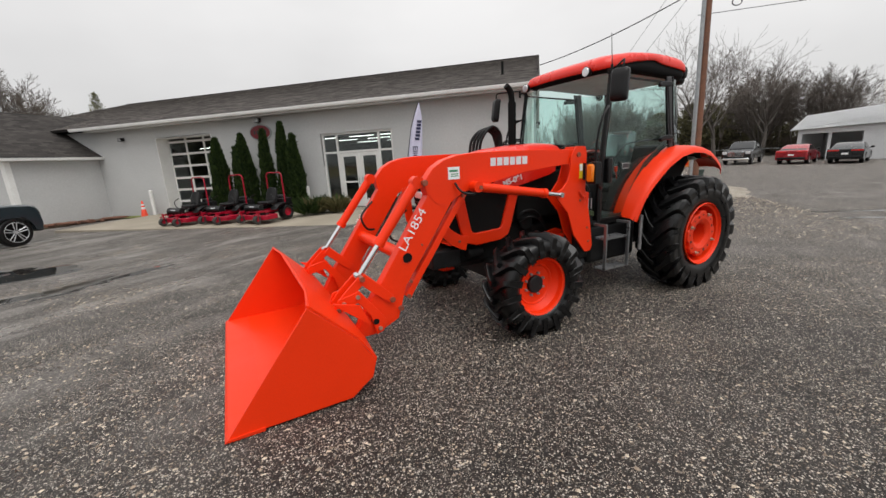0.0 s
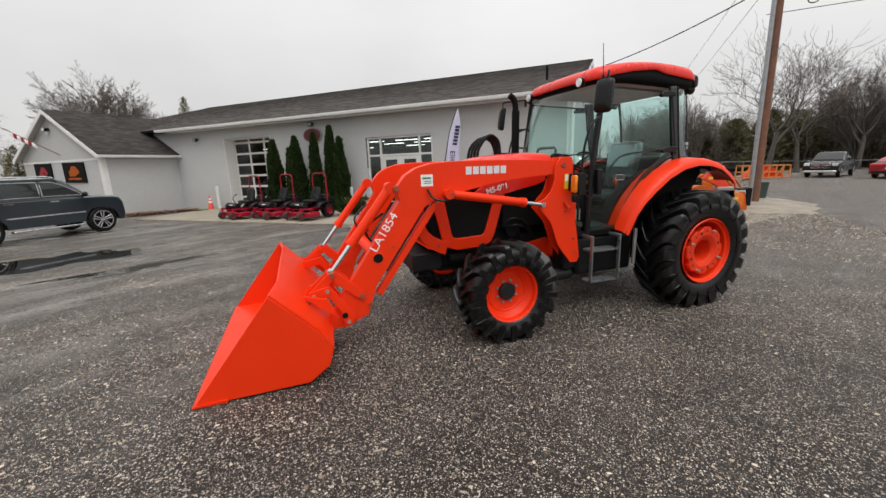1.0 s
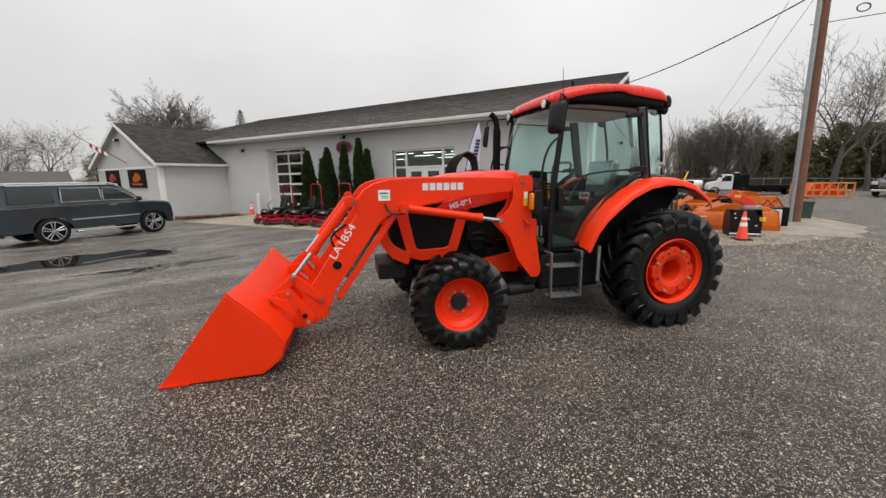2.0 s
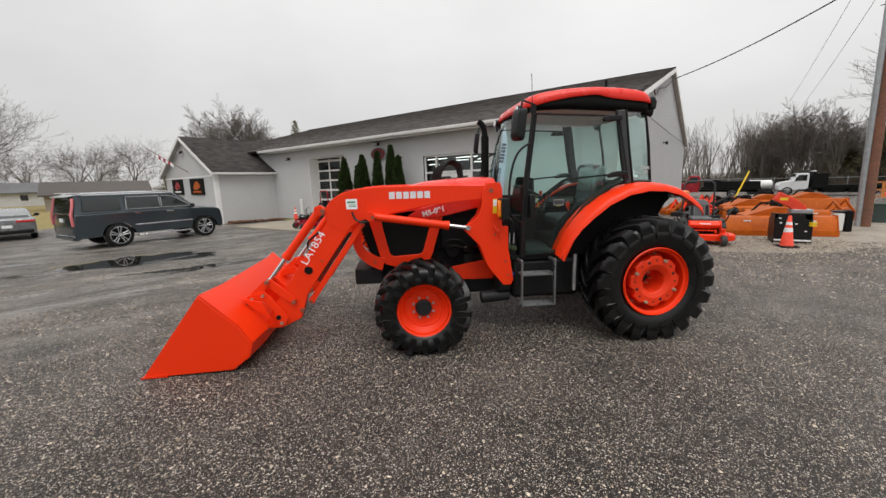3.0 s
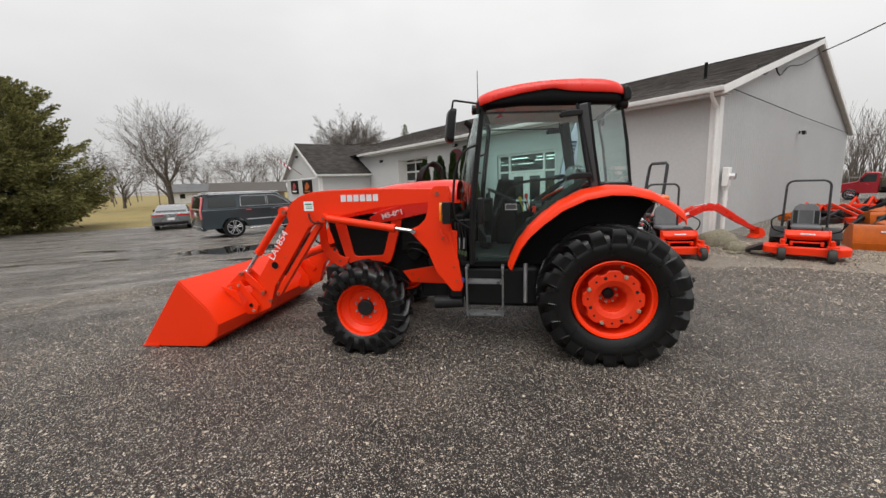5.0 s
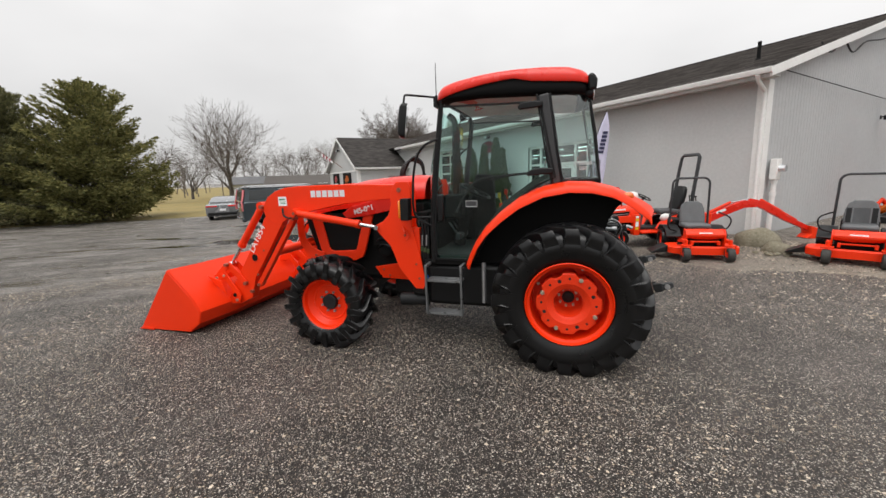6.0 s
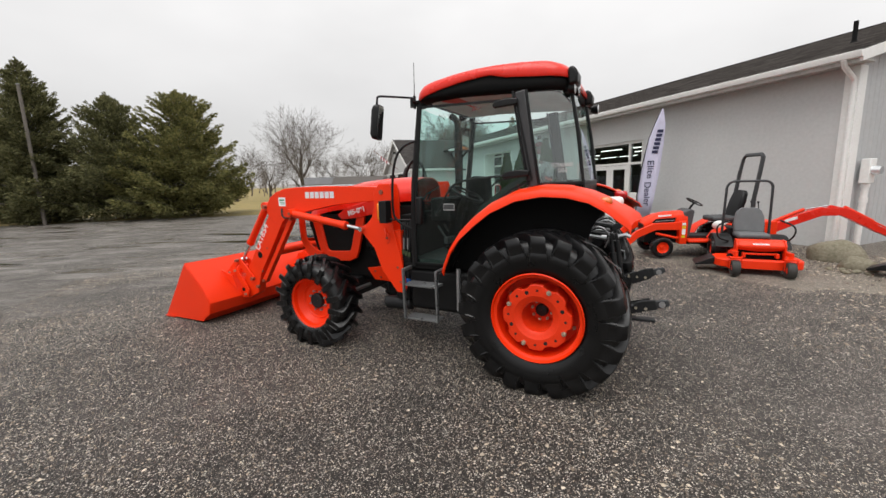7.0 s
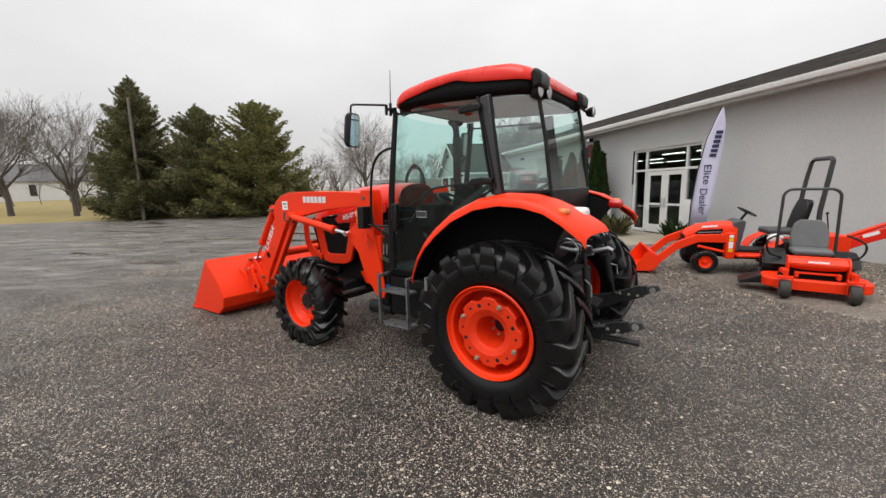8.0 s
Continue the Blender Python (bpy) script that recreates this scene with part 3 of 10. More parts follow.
G0, G1, GT = -15.6, -12.55, 3.40      # overhead door
W0, W1, WT = -7.28, -4.20, 3.00       # entry glazing


def wall_run(bm, x0, x1, y, z0, z1, t=0.25, holes=()):
    """A wall along x with openings that go through it."""
    x = x0
    for h0, h1, hz0, hz1 in holes:
        box(bm, x, h0, y, y + t, z0, z1)
        if hz0 > z0:
            box(bm, h0, h1, y, y + t, z0, hz0)
        box(bm, h0, h1, y, y + t, hz1, z1)
        x = h1
    box(bm, x, x1, y, y + t, z0, z1)


bm = B()
wall_run(bm, WX, EX, 0, -0.5, EZ, holes=((G0, G1, -0.5, GT), (W0, W1, -0.5, WT)))
bmesh.ops.remove_doubles(bm, verts=bm.verts, dist=0.0005)
part("front_wall", bm, STUCCO, shop, "smooth painted grey stucco front wall")
bm = B()
box(bm, WX, EX, D, D + 0.25, -0.5, EZ)
part("back_wall", bm, STUCCO, shop)
gz = lambda y: 4.10 + SL * (min(y, 2 * RY - y) + 0.53) - 0.14
for nm, x0 in (("gable_wall", EX - 0.25), ("far_gable_wall", WX)):
    bm = B()
    prism(bm, [(0.252, -0.5), (D - 0.002, -0.5), (D - 0.002, gz(D)), (RY, gz(RY)), (0.252, gz(0.25))], x0 + 0.004, x0 + 0.25, "x")
    part(nm, bm, SIDING, shop)
# ribbed siding on the gable: upright ribs
bm = B()
yy = 0.10
while yy < D:
    prism(bm, [(yy, -0.3), (yy + 0.05, -0.3), (yy + 0.05, gz(yy + 0.05) - 0.02), (yy, gz(yy) - 0.02)], EX, EX + 0.0035, "x")
    yy += 0.20
part("siding_ribs", bm, SIDING, shop, "upright ribs of the gable siding")
main_roof = roof_slab("roof", [(WX - 0.25, -0.53, 4.10), (EX + 0.25, -0.53, 4.10), (EX + 0.25, RY, RZ), (WX - 0.25, RY, RZ)], 0.10, shop, "dark brown-grey asphalt shingle roof slope")
roof_slab("roof", [(EX + 0.25, 2 * RY + 0.53, 4.10), (WX - 0.25, 2 * RY + 0.53, 4.10), (WX - 0.25, RY, RZ), (EX + 0.25, RY, RZ)], 0.10, shop)
bm = B()
cyl(bm, (WX - 0.25, RY, RZ + 0.0), (EX + 0.25, RY, RZ + 0.0), 0.05, seg=6)
part("ridge_cap", bm, SHINGLE, shop)
bm = B()
box(bm, -19.0, EX + 0.24, -0.51, -0.47, 3.86, 4.02)
box(bm, -19.0, EX + 0.24, -0.47, -0.005, 3.90, 3.93)
part("fascia", bm, SOFFIT, shop, "beige soffit and fascia under the eave")
bm = B()
prism(bm, [(-0.515, 4.07), (-0.64, 4.075), (-0.64, 4.04), (-0.61, 3.95), (-0.515, 3.94)], -19.75, EX + 0.27, "x")
part("gutter", bm, TRIM, shop, "long white eaves gutter", bevel=0.006)
for s in (0, 1):
    bm = B()
    y0, y1 = (-0.53, RY) if s == 0 else (2 * RY + 0.53, RY)
    prism(bm, [(y0, 4.085), (y1, RZ - 0.012), (y1, RZ - 0.22), (y0, 3.87)], EX + 0.21, EX + 0.262, "x")
    part("rake_board", bm, TRIM, shop, "white rake board along the gable")
bm = B()
prism(bm, [(-0.5, 3.93), (RY, RZ - 0.16), (2 * RY + 0.5, 3.93), (2 * RY + 0.5, 3.90), (RY, RZ - 0.20), (-0.5, 3.90)], EX + 0.02, EX + 0.21, "x")
part("rake_soffit", bm, SOFFIT, shop)
bm = B()
box(bm, EX - 0.20, EX + 0.035, -0.035, 0.0, -0.3, 3.90)
box(bm, EX, EX + 0.035, 0.0, 0.26, -0.3, 3.90)
part("corner_board", bm, TRIM, shop, "white corner board", bevel=0.004)
bm = B()
tube(bm, [(EX - 0.02, -0.58, 3.95), (EX - 0.02, -0.5, 3.82), (EX - 0.02, -0.12, 3.62), (EX - 0.02, -0.09, 3.4), (EX - 0.02, -0.09, 0.1), (EX - 0.02, -0.25, 0.0)], 0.05, 8)
part("downspout", bm, TRIM, shop, "white downspout at the corner")
bm = B()
cyl(bm, (-0.10, 2.45, 4.7), (-0.10, 2.45, 5.45), 0.05, seg=10)
cyl(bm, (-0.10, 2.45, 4.85), (-0.10, 2.45, 4.98), 0.16, 0.06, seg=12)
part("vent_pipe", bm, MATTE, shop, "short dark vent pipe on the roof")
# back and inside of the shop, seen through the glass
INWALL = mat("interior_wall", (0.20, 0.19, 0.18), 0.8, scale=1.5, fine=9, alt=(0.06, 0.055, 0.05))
TUBE = glow("fluorescent_tube", (1.0, 0.98, 0.90), 7.0)
bm = B()
box(bm, -18.9, EX - 0.26, 0.26, 12.0, -0.02, 0.0)
part("shop_floor", bm, CONCRETE, shop)
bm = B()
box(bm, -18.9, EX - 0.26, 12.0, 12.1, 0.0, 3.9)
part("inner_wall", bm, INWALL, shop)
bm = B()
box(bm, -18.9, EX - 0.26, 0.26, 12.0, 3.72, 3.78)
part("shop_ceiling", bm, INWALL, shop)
for lx in (-16.4, -14.8, -13.2, -9.5, -7.6, -6.0, -4.4, -2.8):
    for ly in (3.2, 5.4, 8.2):
        bm = B()
        box(bm, lx, lx + 1.25, ly, ly + 0.07, 3.03, 3.055)
        part("tube_light", bm, TUBE, shop, "lit fluorescent tube under the shop ceiling")
# overhead door, set back in its opening
bm = B()
box(bm, G0 - 0.01, G0 + 0.03, 0.0, 0.66, -0.3, GT)
box(bm, G1 - 0.03, G1 + 0.01, 0.0, 0.66, -0.3, GT)
box(bm, G0, G1, 0.0, 0.66, GT - 0.02, GT + 0.03)
part("door_reveal", bm, TRIM, shop, "white reveal of the overhead door")
od = B()
gy = 0.62
nC, nR = 3, 6
cw, rh = (G1 - G0 - 0.06) / nC, (GT - 0.12) / nR
for i in range(nC + 1):
    x = G0 + 0.03 + cw * i
    box(od, x - 0.045, x + 0.045, gy - 0.03, gy + 0.03, -0.05, GT)
for j in range(nR + 1):
    z = -0.05 + rh * j + (0.0 if j else 0.03)
    for i in range(nC):
        x = G0 + 0.03 + cw * i
        box(od, x + 0.045, x + cw - 0.045, gy - 0.025, gy + 0.025, z - 0.05, z + 0.05)
overhead = part("overhead_door", od, WHITEPAINT, shop, "white sectional overhead door with clear glass panels")
for j in range(nR):
    for i in range(nC):
        x, z = G0 + 0.03 + cw * i, -0.05 + rh * j
        bm = B()
        box(bm, x + 0.05, x + cw - 0.05, gy - 0.004, gy + 0.004, z + 0.055, z + rh - 0.055)
        part("pane", bm, SHOPGLASS, overhead).visible_shadow = False
# entry: frame with transom and side lights, two glazed leaves
bars = []
for a, b_, c, d in ((W0, W0 + 0.08, 0, WT), (W1 - 0.08, W1, 0, WT), (W0 + 0.08, W1 - 0.08, WT - 0.08, WT), (-6.66, -6.58, 0, WT - 0.08), (-4.84, -4.76, 0, WT - 0.08)):
    bars.append((a, b_, 0.06, 0.18, c, d))
for a, b_ in ((W0 + 0.08, -6.66), (-6.58, -4.84), (-4.76, W1 - 0.08)):
    bars.append((a, b_, 0.065, 0.175, 2.20, 2.28))
for a, b_ in ((W0 + 0.08, -6.66), (-4.76, W1 - 0.08)):
    bars.append((a, b_, 0.065, 0.175, 0.0, 0.10))
entry = part("entry_window", box(B(), *bars[0]), WHITEPAINT, shop, "white framed entry glazing with a transom", bevel=0.005)
for q in bars[1:]:
    part("frame_bar", box(B(), *q), WHITEPAINT, entry, bevel=0.005)
for a, b_, c, d in ((W0 + 0.08, -6.66, 0.10, 2.20), (-4.76, W1 - 0.08, 0.10, 2.20), (W0 + 0.08, -6.66, 2.28, WT - 0.08), (-6.58, -4.84, 2.28, WT - 0.08), (-4.76, W1 - 0.08, 2.28, WT - 0.08)):
    bm = B()
    box(bm, a, b_, 0.115, 0.123, c, d)
    part("pane", bm, SHOPGLASS, entry).visible_shadow = False
for x0, x1, hx in ((-6.575, -5.715, -5.79), (-5.705, -4.845, -5.63)):
    bm = B()
    box(bm, x0, x0 + 0.15, 0.08, 0.14, 0.02, 2.19)
    box(bm, x1 - 0.15, x1, 0.08, 0.14, 0.02, 2.19)
    box(bm, x0 + 0.15, x1 - 0.15, 0.08, 0.14, 0.02, 0.30)
    box(bm, x0 + 0.15, x1 - 0.15, 0.08, 0.14, 2.05, 2.19)
    box(bm, x0 + 0.15, x1 - 0.15, 0.085, 0.135, 1.0, 1.07)
    leaf = part("door", bm, WHITEPAINT, shop, "closed white glazed entrance door leaf", bevel=0.004)
    bm = B()
    box(bm, x0 + 0.15, x1 - 0.15, 0.106, 0.113, 0.30, 2.05)
    part("pane", bm, SHOPGLASS, leaf).visible_shadow = False
    bm = B()
    tube(bm, [(hx, 0.08, 0.92), (hx, 0.03, 0.95), (hx, 0.03, 1.22), (hx, 0.08, 1.25)], 0.014, 8)
    part("door_handle", bm, STEEL, leaf, "steel pull handle")
# wing with its own gable
wing = thing("office_wing", pose(0, 16.46, 0, 0, -0.73, 0), "grey stucco office wing with a gabled shingle roof", "building")
wx0, wx1, wy, wez, wrx, wrz = -25.85, -19.2, -3.55, 2.80, -22.52, 5.02
wzf = lambda x: wrz - 0.10 - abs(x - wrx) * (wrz - wez) / (wx1 + 0.28 - wrx)
bm = B()
prism(bm, [(wx0, -0.6), (wx1, -0.6), (wx1, wzf(wx1)), (wrx, wzf(wrx)), (wx0, wzf(wx0))], wy, wy + 0.22)
part("gable_wall", bm, STUCCO, wing)
bm = B()
box(bm, wx1 - 0.22, wx1, wy + 0.222, -0.004, -0.6, wzf(wx1))
part("side_wall", bm, STUCCO, wing)
part("side_wall", box(B(), wx0, wx0 + 0.22, wy + 0.222, -0.004, -0.6, wzf(wx0)), STUCCO, wing)
roof_slab("roof", [(wx1 + 0.28, wy - 0.28, wez), (wx1 + 0.28, 4.5, wez), (wrx, 4.5, wrz), (wrx, wy - 0.28, wrz)], 0.09, wing, "dark asphalt shingle slope")
roof_slab("roof", [(wx0 - 0.28, 4.5, wez), (wx0 - 0.28, wy - 0.28, wez), (wrx, wy - 0.28, wrz), (wrx, 4.5, wrz)], 0.09, wing)
for sx, e in ((1, wx1 + 0.28), (-1, wx0 - 0.28)):
    bm = B()
    prism(bm, [(e, wez - 0.01), (wrx, wrz - 0.01), (wrx, wrz - 0.2), (e, wez - 0.2)], wy - 0.30, wy - 0.26)
    part("rake_board", bm, TRIM, wing)
    bm = B()
    prism(bm, [(e - sx * 0.02, wez - 0.10), (wrx, wrz - 0.10), (wrx, wrz - 0.14), (e - sx * 0.02, wez - 0.14)], wy - 0.26, wy)
    part("rake_soffit", bm, SOFFIT, wing)
bm = B()
prism(bm, [(wx1 + 0.27, wez - 0.02), (wx1 + 0.39, wez - 0.02), (wx1 + 0.37, wez - 0.13), (wx1 + 0.27, wez - 0.14)], wy - 0.3, -0.02)
box(bm, wx1, wx1 + 0.27, wy - 0.26, -0.02, wez - 0.14, wez - 0.11)
part("gutter", bm, TRIM, wing, "white gutter of the wing")
bm = B()
box(bm, wx1 - 0.24, wx1 + 0.03, wy - 0.03, wy, -0.5, 2.65)
box(bm, wx1, wx1 + 0.03, wy, wy + 0.16, -0.5, 2.65)
part("corner_board", bm, TRIM, wing)
bm = B()
box(bm, wx0, wx1 - 0.24, wy - 0.02, wy, 2.56, 2.66)
part("band_board", bm, TRIM, wing)
# concrete walk before the shop
tagged(part("pavement", box(B(), -16.2, -2.2, -4.35, 0.0, -0.25, -0.005, m=pose(0, 16.46, 0, 0, -0.73, 0)), CONCRETE, label="tan concrete walk before the shop entry", kind="structure", bevel=0.02), category="pavement")


# ---- tractor ----
def tyre_mesh(bm, R, r, w, lh, seg=72):
    """The carcass of an agricultural tyre about the y axis, with a bulging sidewall and a bead ridge."""
    c = R - lh
    h = c - r
    prof = [(r, -w * 0.40), (r + 0.012, -w * 0.445), (r + 0.026, -w * 0.455), (r + 0.034, -w * 0.470), (r + h * 0.30, -w * 0.515), (r + h * 0.48, -w * 0.530), (r + h * 0.66, -w * 0.532), (r + h * 0.82, -w * 0.512), (c - 0.022, -w * 0.465), (c - 0.006, -w * 0.38), (c, -w * 0.2), (c + 0.004, 0)]
    prof = prof + [(a, -b) for a, b in prof[-2::-1]]
    return lathe(bm, prof, seg)


def bar_tyre(bm, R, r, w, lugs, lh, lw, sweep, seg=36):
    """A small tyre whose low bar lugs are part of its one mesh."""
    tyre_mesh(bm, R, r, w, lh, seg)
    c = R - lh
    for side in (1, -1):
        for k in range(lugs):
            a0 = 2 * math.pi * (k + (0.5 if side < 0 else 0)) / lugs
            rows = []
            for yf, ri, ro, sf in ((-0.02, c, R, 0.0), (0.14, c - 0.002, R, 0.22), (0.32, c - 0.006, R - 0.004, 0.62), (0.46, c - 0.02, R - 0.016, 0.95), (0.525, c - 0.05, R - 0.045, 1.0)):
                a, y = a0 + sweep * sf, side * yf * w
                rows.append([(rr * math.cos(a + d / rr), y, rr * math.sin(a + d / rr)) for rr, d in ((ri - 0.01, -lw * 0.62), (ro, -lw * 0.42), (ro, lw * 0.42), (ri - 0.01, lw * 0.62))])
            loft(bm, rows, closed=True, caps=True)
    return bm


def lug_mesh(R, w, lh, lw, sweep, flare, side, reach):
    """One bar lug at angle 0: narrow at the middle of the tread, wider towards the shoulder, its blunt end run out on the sidewall."""
    c = R - lh
    st = [(-0.03, c, R, 0.0), (0.06, c, R, 0.09), (0.16, c - 0.001, R - 0.001, 0.29), (0.26, c - 0.003, R - 0.003, 0.52), (0.36, c - 0.007, R - 0.005, 0.76), (0.45, c - 0.02, R - 0.009, 0.95), (0.515, c - 0.045, R - 0.020, 1.03), (0.548, c - 0.085, R - 0.024 - 0.34 * reach, 1.07), (0.556, c - 0.12, R - 0.030 - 0.68 * reach, 1.10), (0.542, c - 0.15, R - 0.034 - reach, 1.12)]
    rows = []
    for yf, ri, ro, sf in st:
        hw = lw * (0.92 + (flare - 0.92) * min(1.0, sf) ** 1.7)
        ri = min(ri - 0.015, ro - 0.012)
        rows.append([(rr * math.cos(d / rr + sweep * sf), side * yf * w, rr * math.sin(d / rr + sweep * sf)) for rr, d in ((ri, -hw * 0.58), (ro - 0.005, -hw * 0.47), (ro, -hw * 0.41), (ro, hw * 0.41), (ro - 0.005, hw * 0.47), (ri, hw * 0.58))])
    bm = loft(B(), rows, closed=True, caps=True)
    bmesh.ops.recalc_face_normals(bm, faces=bm.faces)
    sharp(bm, 0.45)
    me = bpy.data.meshes.new("lug")
    bm.to_mesh(me)
    bm.free()
    me.materials.append(TYRE)
    return me


def lugs_on(wheel, meshes, n):
    for side, me in zip((1, -1), meshes):
        for k in range(n):
            ob = new("lug", me)
            ob.parent = wheel
            ob.matrix_basis = Matrix.Rotation(2 * math.pi * (k + (0.5 if side < 0 else 0)) / n, 4, "Y")


REAR_LUGS = [lug_mesh(0.714, 0.44, 0.060, 0.084, 0.32, 1.45, s, 0.075) for s in (1, -1)]
FRONT_LUGS = [lug_mesh(0.528, 0.345, 0.056, 0.050, 0.27, 1.10, s, 0.030) for s in (1, -1)]
tractor = thing("tractor", pose(2.54, 7.825, 0, 0, 0, 221.95), "large orange farm tractor with enclosed cab and front loader", "tractor")


def sides(fn):
    for s in (1, -1):
        fn(s)


def rear_wheel(s):
    """Deep rim with a bolted centre disc; the dished face looks outwards."""
    r = 0.375
    m = pose(0, s * 0.93, 0.672) @ Matrix.Diagonal((1, s, 1, 1))
    bm = B()
    lathe(bm, [(r + 0.005, 0.225), (r + 0.014, 0.215), (r, 0.20), (r - 0.03, 0.185), (r - 0.038, 0.05), (r - 0.045, -0.16), (r, -0.2), (r + 0.012, -0.21), (r + 0.01, -0.19), (r - 0.03, -0.15), (r - 0.025, 0.04), (r - 0.02, 0.17)], 56, closed=True)
    wheel = part("rear_wheel", bm, ORANGE, tractor, "orange rear rim", m=m)
    # lobed centre disc: eight lobes round a deep conical hub
    bm = B()
    N = 96
    lob = []
    for q in range(N):
        a = 2 * math.pi * q / N
        k = math.cos(8 * a)
        lob.append(0.274 + 0.013 * max(-1.0, min(1.0, 4.0 * k + 1.6)))
    prof = [(0.128, -0.02), (0.134, 0.050), (0.150, 0.064), (0.165, 0.068), (0.19, 0.082), (0.97, 0.082), (1.0, 0.074), (1.0, 0.04), (0.96, 0.03), (0.94, -0.15)]
    rows = []
    for q in range(N + 1):
        a = 2 * math.pi * (q % N) / N
        L = lob[q % N]
        rows.append([((r_ if r_ < 0.5 else r_ * L) * math.cos(a), y_, (r_ if r_ < 0.5 else r_ * L) * math.sin(a)) for r_, y_ in prof])
    loft(bm, rows)
    bmesh.ops.remove_doubles(bm, verts=bm.verts, dist=0.0004)
    deep = pose(0, 0.112, 0)
    disc = part("wheel_disc", bm, ORANGE2, wheel, "orange lobed wheel centre", angle=0.5, m=deep)
    bm = B()
    lathe(bm, [(0.338, 0.016), (0.27, 0.016), (0.20, 0.004), (0.12, 0.004), (0.12, -0.02), (0.338, -0.012)], 48, closed=True)
    part("wheel_web", bm, ORANGE2, wheel, m=pose(0, -0.05, 0))
    bm = B()
    lathe(bm, [(0.001, -0.16), (0.105, -0.16), (0.116, -0.145), (0.122, -0.03), (0.130, 0.048), (0.136, 0.046), (0.13, -0.17), (0.001, -0.19)], 32)
    part("hub", bm, ORANGE2, wheel, "recessed hub", m=deep)
    bm = B()
    lathe(bm, [(0.001, -0.125), (0.040, -0.125), (0.055, -0.135), (0.057, -0.17)], 24)
    part("axle_end", bm, CAST, wheel, m=deep)
    for k in range(4):
        a = 2 * math.pi * k / 4 + 0.42
        for rr, y, rb in ((0.250, 0.082, 0.021), (0.304, -0.146, 0.016)):
            bm = B()
            x, z = rr * math.cos(a), rr * math.sin(a)
            cyl(bm, (x, y, z), (x, y + 0.016, z), rb, seg=6)
            cyl(bm, (x, y + 0.016, z), (x, y + 0.040, z), rb * 0.5, seg=8)
            part("bolt", bm, ZINC, wheel, m=deep)
        a += math.pi / 4
        # thin dark discs on the face paint the shade of its holes
        for da in (0.0, 0.39, -0.39):
            bm = B()
            rh = 0.225 if da == 0.0 else 0.238
            x, z = rh * math.cos(a + da), rh * math.sin(a + da)
            cyl(bm, (x, 0.078, z), (x, 0.0832, z), 0.017 if da == 0.0 else 0.011, seg=12)
            part("disc_hole_shade", bm, CAST, wheel, m=deep)
    for k in range(8):
        a = 2 * math.pi * k / 8 + 0.2
        bm = B()
        cyl(bm, (0.086 * math.cos(a), -0.16, 0.086 * math.sin(a)), (0.086 * math.cos(a), -0.136, 0.086 * math.sin(a)), 0.013, seg=6)
        cyl(bm, (0.086 * math.cos(a), -0.136, 0.086 * math.sin(a)), (0.086 * math.cos(a), -0.120, 0.086 * math.sin(a)), 0.007, seg=8)
        part("bolt", bm, ZINC, wheel, m=deep)
    part("tyre", tyre_mesh(B(), 0.714, r - 0.005, 0.44, 0.060), TYRE, wheel, "black rear tyre carcass", angle=1.2)
    lugs_on(wheel, REAR_LUGS, 20)


def front_wheel(s):
    r = 0.292
    m = pose(2.575, s * 0.955, 0.484) @ Matrix.Diagonal((1, s, 1, 1))
    bm = B()
    lathe(bm, [(r + 0.004, 0.15), (r + 0.012, 0.142), (r, 0.13), (r - 0.02, 0.12), (r - 0.025, 0.07), (r - 0.05, 0.045), (0.215, 0.020), (0.208, 0.026), (0.200, 0.024), (0.19, 0.010), (0.13, 0.004), (0.001, 0.004), (0.001, -0.01), (0.20, -0.005), (r - 0.03, 0.02), (r - 0.03, -0.11), (r, -0.14), (r + 0.012, -0.15), (r + 0.012, -0.14), (r - 0.02, -0.1), (r - 0.012, 0.10)], 48, closed=False)
    wheel = part("front_wheel", bm, ORANGE, tractor, "orange front rim", m=m)
    bm = B()
    lathe(bm, [(0.001, 0.045), (0.078, 0.045), (0.088, 0.038), (0.090, 0.004)], 28)
    part("hub", bm, CAST, wheel, "dark hub cap")
    for k in range(8):
        a = 2 * math.pi * (k + 0.5) / 8
        bm = B()
        x, z = 0.116 * math.cos(a), 0.116 * math.sin(a)
        cyl(bm, (x, 0.004, z), (x, 0.022, z), 0.015, seg=6)
        cyl(bm, (x, 0.022, z), (x, 0.036, z), 0.008, seg=8)
        part("bolt", bm, STEEL, wheel)
    part("tyre", tyre_mesh(B(), 0.528, r - 0.004, 0.345, 0.056, 64), TYRE, wheel, "black front tyre carcass", angle=1.2)
    lugs_on(wheel, FRONT_LUGS, 17)


sides(rear_wheel)
sides(front_wheel)

# frame, engine, axles
bm = B()
box(bm, -0.25, 1.35, -0.27, 0.27, 0.42, 0.98)
box(bm, 1.35, 2.1, -0.24, 0.24, 0.40, 0.92)
box(bm, -0.42, -0.2, -0.24, 0.24, 0.42, 1.02)
part("transmission", bm, CAST, tractor, "dark cast transmission housing", bevel=0.03)
bm = B()
box(bm, 2.0, 3.05, -0.27, 0.27, 0.62, 1.42)
for k in range(5):
    box(bm, 2.08 + 0.17 * k, 2.17 + 0.17 * k, 0.272, 0.31, 0.95 + 0.05 * (k % 2), 1.3)
cyl(bm, (2.15, 0.28, 0.98), (2.15, 0.35, 0.98), 0.09, seg=18)
cyl(bm, (2.75, 0.28, 0.72), (2.95, 0.3, 0.72), 0.06, seg=14)
part("engine", bm, MATTE, tractor, "black engine block behind open side panels", bevel=0.012)
bm = B()
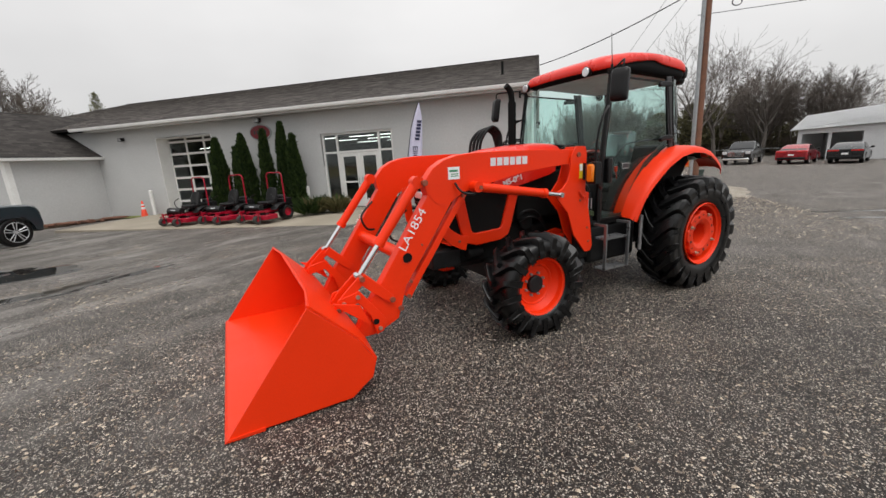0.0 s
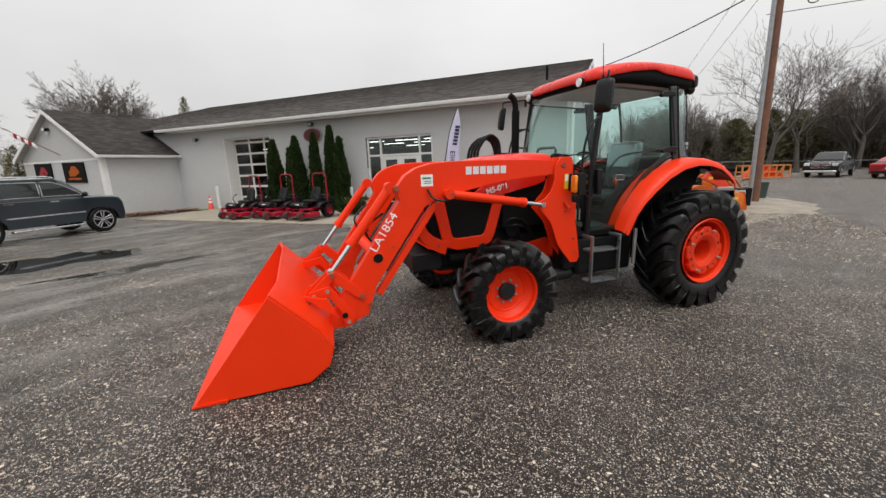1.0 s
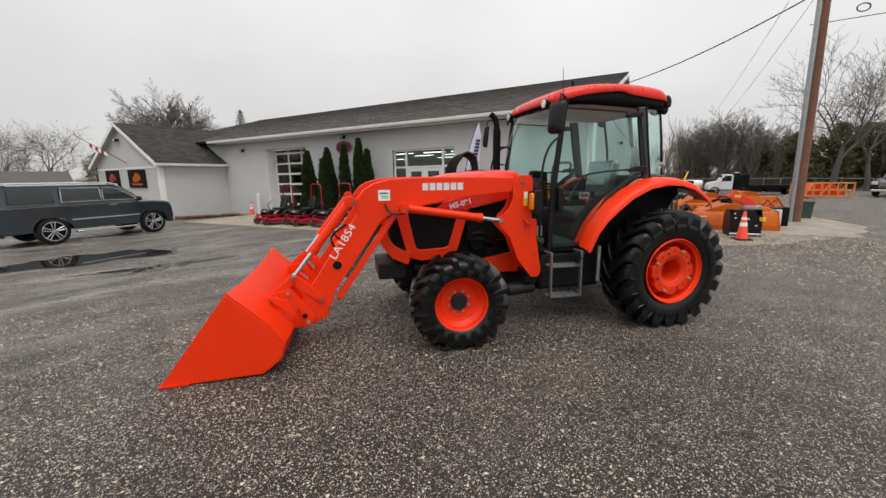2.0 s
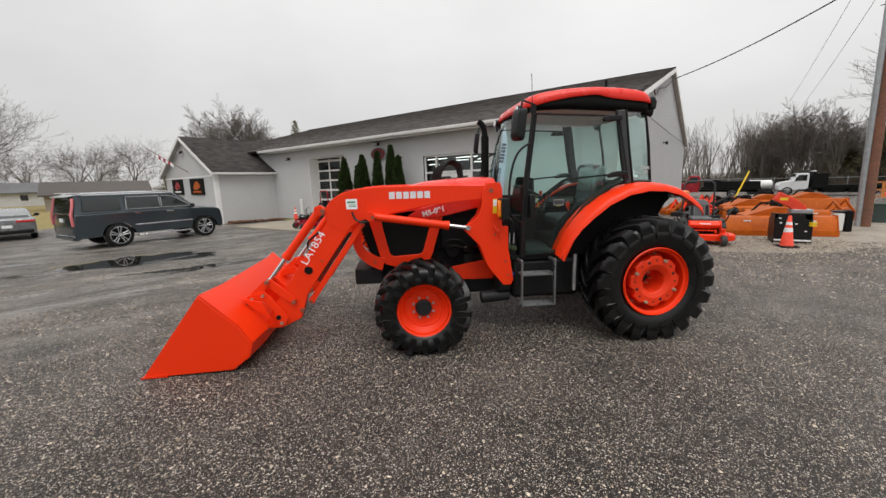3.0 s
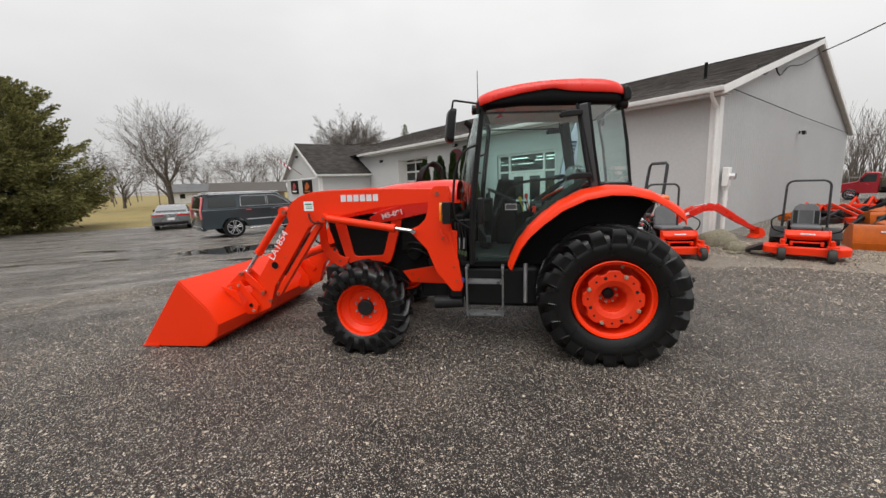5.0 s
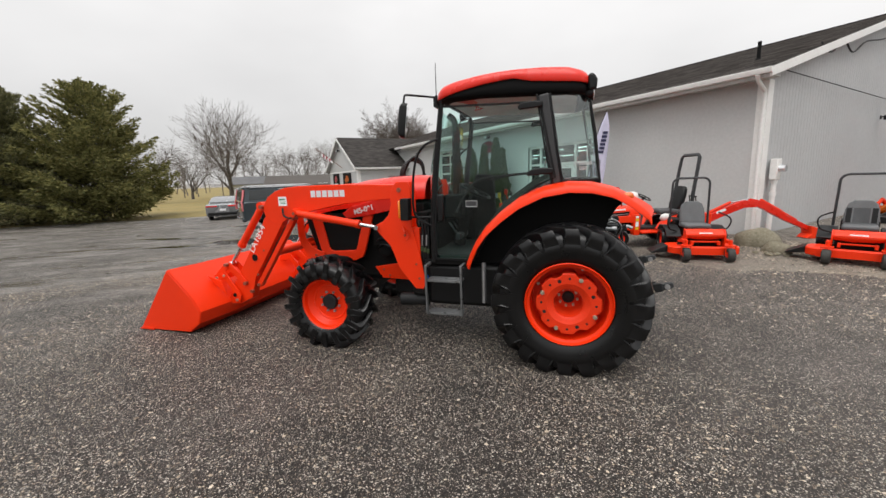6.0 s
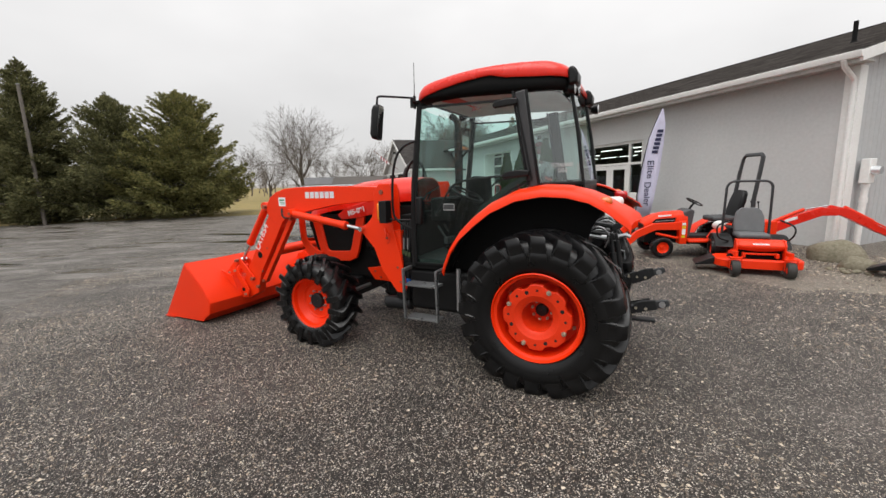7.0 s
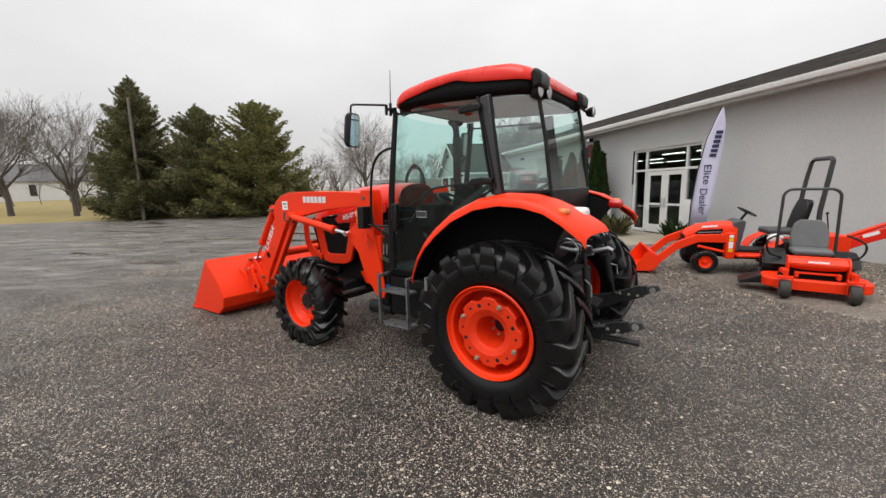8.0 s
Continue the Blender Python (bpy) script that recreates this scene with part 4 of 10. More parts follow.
tube(bm, smooth_pts([(2.28, 0.33, 1.05), (2.2, 0.38, 1.12), (2.05, 0.38, 1.1), (1.9, 0.36, 0.95)], 5), 0.013, 7)
tube(bm, smooth_pts([(2.25, 0.33, 1.0), (2.15, 0.4, 1.05), (2.0, 0.4, 1.0), (1.85, 0.36, 0.85)], 5), 0.011, 7)
part("engine_hose", bm, BLACK, tractor)
bm = B()
cyl(bm, (-0.0, -0.75, 0.672), (0, 0.75, 0.672), 0.13, seg=20)
cyl(bm, (-0.0, -0.45, 0.672), (0, 0.45, 0.672), 0.2, seg=20)
part("rear_axle", bm, CAST, tractor, bevel=0.01)
bm = B()
prism(bm, [(-0.78, 0.42), (-0.3, 0.38), (0.3, 0.38), (0.78, 0.42), (0.78, 0.56), (0.3, 0.62), (-0.3, 0.62), (-0.78, 0.56)], 2.46, 2.66, "x")
for s in (1, -1):
    cyl(bm, (2.575, s * 0.70, 0.34), (2.575, s * 0.70, 0.64), 0.09, seg=16)
    cyl(bm, (2.575, s * 0.70, 0.484), (2.575, s * 0.93, 0.484), 0.10, seg=16)
part("front_axle", bm, CAST, tractor, "dark cast front axle", bevel=0.015)
for s in (1, -1):
    part("steering_ram", tube(B(), [(2.42, s * 0.62, 0.5), (2.40, s * 0.2, 0.5)], 0.025, 10), STEEL, tractor)
bm = B()
box(bm, 3.02, 3.36, -0.3, 0.3, 0.60, 0.80)
box(bm, 2.3, 3.05, -0.2, 0.2, 0.55, 0.66)
part("front_frame", bm, CAST, tractor, "dark front frame under the nose", bevel=0.02)
bm = B()
tube(bm, [(2.42, 0.0, 0.62), (1.9, 0.0, 0.55)], 0.05, 12)
part("drive_shaft_tube", bm, CAST, tractor)

# hood: a tapering shell
def hood_row(x, zt, w, zb, ex=2.6):
    pts = []
    for k in range(17):
        a = math.pi * k / 16
        c, s = math.cos(a), math.sin(a)
        pts.append((x, w * math.copysign(abs(c) ** (2 / ex), c), zb + (zt - zb) * abs(s) ** (2 / ex)))
    return pts


bm = B()
sheet(bm, [hood_row(*q) for q in ((1.60, 1.86, 0.36, 1.60), (1.80, 1.87, 0.385, 1.585), (2.10, 1.86, 0.39, 1.55), (2.45, 1.83, 0.385, 1.515), (2.80, 1.76, 0.37, 1.47), (3.05, 1.67, 0.35, 1.42), (3.20, 1.57, 0.325, 1.38), (3.285, 1.45, 0.29, 1.33))], 0.012)
part("hood", bm, HOODRED, tractor, "glossy red-orange hood", angle=1.0)
bm = B()
prism(bm, [(2.96, 0.80), (3.10, 0.82), (3.25, 1.28), (3.27, 1.42), (2.98, 1.42)], -0.34, 0.34)
part("grille", bm, MATTE, tractor, "black front grille", bevel=0.03)
bm = B()
for k in range(9):
    box(bm, 3.118 + 0.0163 * k, 3.134 + 0.0163 * k, -0.28, 0.28, 0.86 + 0.05 * k, 0.88 + 0.05 * k)
part("grille_bars", bm, BLACK, tractor)
for s in (1, -1):
    bm = B()
    box(bm, 3.24, 3.285, 0.14 * s - 0.09, 0.14 * s + 0.09, 1.32, 1.40)
    part("headlight", bm, CLEARLENS, tractor, "clear headlight", bevel=0.012)
    bm = B()
    strip(bm, [(3.085, 1.42), (3.06, 1.30), (2.985, 0.98), (2.945, 0.91), (2.86, 0.885), (2.56, 0.90), (2.49, 0.93), (2.46, 1.0), (2.37, 1.30), (2.34, 1.42)], [0.14, 0.13, 0.12, 0.13, 0.13, 0.13, 0.13, 0.12, 0.12, 0.13], s * 0.345, s * 0.385)
    part("side_panel", bm, ORANGE, tractor, "orange U-shaped engine side panel", bevel=0.008)
    bm = B()
    prism(bm, [(3.04, 1.43), (2.95, 0.95), (2.52, 0.96), (2.40, 1.43)], s * 0.352, s * 0.357)
    part("screen", bm, MATTE, tractor, "black mesh screen")
    # lower edge trim of the hood, with the model name
    bm = B()
    prism(bm, [(1.76, 1.66), (2.12, 1.625), (2.56, 1.51), (2.69, 1.43), (2.63, 1.365), (2.34, 1.40), (1.86, 1.50), (1.76, 1.54)], s * 0.372, s * 0.398)
    flash = part("hood_side_trim", bm, HOODRED, tractor, "red hood side trim", bevel=0.006)
    words("model_name", "M5-091", 0.085, WHITEDECAL, flash, pose(2.385, s * 0.4015, 1.475, 90, 0, 180 if s > 0 else 0) @ pose(0, 0, 0, 0, 0, 14 * s), width=0.26, bold=0.003)
bm = B()
box(bm, 1.62, 2.3, -0.36, 0.36, 1.02, 1.55)
part("firewall", bm, MATTE, tractor, bevel=0.02)
bm = B()
for k in range(6):
    box(bm, 1.98 + 0.035 * k, 2.0 + 0.035 * k, -0.13, 0.10, 1.862, 1.8685)
part("hood_vent", bm, MATTE, tractor)

# exhaust
bm = B()
tube(bm, smooth_pts([(1.62, -0.45, 1.35), (1.53, -0.62, 1.5), (1.50, -0.72, 1.7), (1.50, -0.73, 2.0), (1.50, -0.73, 2.3), (1.505, -0.73, 2.5), (1.53, -0.73, 2.6), (1.60, -0.73, 2.66)], 5), 0.042, 12)
tube(bm, [(1.50, -0.73, 1.78), (1.50, -0.73, 2.45)], 0.055, 14)
part("exhaust_pipe", bm, MATTE, tractor, "matt black upright exhaust stack with a bent tip")
for z in (2.2, 1.95):
    part("exhaust_bracket", tube(B(), [(1.50, -0.73, z), (1.39, -0.7, z)], 0.012, 6), BLACK, tractor)

# cab
bm = B()
box(bm, -0.22, 1.55, -0.55, 0.55, 0.90, 0.98)
box(bm, 0.98, 1.52, -0.71, 0.71, 0.90, 0.955)
box(bm, 1.50, 1.62, -0.60, 0.60, 0.95, 1.46)
part("cab_floor", bm, MATTE, tractor, bevel=0.01)
bm = B()
box(bm, -0.24, 0.90, -0.44, 0.44, 0.985, 1.10)
part("seat_deck", bm, MATTE, tractor, "black deck between the fenders", bevel=0.01)
for s in (1, -1):
    bm = B()
    prism(bm, [(-0.26, 1.0), (1.0, 1.0), (0.92, 1.26), (0.70, 1.47), (0.40, 1.63), (-0.26, 1.70)], s * 0.45, s * 0.57)
    part("inner_fender", bm, MATTE, tractor, "black inner fender panel", bevel=0.02)
    for x, z, w_, h_, c in ((0.62, 1.30, 0.10, 0.06, WHITEDECAL), (0.44, 1.42, 0.07, 0.05, YELLOWDECAL), (0.82, 1.12, 0.06, 0.08, WHITEDECAL)):
        part("label_plate", box(B(), x, x + w_, s * 0.4455, s * 0.4485, z, z + h_), c, tractor)
FLOORMAT = mat("cab_floor_mat", (0.018, 0.019, 0.019), 0.7, var=0.3, scale=6, fine=50, bump=0.3)
bm = B()
box(bm, 0.92, 1.46, -0.62, 0.62, 0.982, 0.992)
part("floor_mat", bm, FLOORMAT, tractor, "grey ribbed floor mat")
DOOR = [(1.37, 0.965), (1.37, 1.3), (1.335, 1.8), (1.25, 2.53), (0.29, 2.50), (0.145, 1.80), (0.33, 1.72), (0.60, 1.52), (0.80, 1.26), (0.95, 0.965)]


def cab_side(s):
    y = 0.715 * s
    bm = B()
    bm.faces.new([bm.verts.new((px, y, pz)) for px, pz in DOOR])
    door = part("cab_door", bm, CABGLASS, tractor, "full-height green-tinted glass cab door")
    bm = B()
    strip(bm, DOOR + DOOR[:1], 0.022, y - 0.012, y + 0.012)
    part("door_seal", bm, BLACK, door, "black door frame")
    bm = B()
    strip(bm, [(1.33, 0.985), (0.972, 0.985), (0.825, 1.275), (0.615, 1.55), (0.34, 1.755), (0.19, 1.835)], [0.04, 0.05, 0.055, 0.06, 0.05, 0.04], y - s * 0.008, y - s * 0.005)
    part("glass_border", bm, GREENBLACK, door, "dark green printed border of the glass")
    bm = B()
    tube(bm, smooth_pts([(1.14, y - 0.02 * s, 1.47), (1.09, y - 0.07 * s, 1.58), (0.96, y - 0.07 * s, 1.76), (0.80, y - 0.07 * s, 1.815), (0.46, y - 0.06 * s, 1.845), (0.36, y - 0.01 * s, 1.85)], 4), 0.011, 7)
    part("inner_handle", bm, BLACK, door, "black inner handle bar")
    bm = B()
    box(bm, 1.26, 1.33, y + s * 0.004 - 0.02, y + s * 0.004 + 0.035 * s + 0.02 * s, 1.38, 1.66)
    part("door_latch", bm, BLACK, door, "black door latch", bevel=0.015)
    bm = B()
    box(bm, 0.91, 1.03, y + s * 0.0035, y + s * 0.0042, 1.525, 1.59)
    decal = part("door_decal", bm, GREYDECAL, door, "white framed door sticker")
    bm = B()
    box(bm, 0.914, 1.026, y + s * 0.0044, y + s * 0.005, 1.532, 1.584)
    part("decal_bars", bm, DARKSTEEL, decal)
    for z, x0, x1 in ((2.47, 0.27, 0.49), (1.855, 0.165, 0.41)):
        bm = B()
        strip(bm, [(x0, z + 0.008), (x0 + 0.10, z + 0.008), (x0 + 0.19, z), (x1, z - 0.02)], [0.05, 0.065, 0.06, 0.035], y + s * 0.012, y + s * 0.055)
        part("hinge", bm, BLACK, door, "black door hinge", bevel=0.01)
    # pillars
    bm = B()
    tube(bm, [(1.40, y, 0.93), (1.40, y, 1.30), (1.365, y, 1.8), (1.27, 0.70 * s, 2.56)], 0.026, 8)
    part("pillar", bm, BLACK, tractor, "black front cab pillar")
    bm = B()
    strip(bm, [(0.125, 1.74), (0.19, 2.1), (0.262, 2.57)], [0.085, 0.095, 0.100], min(s * 0.692, s * 0.722), max(s * 0.692, s * 0.722))
    mid = part("pillar", bm, PILLAR, tractor, "dark grey middle cab pillar", bevel=0.016)
    for dx in (-0.055, 0.058):
        bm = B()
        strip(bm, [(0.125 + dx * 0.9, 1.75), (0.19 + dx, 2.1), (0.262 + dx * 1.05, 2.57)], 0.018, s * 0.70, s * 0.727)
        part("pillar_seal", bm, BLACK, mid, "black rubber seal", bevel=0.004)
    bm = B()
    tube(bm, [(-0.265, 0.53 * s, 1.74), (-0.21, 0.535 * s, 2.2), (-0.14, 0.54 * s, 2.57)], 0.017, 8)
    part("pillar", bm, BLACK, tractor, "black rear cab pillar")
    # quarter glass
    bm = B()
    loft(bm, [[(0.075, 0.712 * s, 1.775), (-0.04, 0.685 * s, 1.775), (-0.17, 0.62 * s, 1.775), (-0.26, 0.54 * s, 1.775)], [(0.14, 0.708 * s, 2.15), (0.01, 0.682 * s, 2.15), (-0.12, 0.62 * s, 2.15), (-0.20, 0.545 * s, 2.15)], [(0.21, 0.70 * s, 2.55), (0.08, 0.678 * s, 2.55), (-0.05, 0.62 * s, 2.55), (-0.14, 0.55 * s, 2.55)]])
    q = part("quarter_window", bm, QUARTERGLASS, tractor, "tinted rear quarter window", angle=2)
    bm = B()
    tube(bm, [(0.09, 0.712 * s, 1.765), (-0.04, 0.688 * s, 1.765), (-0.17, 0.623 * s, 1.765), (-0.265, 0.535 * s, 1.765), (-0.265, 0, 1.765)], 0.018, 6)
    part("window_sill", bm, BLACK, tractor)
    if s > 0:
        words("cab_lettering", "ULTRAGRAND\nCAB-II", 0.048, GREYDECAL, q, Matrix.Translation((-0.105, 0.664, 1.90)) @ Euler((radians(84), 0, radians(180 + 29))).to_matrix().to_4x4(), width=0.19, bold=0.001)
    # fender
    top = [(1.005, 0.955), (0.97, 1.05), (0.90, 1.20), (0.80, 1.345), (0.66, 1.485), (0.48, 1.62), (0.25, 1.725), (0.02, 1.765), (-0.18, 1.755), (-0.36, 1.71), (-0.53, 1.635), (-0.66, 1.56), (-0.725, 1.515), (-0.75, 1.47)]
    rows = []
    for i, (x, z) in enumerate(top):
        k = i / (len(top) - 1)
        yo = 0.90 + 0.05 * math.sin(math.pi * min(0.62, k * 0.9)) - 0.02 * max(0, k - 0.85) / 0.15
        drop = 0.10 if k > 0.3 else 0.03 + 0.07 * k / 0.3
        dx = 0.035 * (1 - k) ** 2
        sk = 0.075 * min(1.0, max(0.0, (-x - 0.36) / 0.34))          # the tail is cut back towards the outside
        rows.append([(x, 0.60 * s, z - 0.005), (x + sk * 0.35, 0.72 * s, z), (x + sk * 0.75, 0.84 * s, z - 0.008), (x - dx * 0.3 + sk, (yo - 0.025) * s, z - 0.03), (x - dx + sk, yo * s, z - 0.05), (x - dx + sk, (yo + 0.008) * s, z - drop)])
    bm = B()
    sheet(bm, rows, 0.012)
    fender = part("fender", bm, ORANGE, tractor, "orange rear fender", angle=1.0)
    bm = B()
    sheet(bm, [[(x + (0.0 if i else 0), yy * s, z - 0.04 - 0.03 * max(0.0, -x - 0.2) - (0.03 if yy > 0.85 else 0)) for yy in (0.59, 0.72, 0.84, 0.885)] for i, (x, z) in enumerate(top[:-3])], 0.008)
    part("fender_liner", bm, MATTE, fender, "black fender liner")
    bm = B()
    prism(bm, [(0.99, 0.9)] + [(x, z - 0.04) for x, z in top[:-3]] + [(-0.43, 1.50), (-0.36, 1.38), (-0.31, 1.20), (-0.25, 0.95)], s * 0.575, s * 0.60)
    part("wheel_well", bm, MATTE, fender, "black wheel well panel")
    bm = B()
    box(bm, -0.53, -0.43, 0.85 * s - 0.045, 0.85 * s + 0.045, 1.585, 1.655)
    part("turn_signal", bm, DARKAMBER, fender, "dark amber rear turn signal", bevel=0.03)
    bm = B()
    box(bm, -0.44, -0.36, 0.85 * s - 0.05, 0.85 * s + 0.05, 1.59, 1.665)
    part("lamp_housing", bm, ORANGE, fender, "orange lamp fairing", bevel=0.03)
    bm = B()
    box(bm, -0.60, -0.46, 0.62 * s - 0.06, 0.62 * s + 0.06, 1.56, 1.645)
    part("tail_light", bm, WHITEPAINT if s > 0 else REDLENS, fender, "tail light on the fender", bevel=0.03)
    # front turn signal on its bracket
    bm = B()
    box(bm, 1.685, 1.725, 0.85 * s - 0.045, 0.85 * s + 0.045, 1.42, 1.61)
    sig = part("turn_signal", bm, AMBER, tractor, "amber turn signal in a black housing", bevel=0.02)
    bm = B()
    box(bm, 1.60, 1.688, 0.85 * s - 0.055, 0.85 * s + 0.055, 1.40, 1.63)
    tube(bm, [(1.62, 0.85 * s, 1.44), (1.55, 0.75 * s, 1.42), (1.41, 0.72 * s, 1.42)], 0.012, 6)
    part("housing", bm, BLACK, sig, bevel=0.015)
    # mirror
    bm = B()
    box(bm, 1.265, 1.315, 0.70 * s - 0.012, 0.70 * s + 0.012, 2.545, 2.60)
    tube(bm, [(1.285, 0.70 * s, 2.575), (1.30, 0.80 * s, 2.575)], 0.014, 7)
    tube(bm, [(1.30, 0.80 * s, 2.52), (1.30, 0.80 * s, 2.615)], 0.016, 8)
    tube(bm, [(1.30, 0.795 * s, 2.612), (1.40, 0.915 * s, 2.612), (1.50, 1.03 * s, 2.611), (1.515, 1.047 * s, 2.606), (1.522, 1.053 * s, 2.594), (1.525, 1.053 * s, 2.57), (1.545, 1.045 * s, 2.48)], 0.010, 8)
    arm = part("mirror_arm", bm, BLACK, tractor)
    bm = B()
    prism(bm, rrect(-0.085, 0.085, -0.158, 0.158, 0.035, 4), -0.036, 0.0, "x")
    loft(bm, [[(x, y_ * k, z_ * k) for y_, z_ in rrect(-0.085, 0.085, -0.158, 0.158, 0.035, 4)] for x, k in ((0.0, 1.0), (0.02, 0.95), (0.036, 0.8), (0.042, 0.5))], closed=True, caps=True)
    body = part("mirror", bm, BLACK, arm, "black wing mirror", m=pose(1.555, 1.035 * s, 2.378, 0, -7, 18 * s))
    bm = B()
    prism(bm, rrect(-0.073, 0.073, -0.146, 0.146, 0.028, 4), -0.039, -0.0365, "x")
    part("mirror_glass", bm, MIRROR, body, bevel=0.0)
    # grab rail
    bm = B()
    tube(bm, smooth_pts([(1.40, 0.73 * s, 1.33), (1.50, 0.78 * s, 1.39), (1.575, 0.80 * s, 1.50), (1.565, 0.80 * s, 1.84), (1.51, 0.80 * s, 2.06), (1.42, 0.78 * s, 2.17), (1.31, 0.72 * s, 2.22)], 5), 0.013, 8)
    part("grab_rail", bm, BLACK, tractor)


sides(cab_side)
# windscreen, rear glass
def arc_row(xs_, bow, w, z):
    return [(xs_ + bow * (1 - (k / 5 - 1) ** 2), w * (k / 5 - 1), z) for k in range(11)]


bm = B()
loft(bm, [arc_row(1.405, 0.20, 0.69, 1.42), arc_row(1.40, 0.20, 0.69, 1.65), arc_row(1.375, 0.19, 0.69, 1.95), arc_row(1.325, 0.17, 0.69, 2.25), arc_row(1.27, 0.14, 0.685, 2.55)])
part("windscreen", bm, CABGLASS, tractor, "curved green-tinted windscreen", angle=2)
bm = B()
sheet(bm, [arc_row(1.41, 0.20, 0.69, 0.95), arc_row(1.415, 0.205, 0.69, 1.43)], 0.02)
part("cowl", bm, MATTE, tractor, "black cowl below the windscreen", angle=2)
bm = B()
tube(bm, [(1.50, 0.30, 1.60), (1.585, 0.05, 1.66), (1.58, -0.28, 1.74)], 0.008, 6)
tube(bm, [(1.60, 0.0, 1.6), (1.585, -0.05, 1.68)], 0.009, 6)
part("wiper", bm, BLACK, tractor)
bm = B()
loft(bm, [[(-0.265, -0.53, 1.775), (-0.275, 0, 1.775), (-0.265, 0.53, 1.775)], [(-0.14, -0.54, 2.55), (-0.15, 0, 2.55), (-0.14, 0.54, 2.55)]])
part("rear_window", bm, QUARTERGLASS, tractor, "tinted rear window", angle=2)
bm = B()
box(bm, -0.28, -0.24, -0.53, 0.53, 1.02, 1.76)
part("rear_panel", bm, BLACK, tractor, bevel=0.01)
# roof: black lower shell, red cap with a stepped lower edge
def roof_ring(inset, zf):
    """A closed ring round the roof, its height a function of x and y."""
    pts = rrect(-0.145 + inset, 1.335 - inset, -0.705 + inset, 0.705 - inset, max(0.03, 0.15 - inset * 0.3), 6)
    ring_, n = [], len(pts)
    for i in range(n):
        a, b = Vector(pts[i]), Vector(pts[(i + 1) % n])
        k = 22 if i % 7 == 6 else 1
        ring_ += [a + (b - a) * j / k for j in range(k)]
    return [(p.x, p.y * (1.0 if p.x < 0.6 else 1 - 0.05 * (p.x - 0.6)), zf(p.x, p.y)) for p in ring_]


def roof_edge(x, y):
    """Lower edge of the red cap: high over the door, with a short step down towards the rear, and arched over the windscreen."""
    z = float(np.interp(x, (-0.15, -0.05, 0.30, 0.40, 0.46, 0.54, 0.62, 0.85, 1.10, 1.28, 1.34), (2.640, 2.652, 2.688, 2.698, 2.714, 2.732, 2.730, 2.708, 2.664, 2.616, 2.604)))
    return z + (0.02 * (1 - (y / 0.7) ** 2) if x > 1.2 else 0.0)


def roof_top(x, y):
    return float(np.interp(x, (-0.15, -0.08, 0.06, 0.28, 0.50, 0.70, 0.90, 1.12, 1.28, 1.34), (2.742, 2.776, 2.812, 2.832, 2.838, 2.834, 2.820, 2.788, 2.752, 2.732))) - 0.012 * (abs(y) / 0.7) ** 2


def roof_base(x, y):
    return float(np.interp(x, (-0.15, 0.25, 0.87, 1.25, 1.34), (2.555, 2.578, 2.606, 2.594, 2.586)))


def roof_mix(k, d=0.0):
    return lambda x, y: roof_edge(x, y) * (1 - k) + roof_top(x, y) * k + d


bm = B()
loft(bm, [roof_ring(0.10, lambda x, y: roof_base(x, y) - 0.01), roof_ring(0.035, roof_base), roof_ring(0.012, lambda x, y: roof_base(x, y) + 0.02), roof_ring(0.004, lambda x, y: roof_base(x, y) * 0.4 + roof_edge(x, y) * 0.6), roof_ring(0.014, lambda x, y: roof_edge(x, y) + 0.012)], closed=True)
part("roof_shell", bm, MATTE, tractor, "black lower roof shell", angle=0.9)
bm = B()
loft(bm, [roof_ring(0.02, roof_mix(0.02)), roof_ring(-0.006, roof_mix(0.0)), roof_ring(-0.012, roof_mix(0.12)), roof_ring(-0.006, roof_mix(0.55)), roof_ring(0.02, roof_mix(0.88)), roof_ring(0.07, roof_mix(1.0)), roof_ring(0.20, roof_mix(1.0, 0.012)), roof_ring(0.45, roof_mix(1.0, 0.018))], closed=True, caps=True)
part("roof", bm, HOODRED, tractor, "orange-red cab roof cap", angle=0.9)
for s in (1, -1):
    bm = B()
    prism(bm, [(-0.205, 2.585), (-0.13, 2.575), (-0.12, 2.70), (-0.145, 2.735), (-0.185, 2.72), (-0.21, 2.67)], s * 0.44, s * 0.655)
    part("lamp_pod", bm, BLACK, tractor, "black rear corner pod of the roof", bevel=0.025)
for nm, x, y, z, d in (("work_light", 1.345, 0.45, 2.612, 1), ("work_light", 1.345, -0.58, 2.605, 1), ("work_light", -0.135, 0.58, 2.565, -1), ("work_light", -0.145, 0.42, 2.575, -1), ("work_light", -0.20, -0.72, 2.56, -1)):
    bm = B()
    cyl(bm, (x, y, z), (x + 0.045 * d, y, z), 0.048, 0.055, seg=18)
    cyl(bm, (x - 0.03 * d, y, z), (x, y, z), 0.03, 0.048, seg=18)
    lamp = part(nm, bm, BLACK, tractor, "round work light")
    bm = B()
    cyl(bm, (x + 0.0455 * d, y, z), (x + 0.052 * d, y, z), 0.049, 0.044, seg=18)
    part("lens", bm, CLEARLENS, lamp)
bm = B()
tube(bm, [(-0.14, -0.58, 2.6), (-0.17, -0.66, 2.57), (-0.18, -0.72, 2.56)], 0.014, 6)
part("lamp_arm", bm, BLACK, tractor)
bm = B()
cyl(bm, (1.305, 0.735, 2.52), (1.305, 0.735, 2.64), 0.014, seg=8)
cyl(bm, (1.305, 0.735, 2.64), (1.31, 0.715, 2.95), 0.005, 0.003, seg=6)
part("antenna", bm, BLACK, tractor)
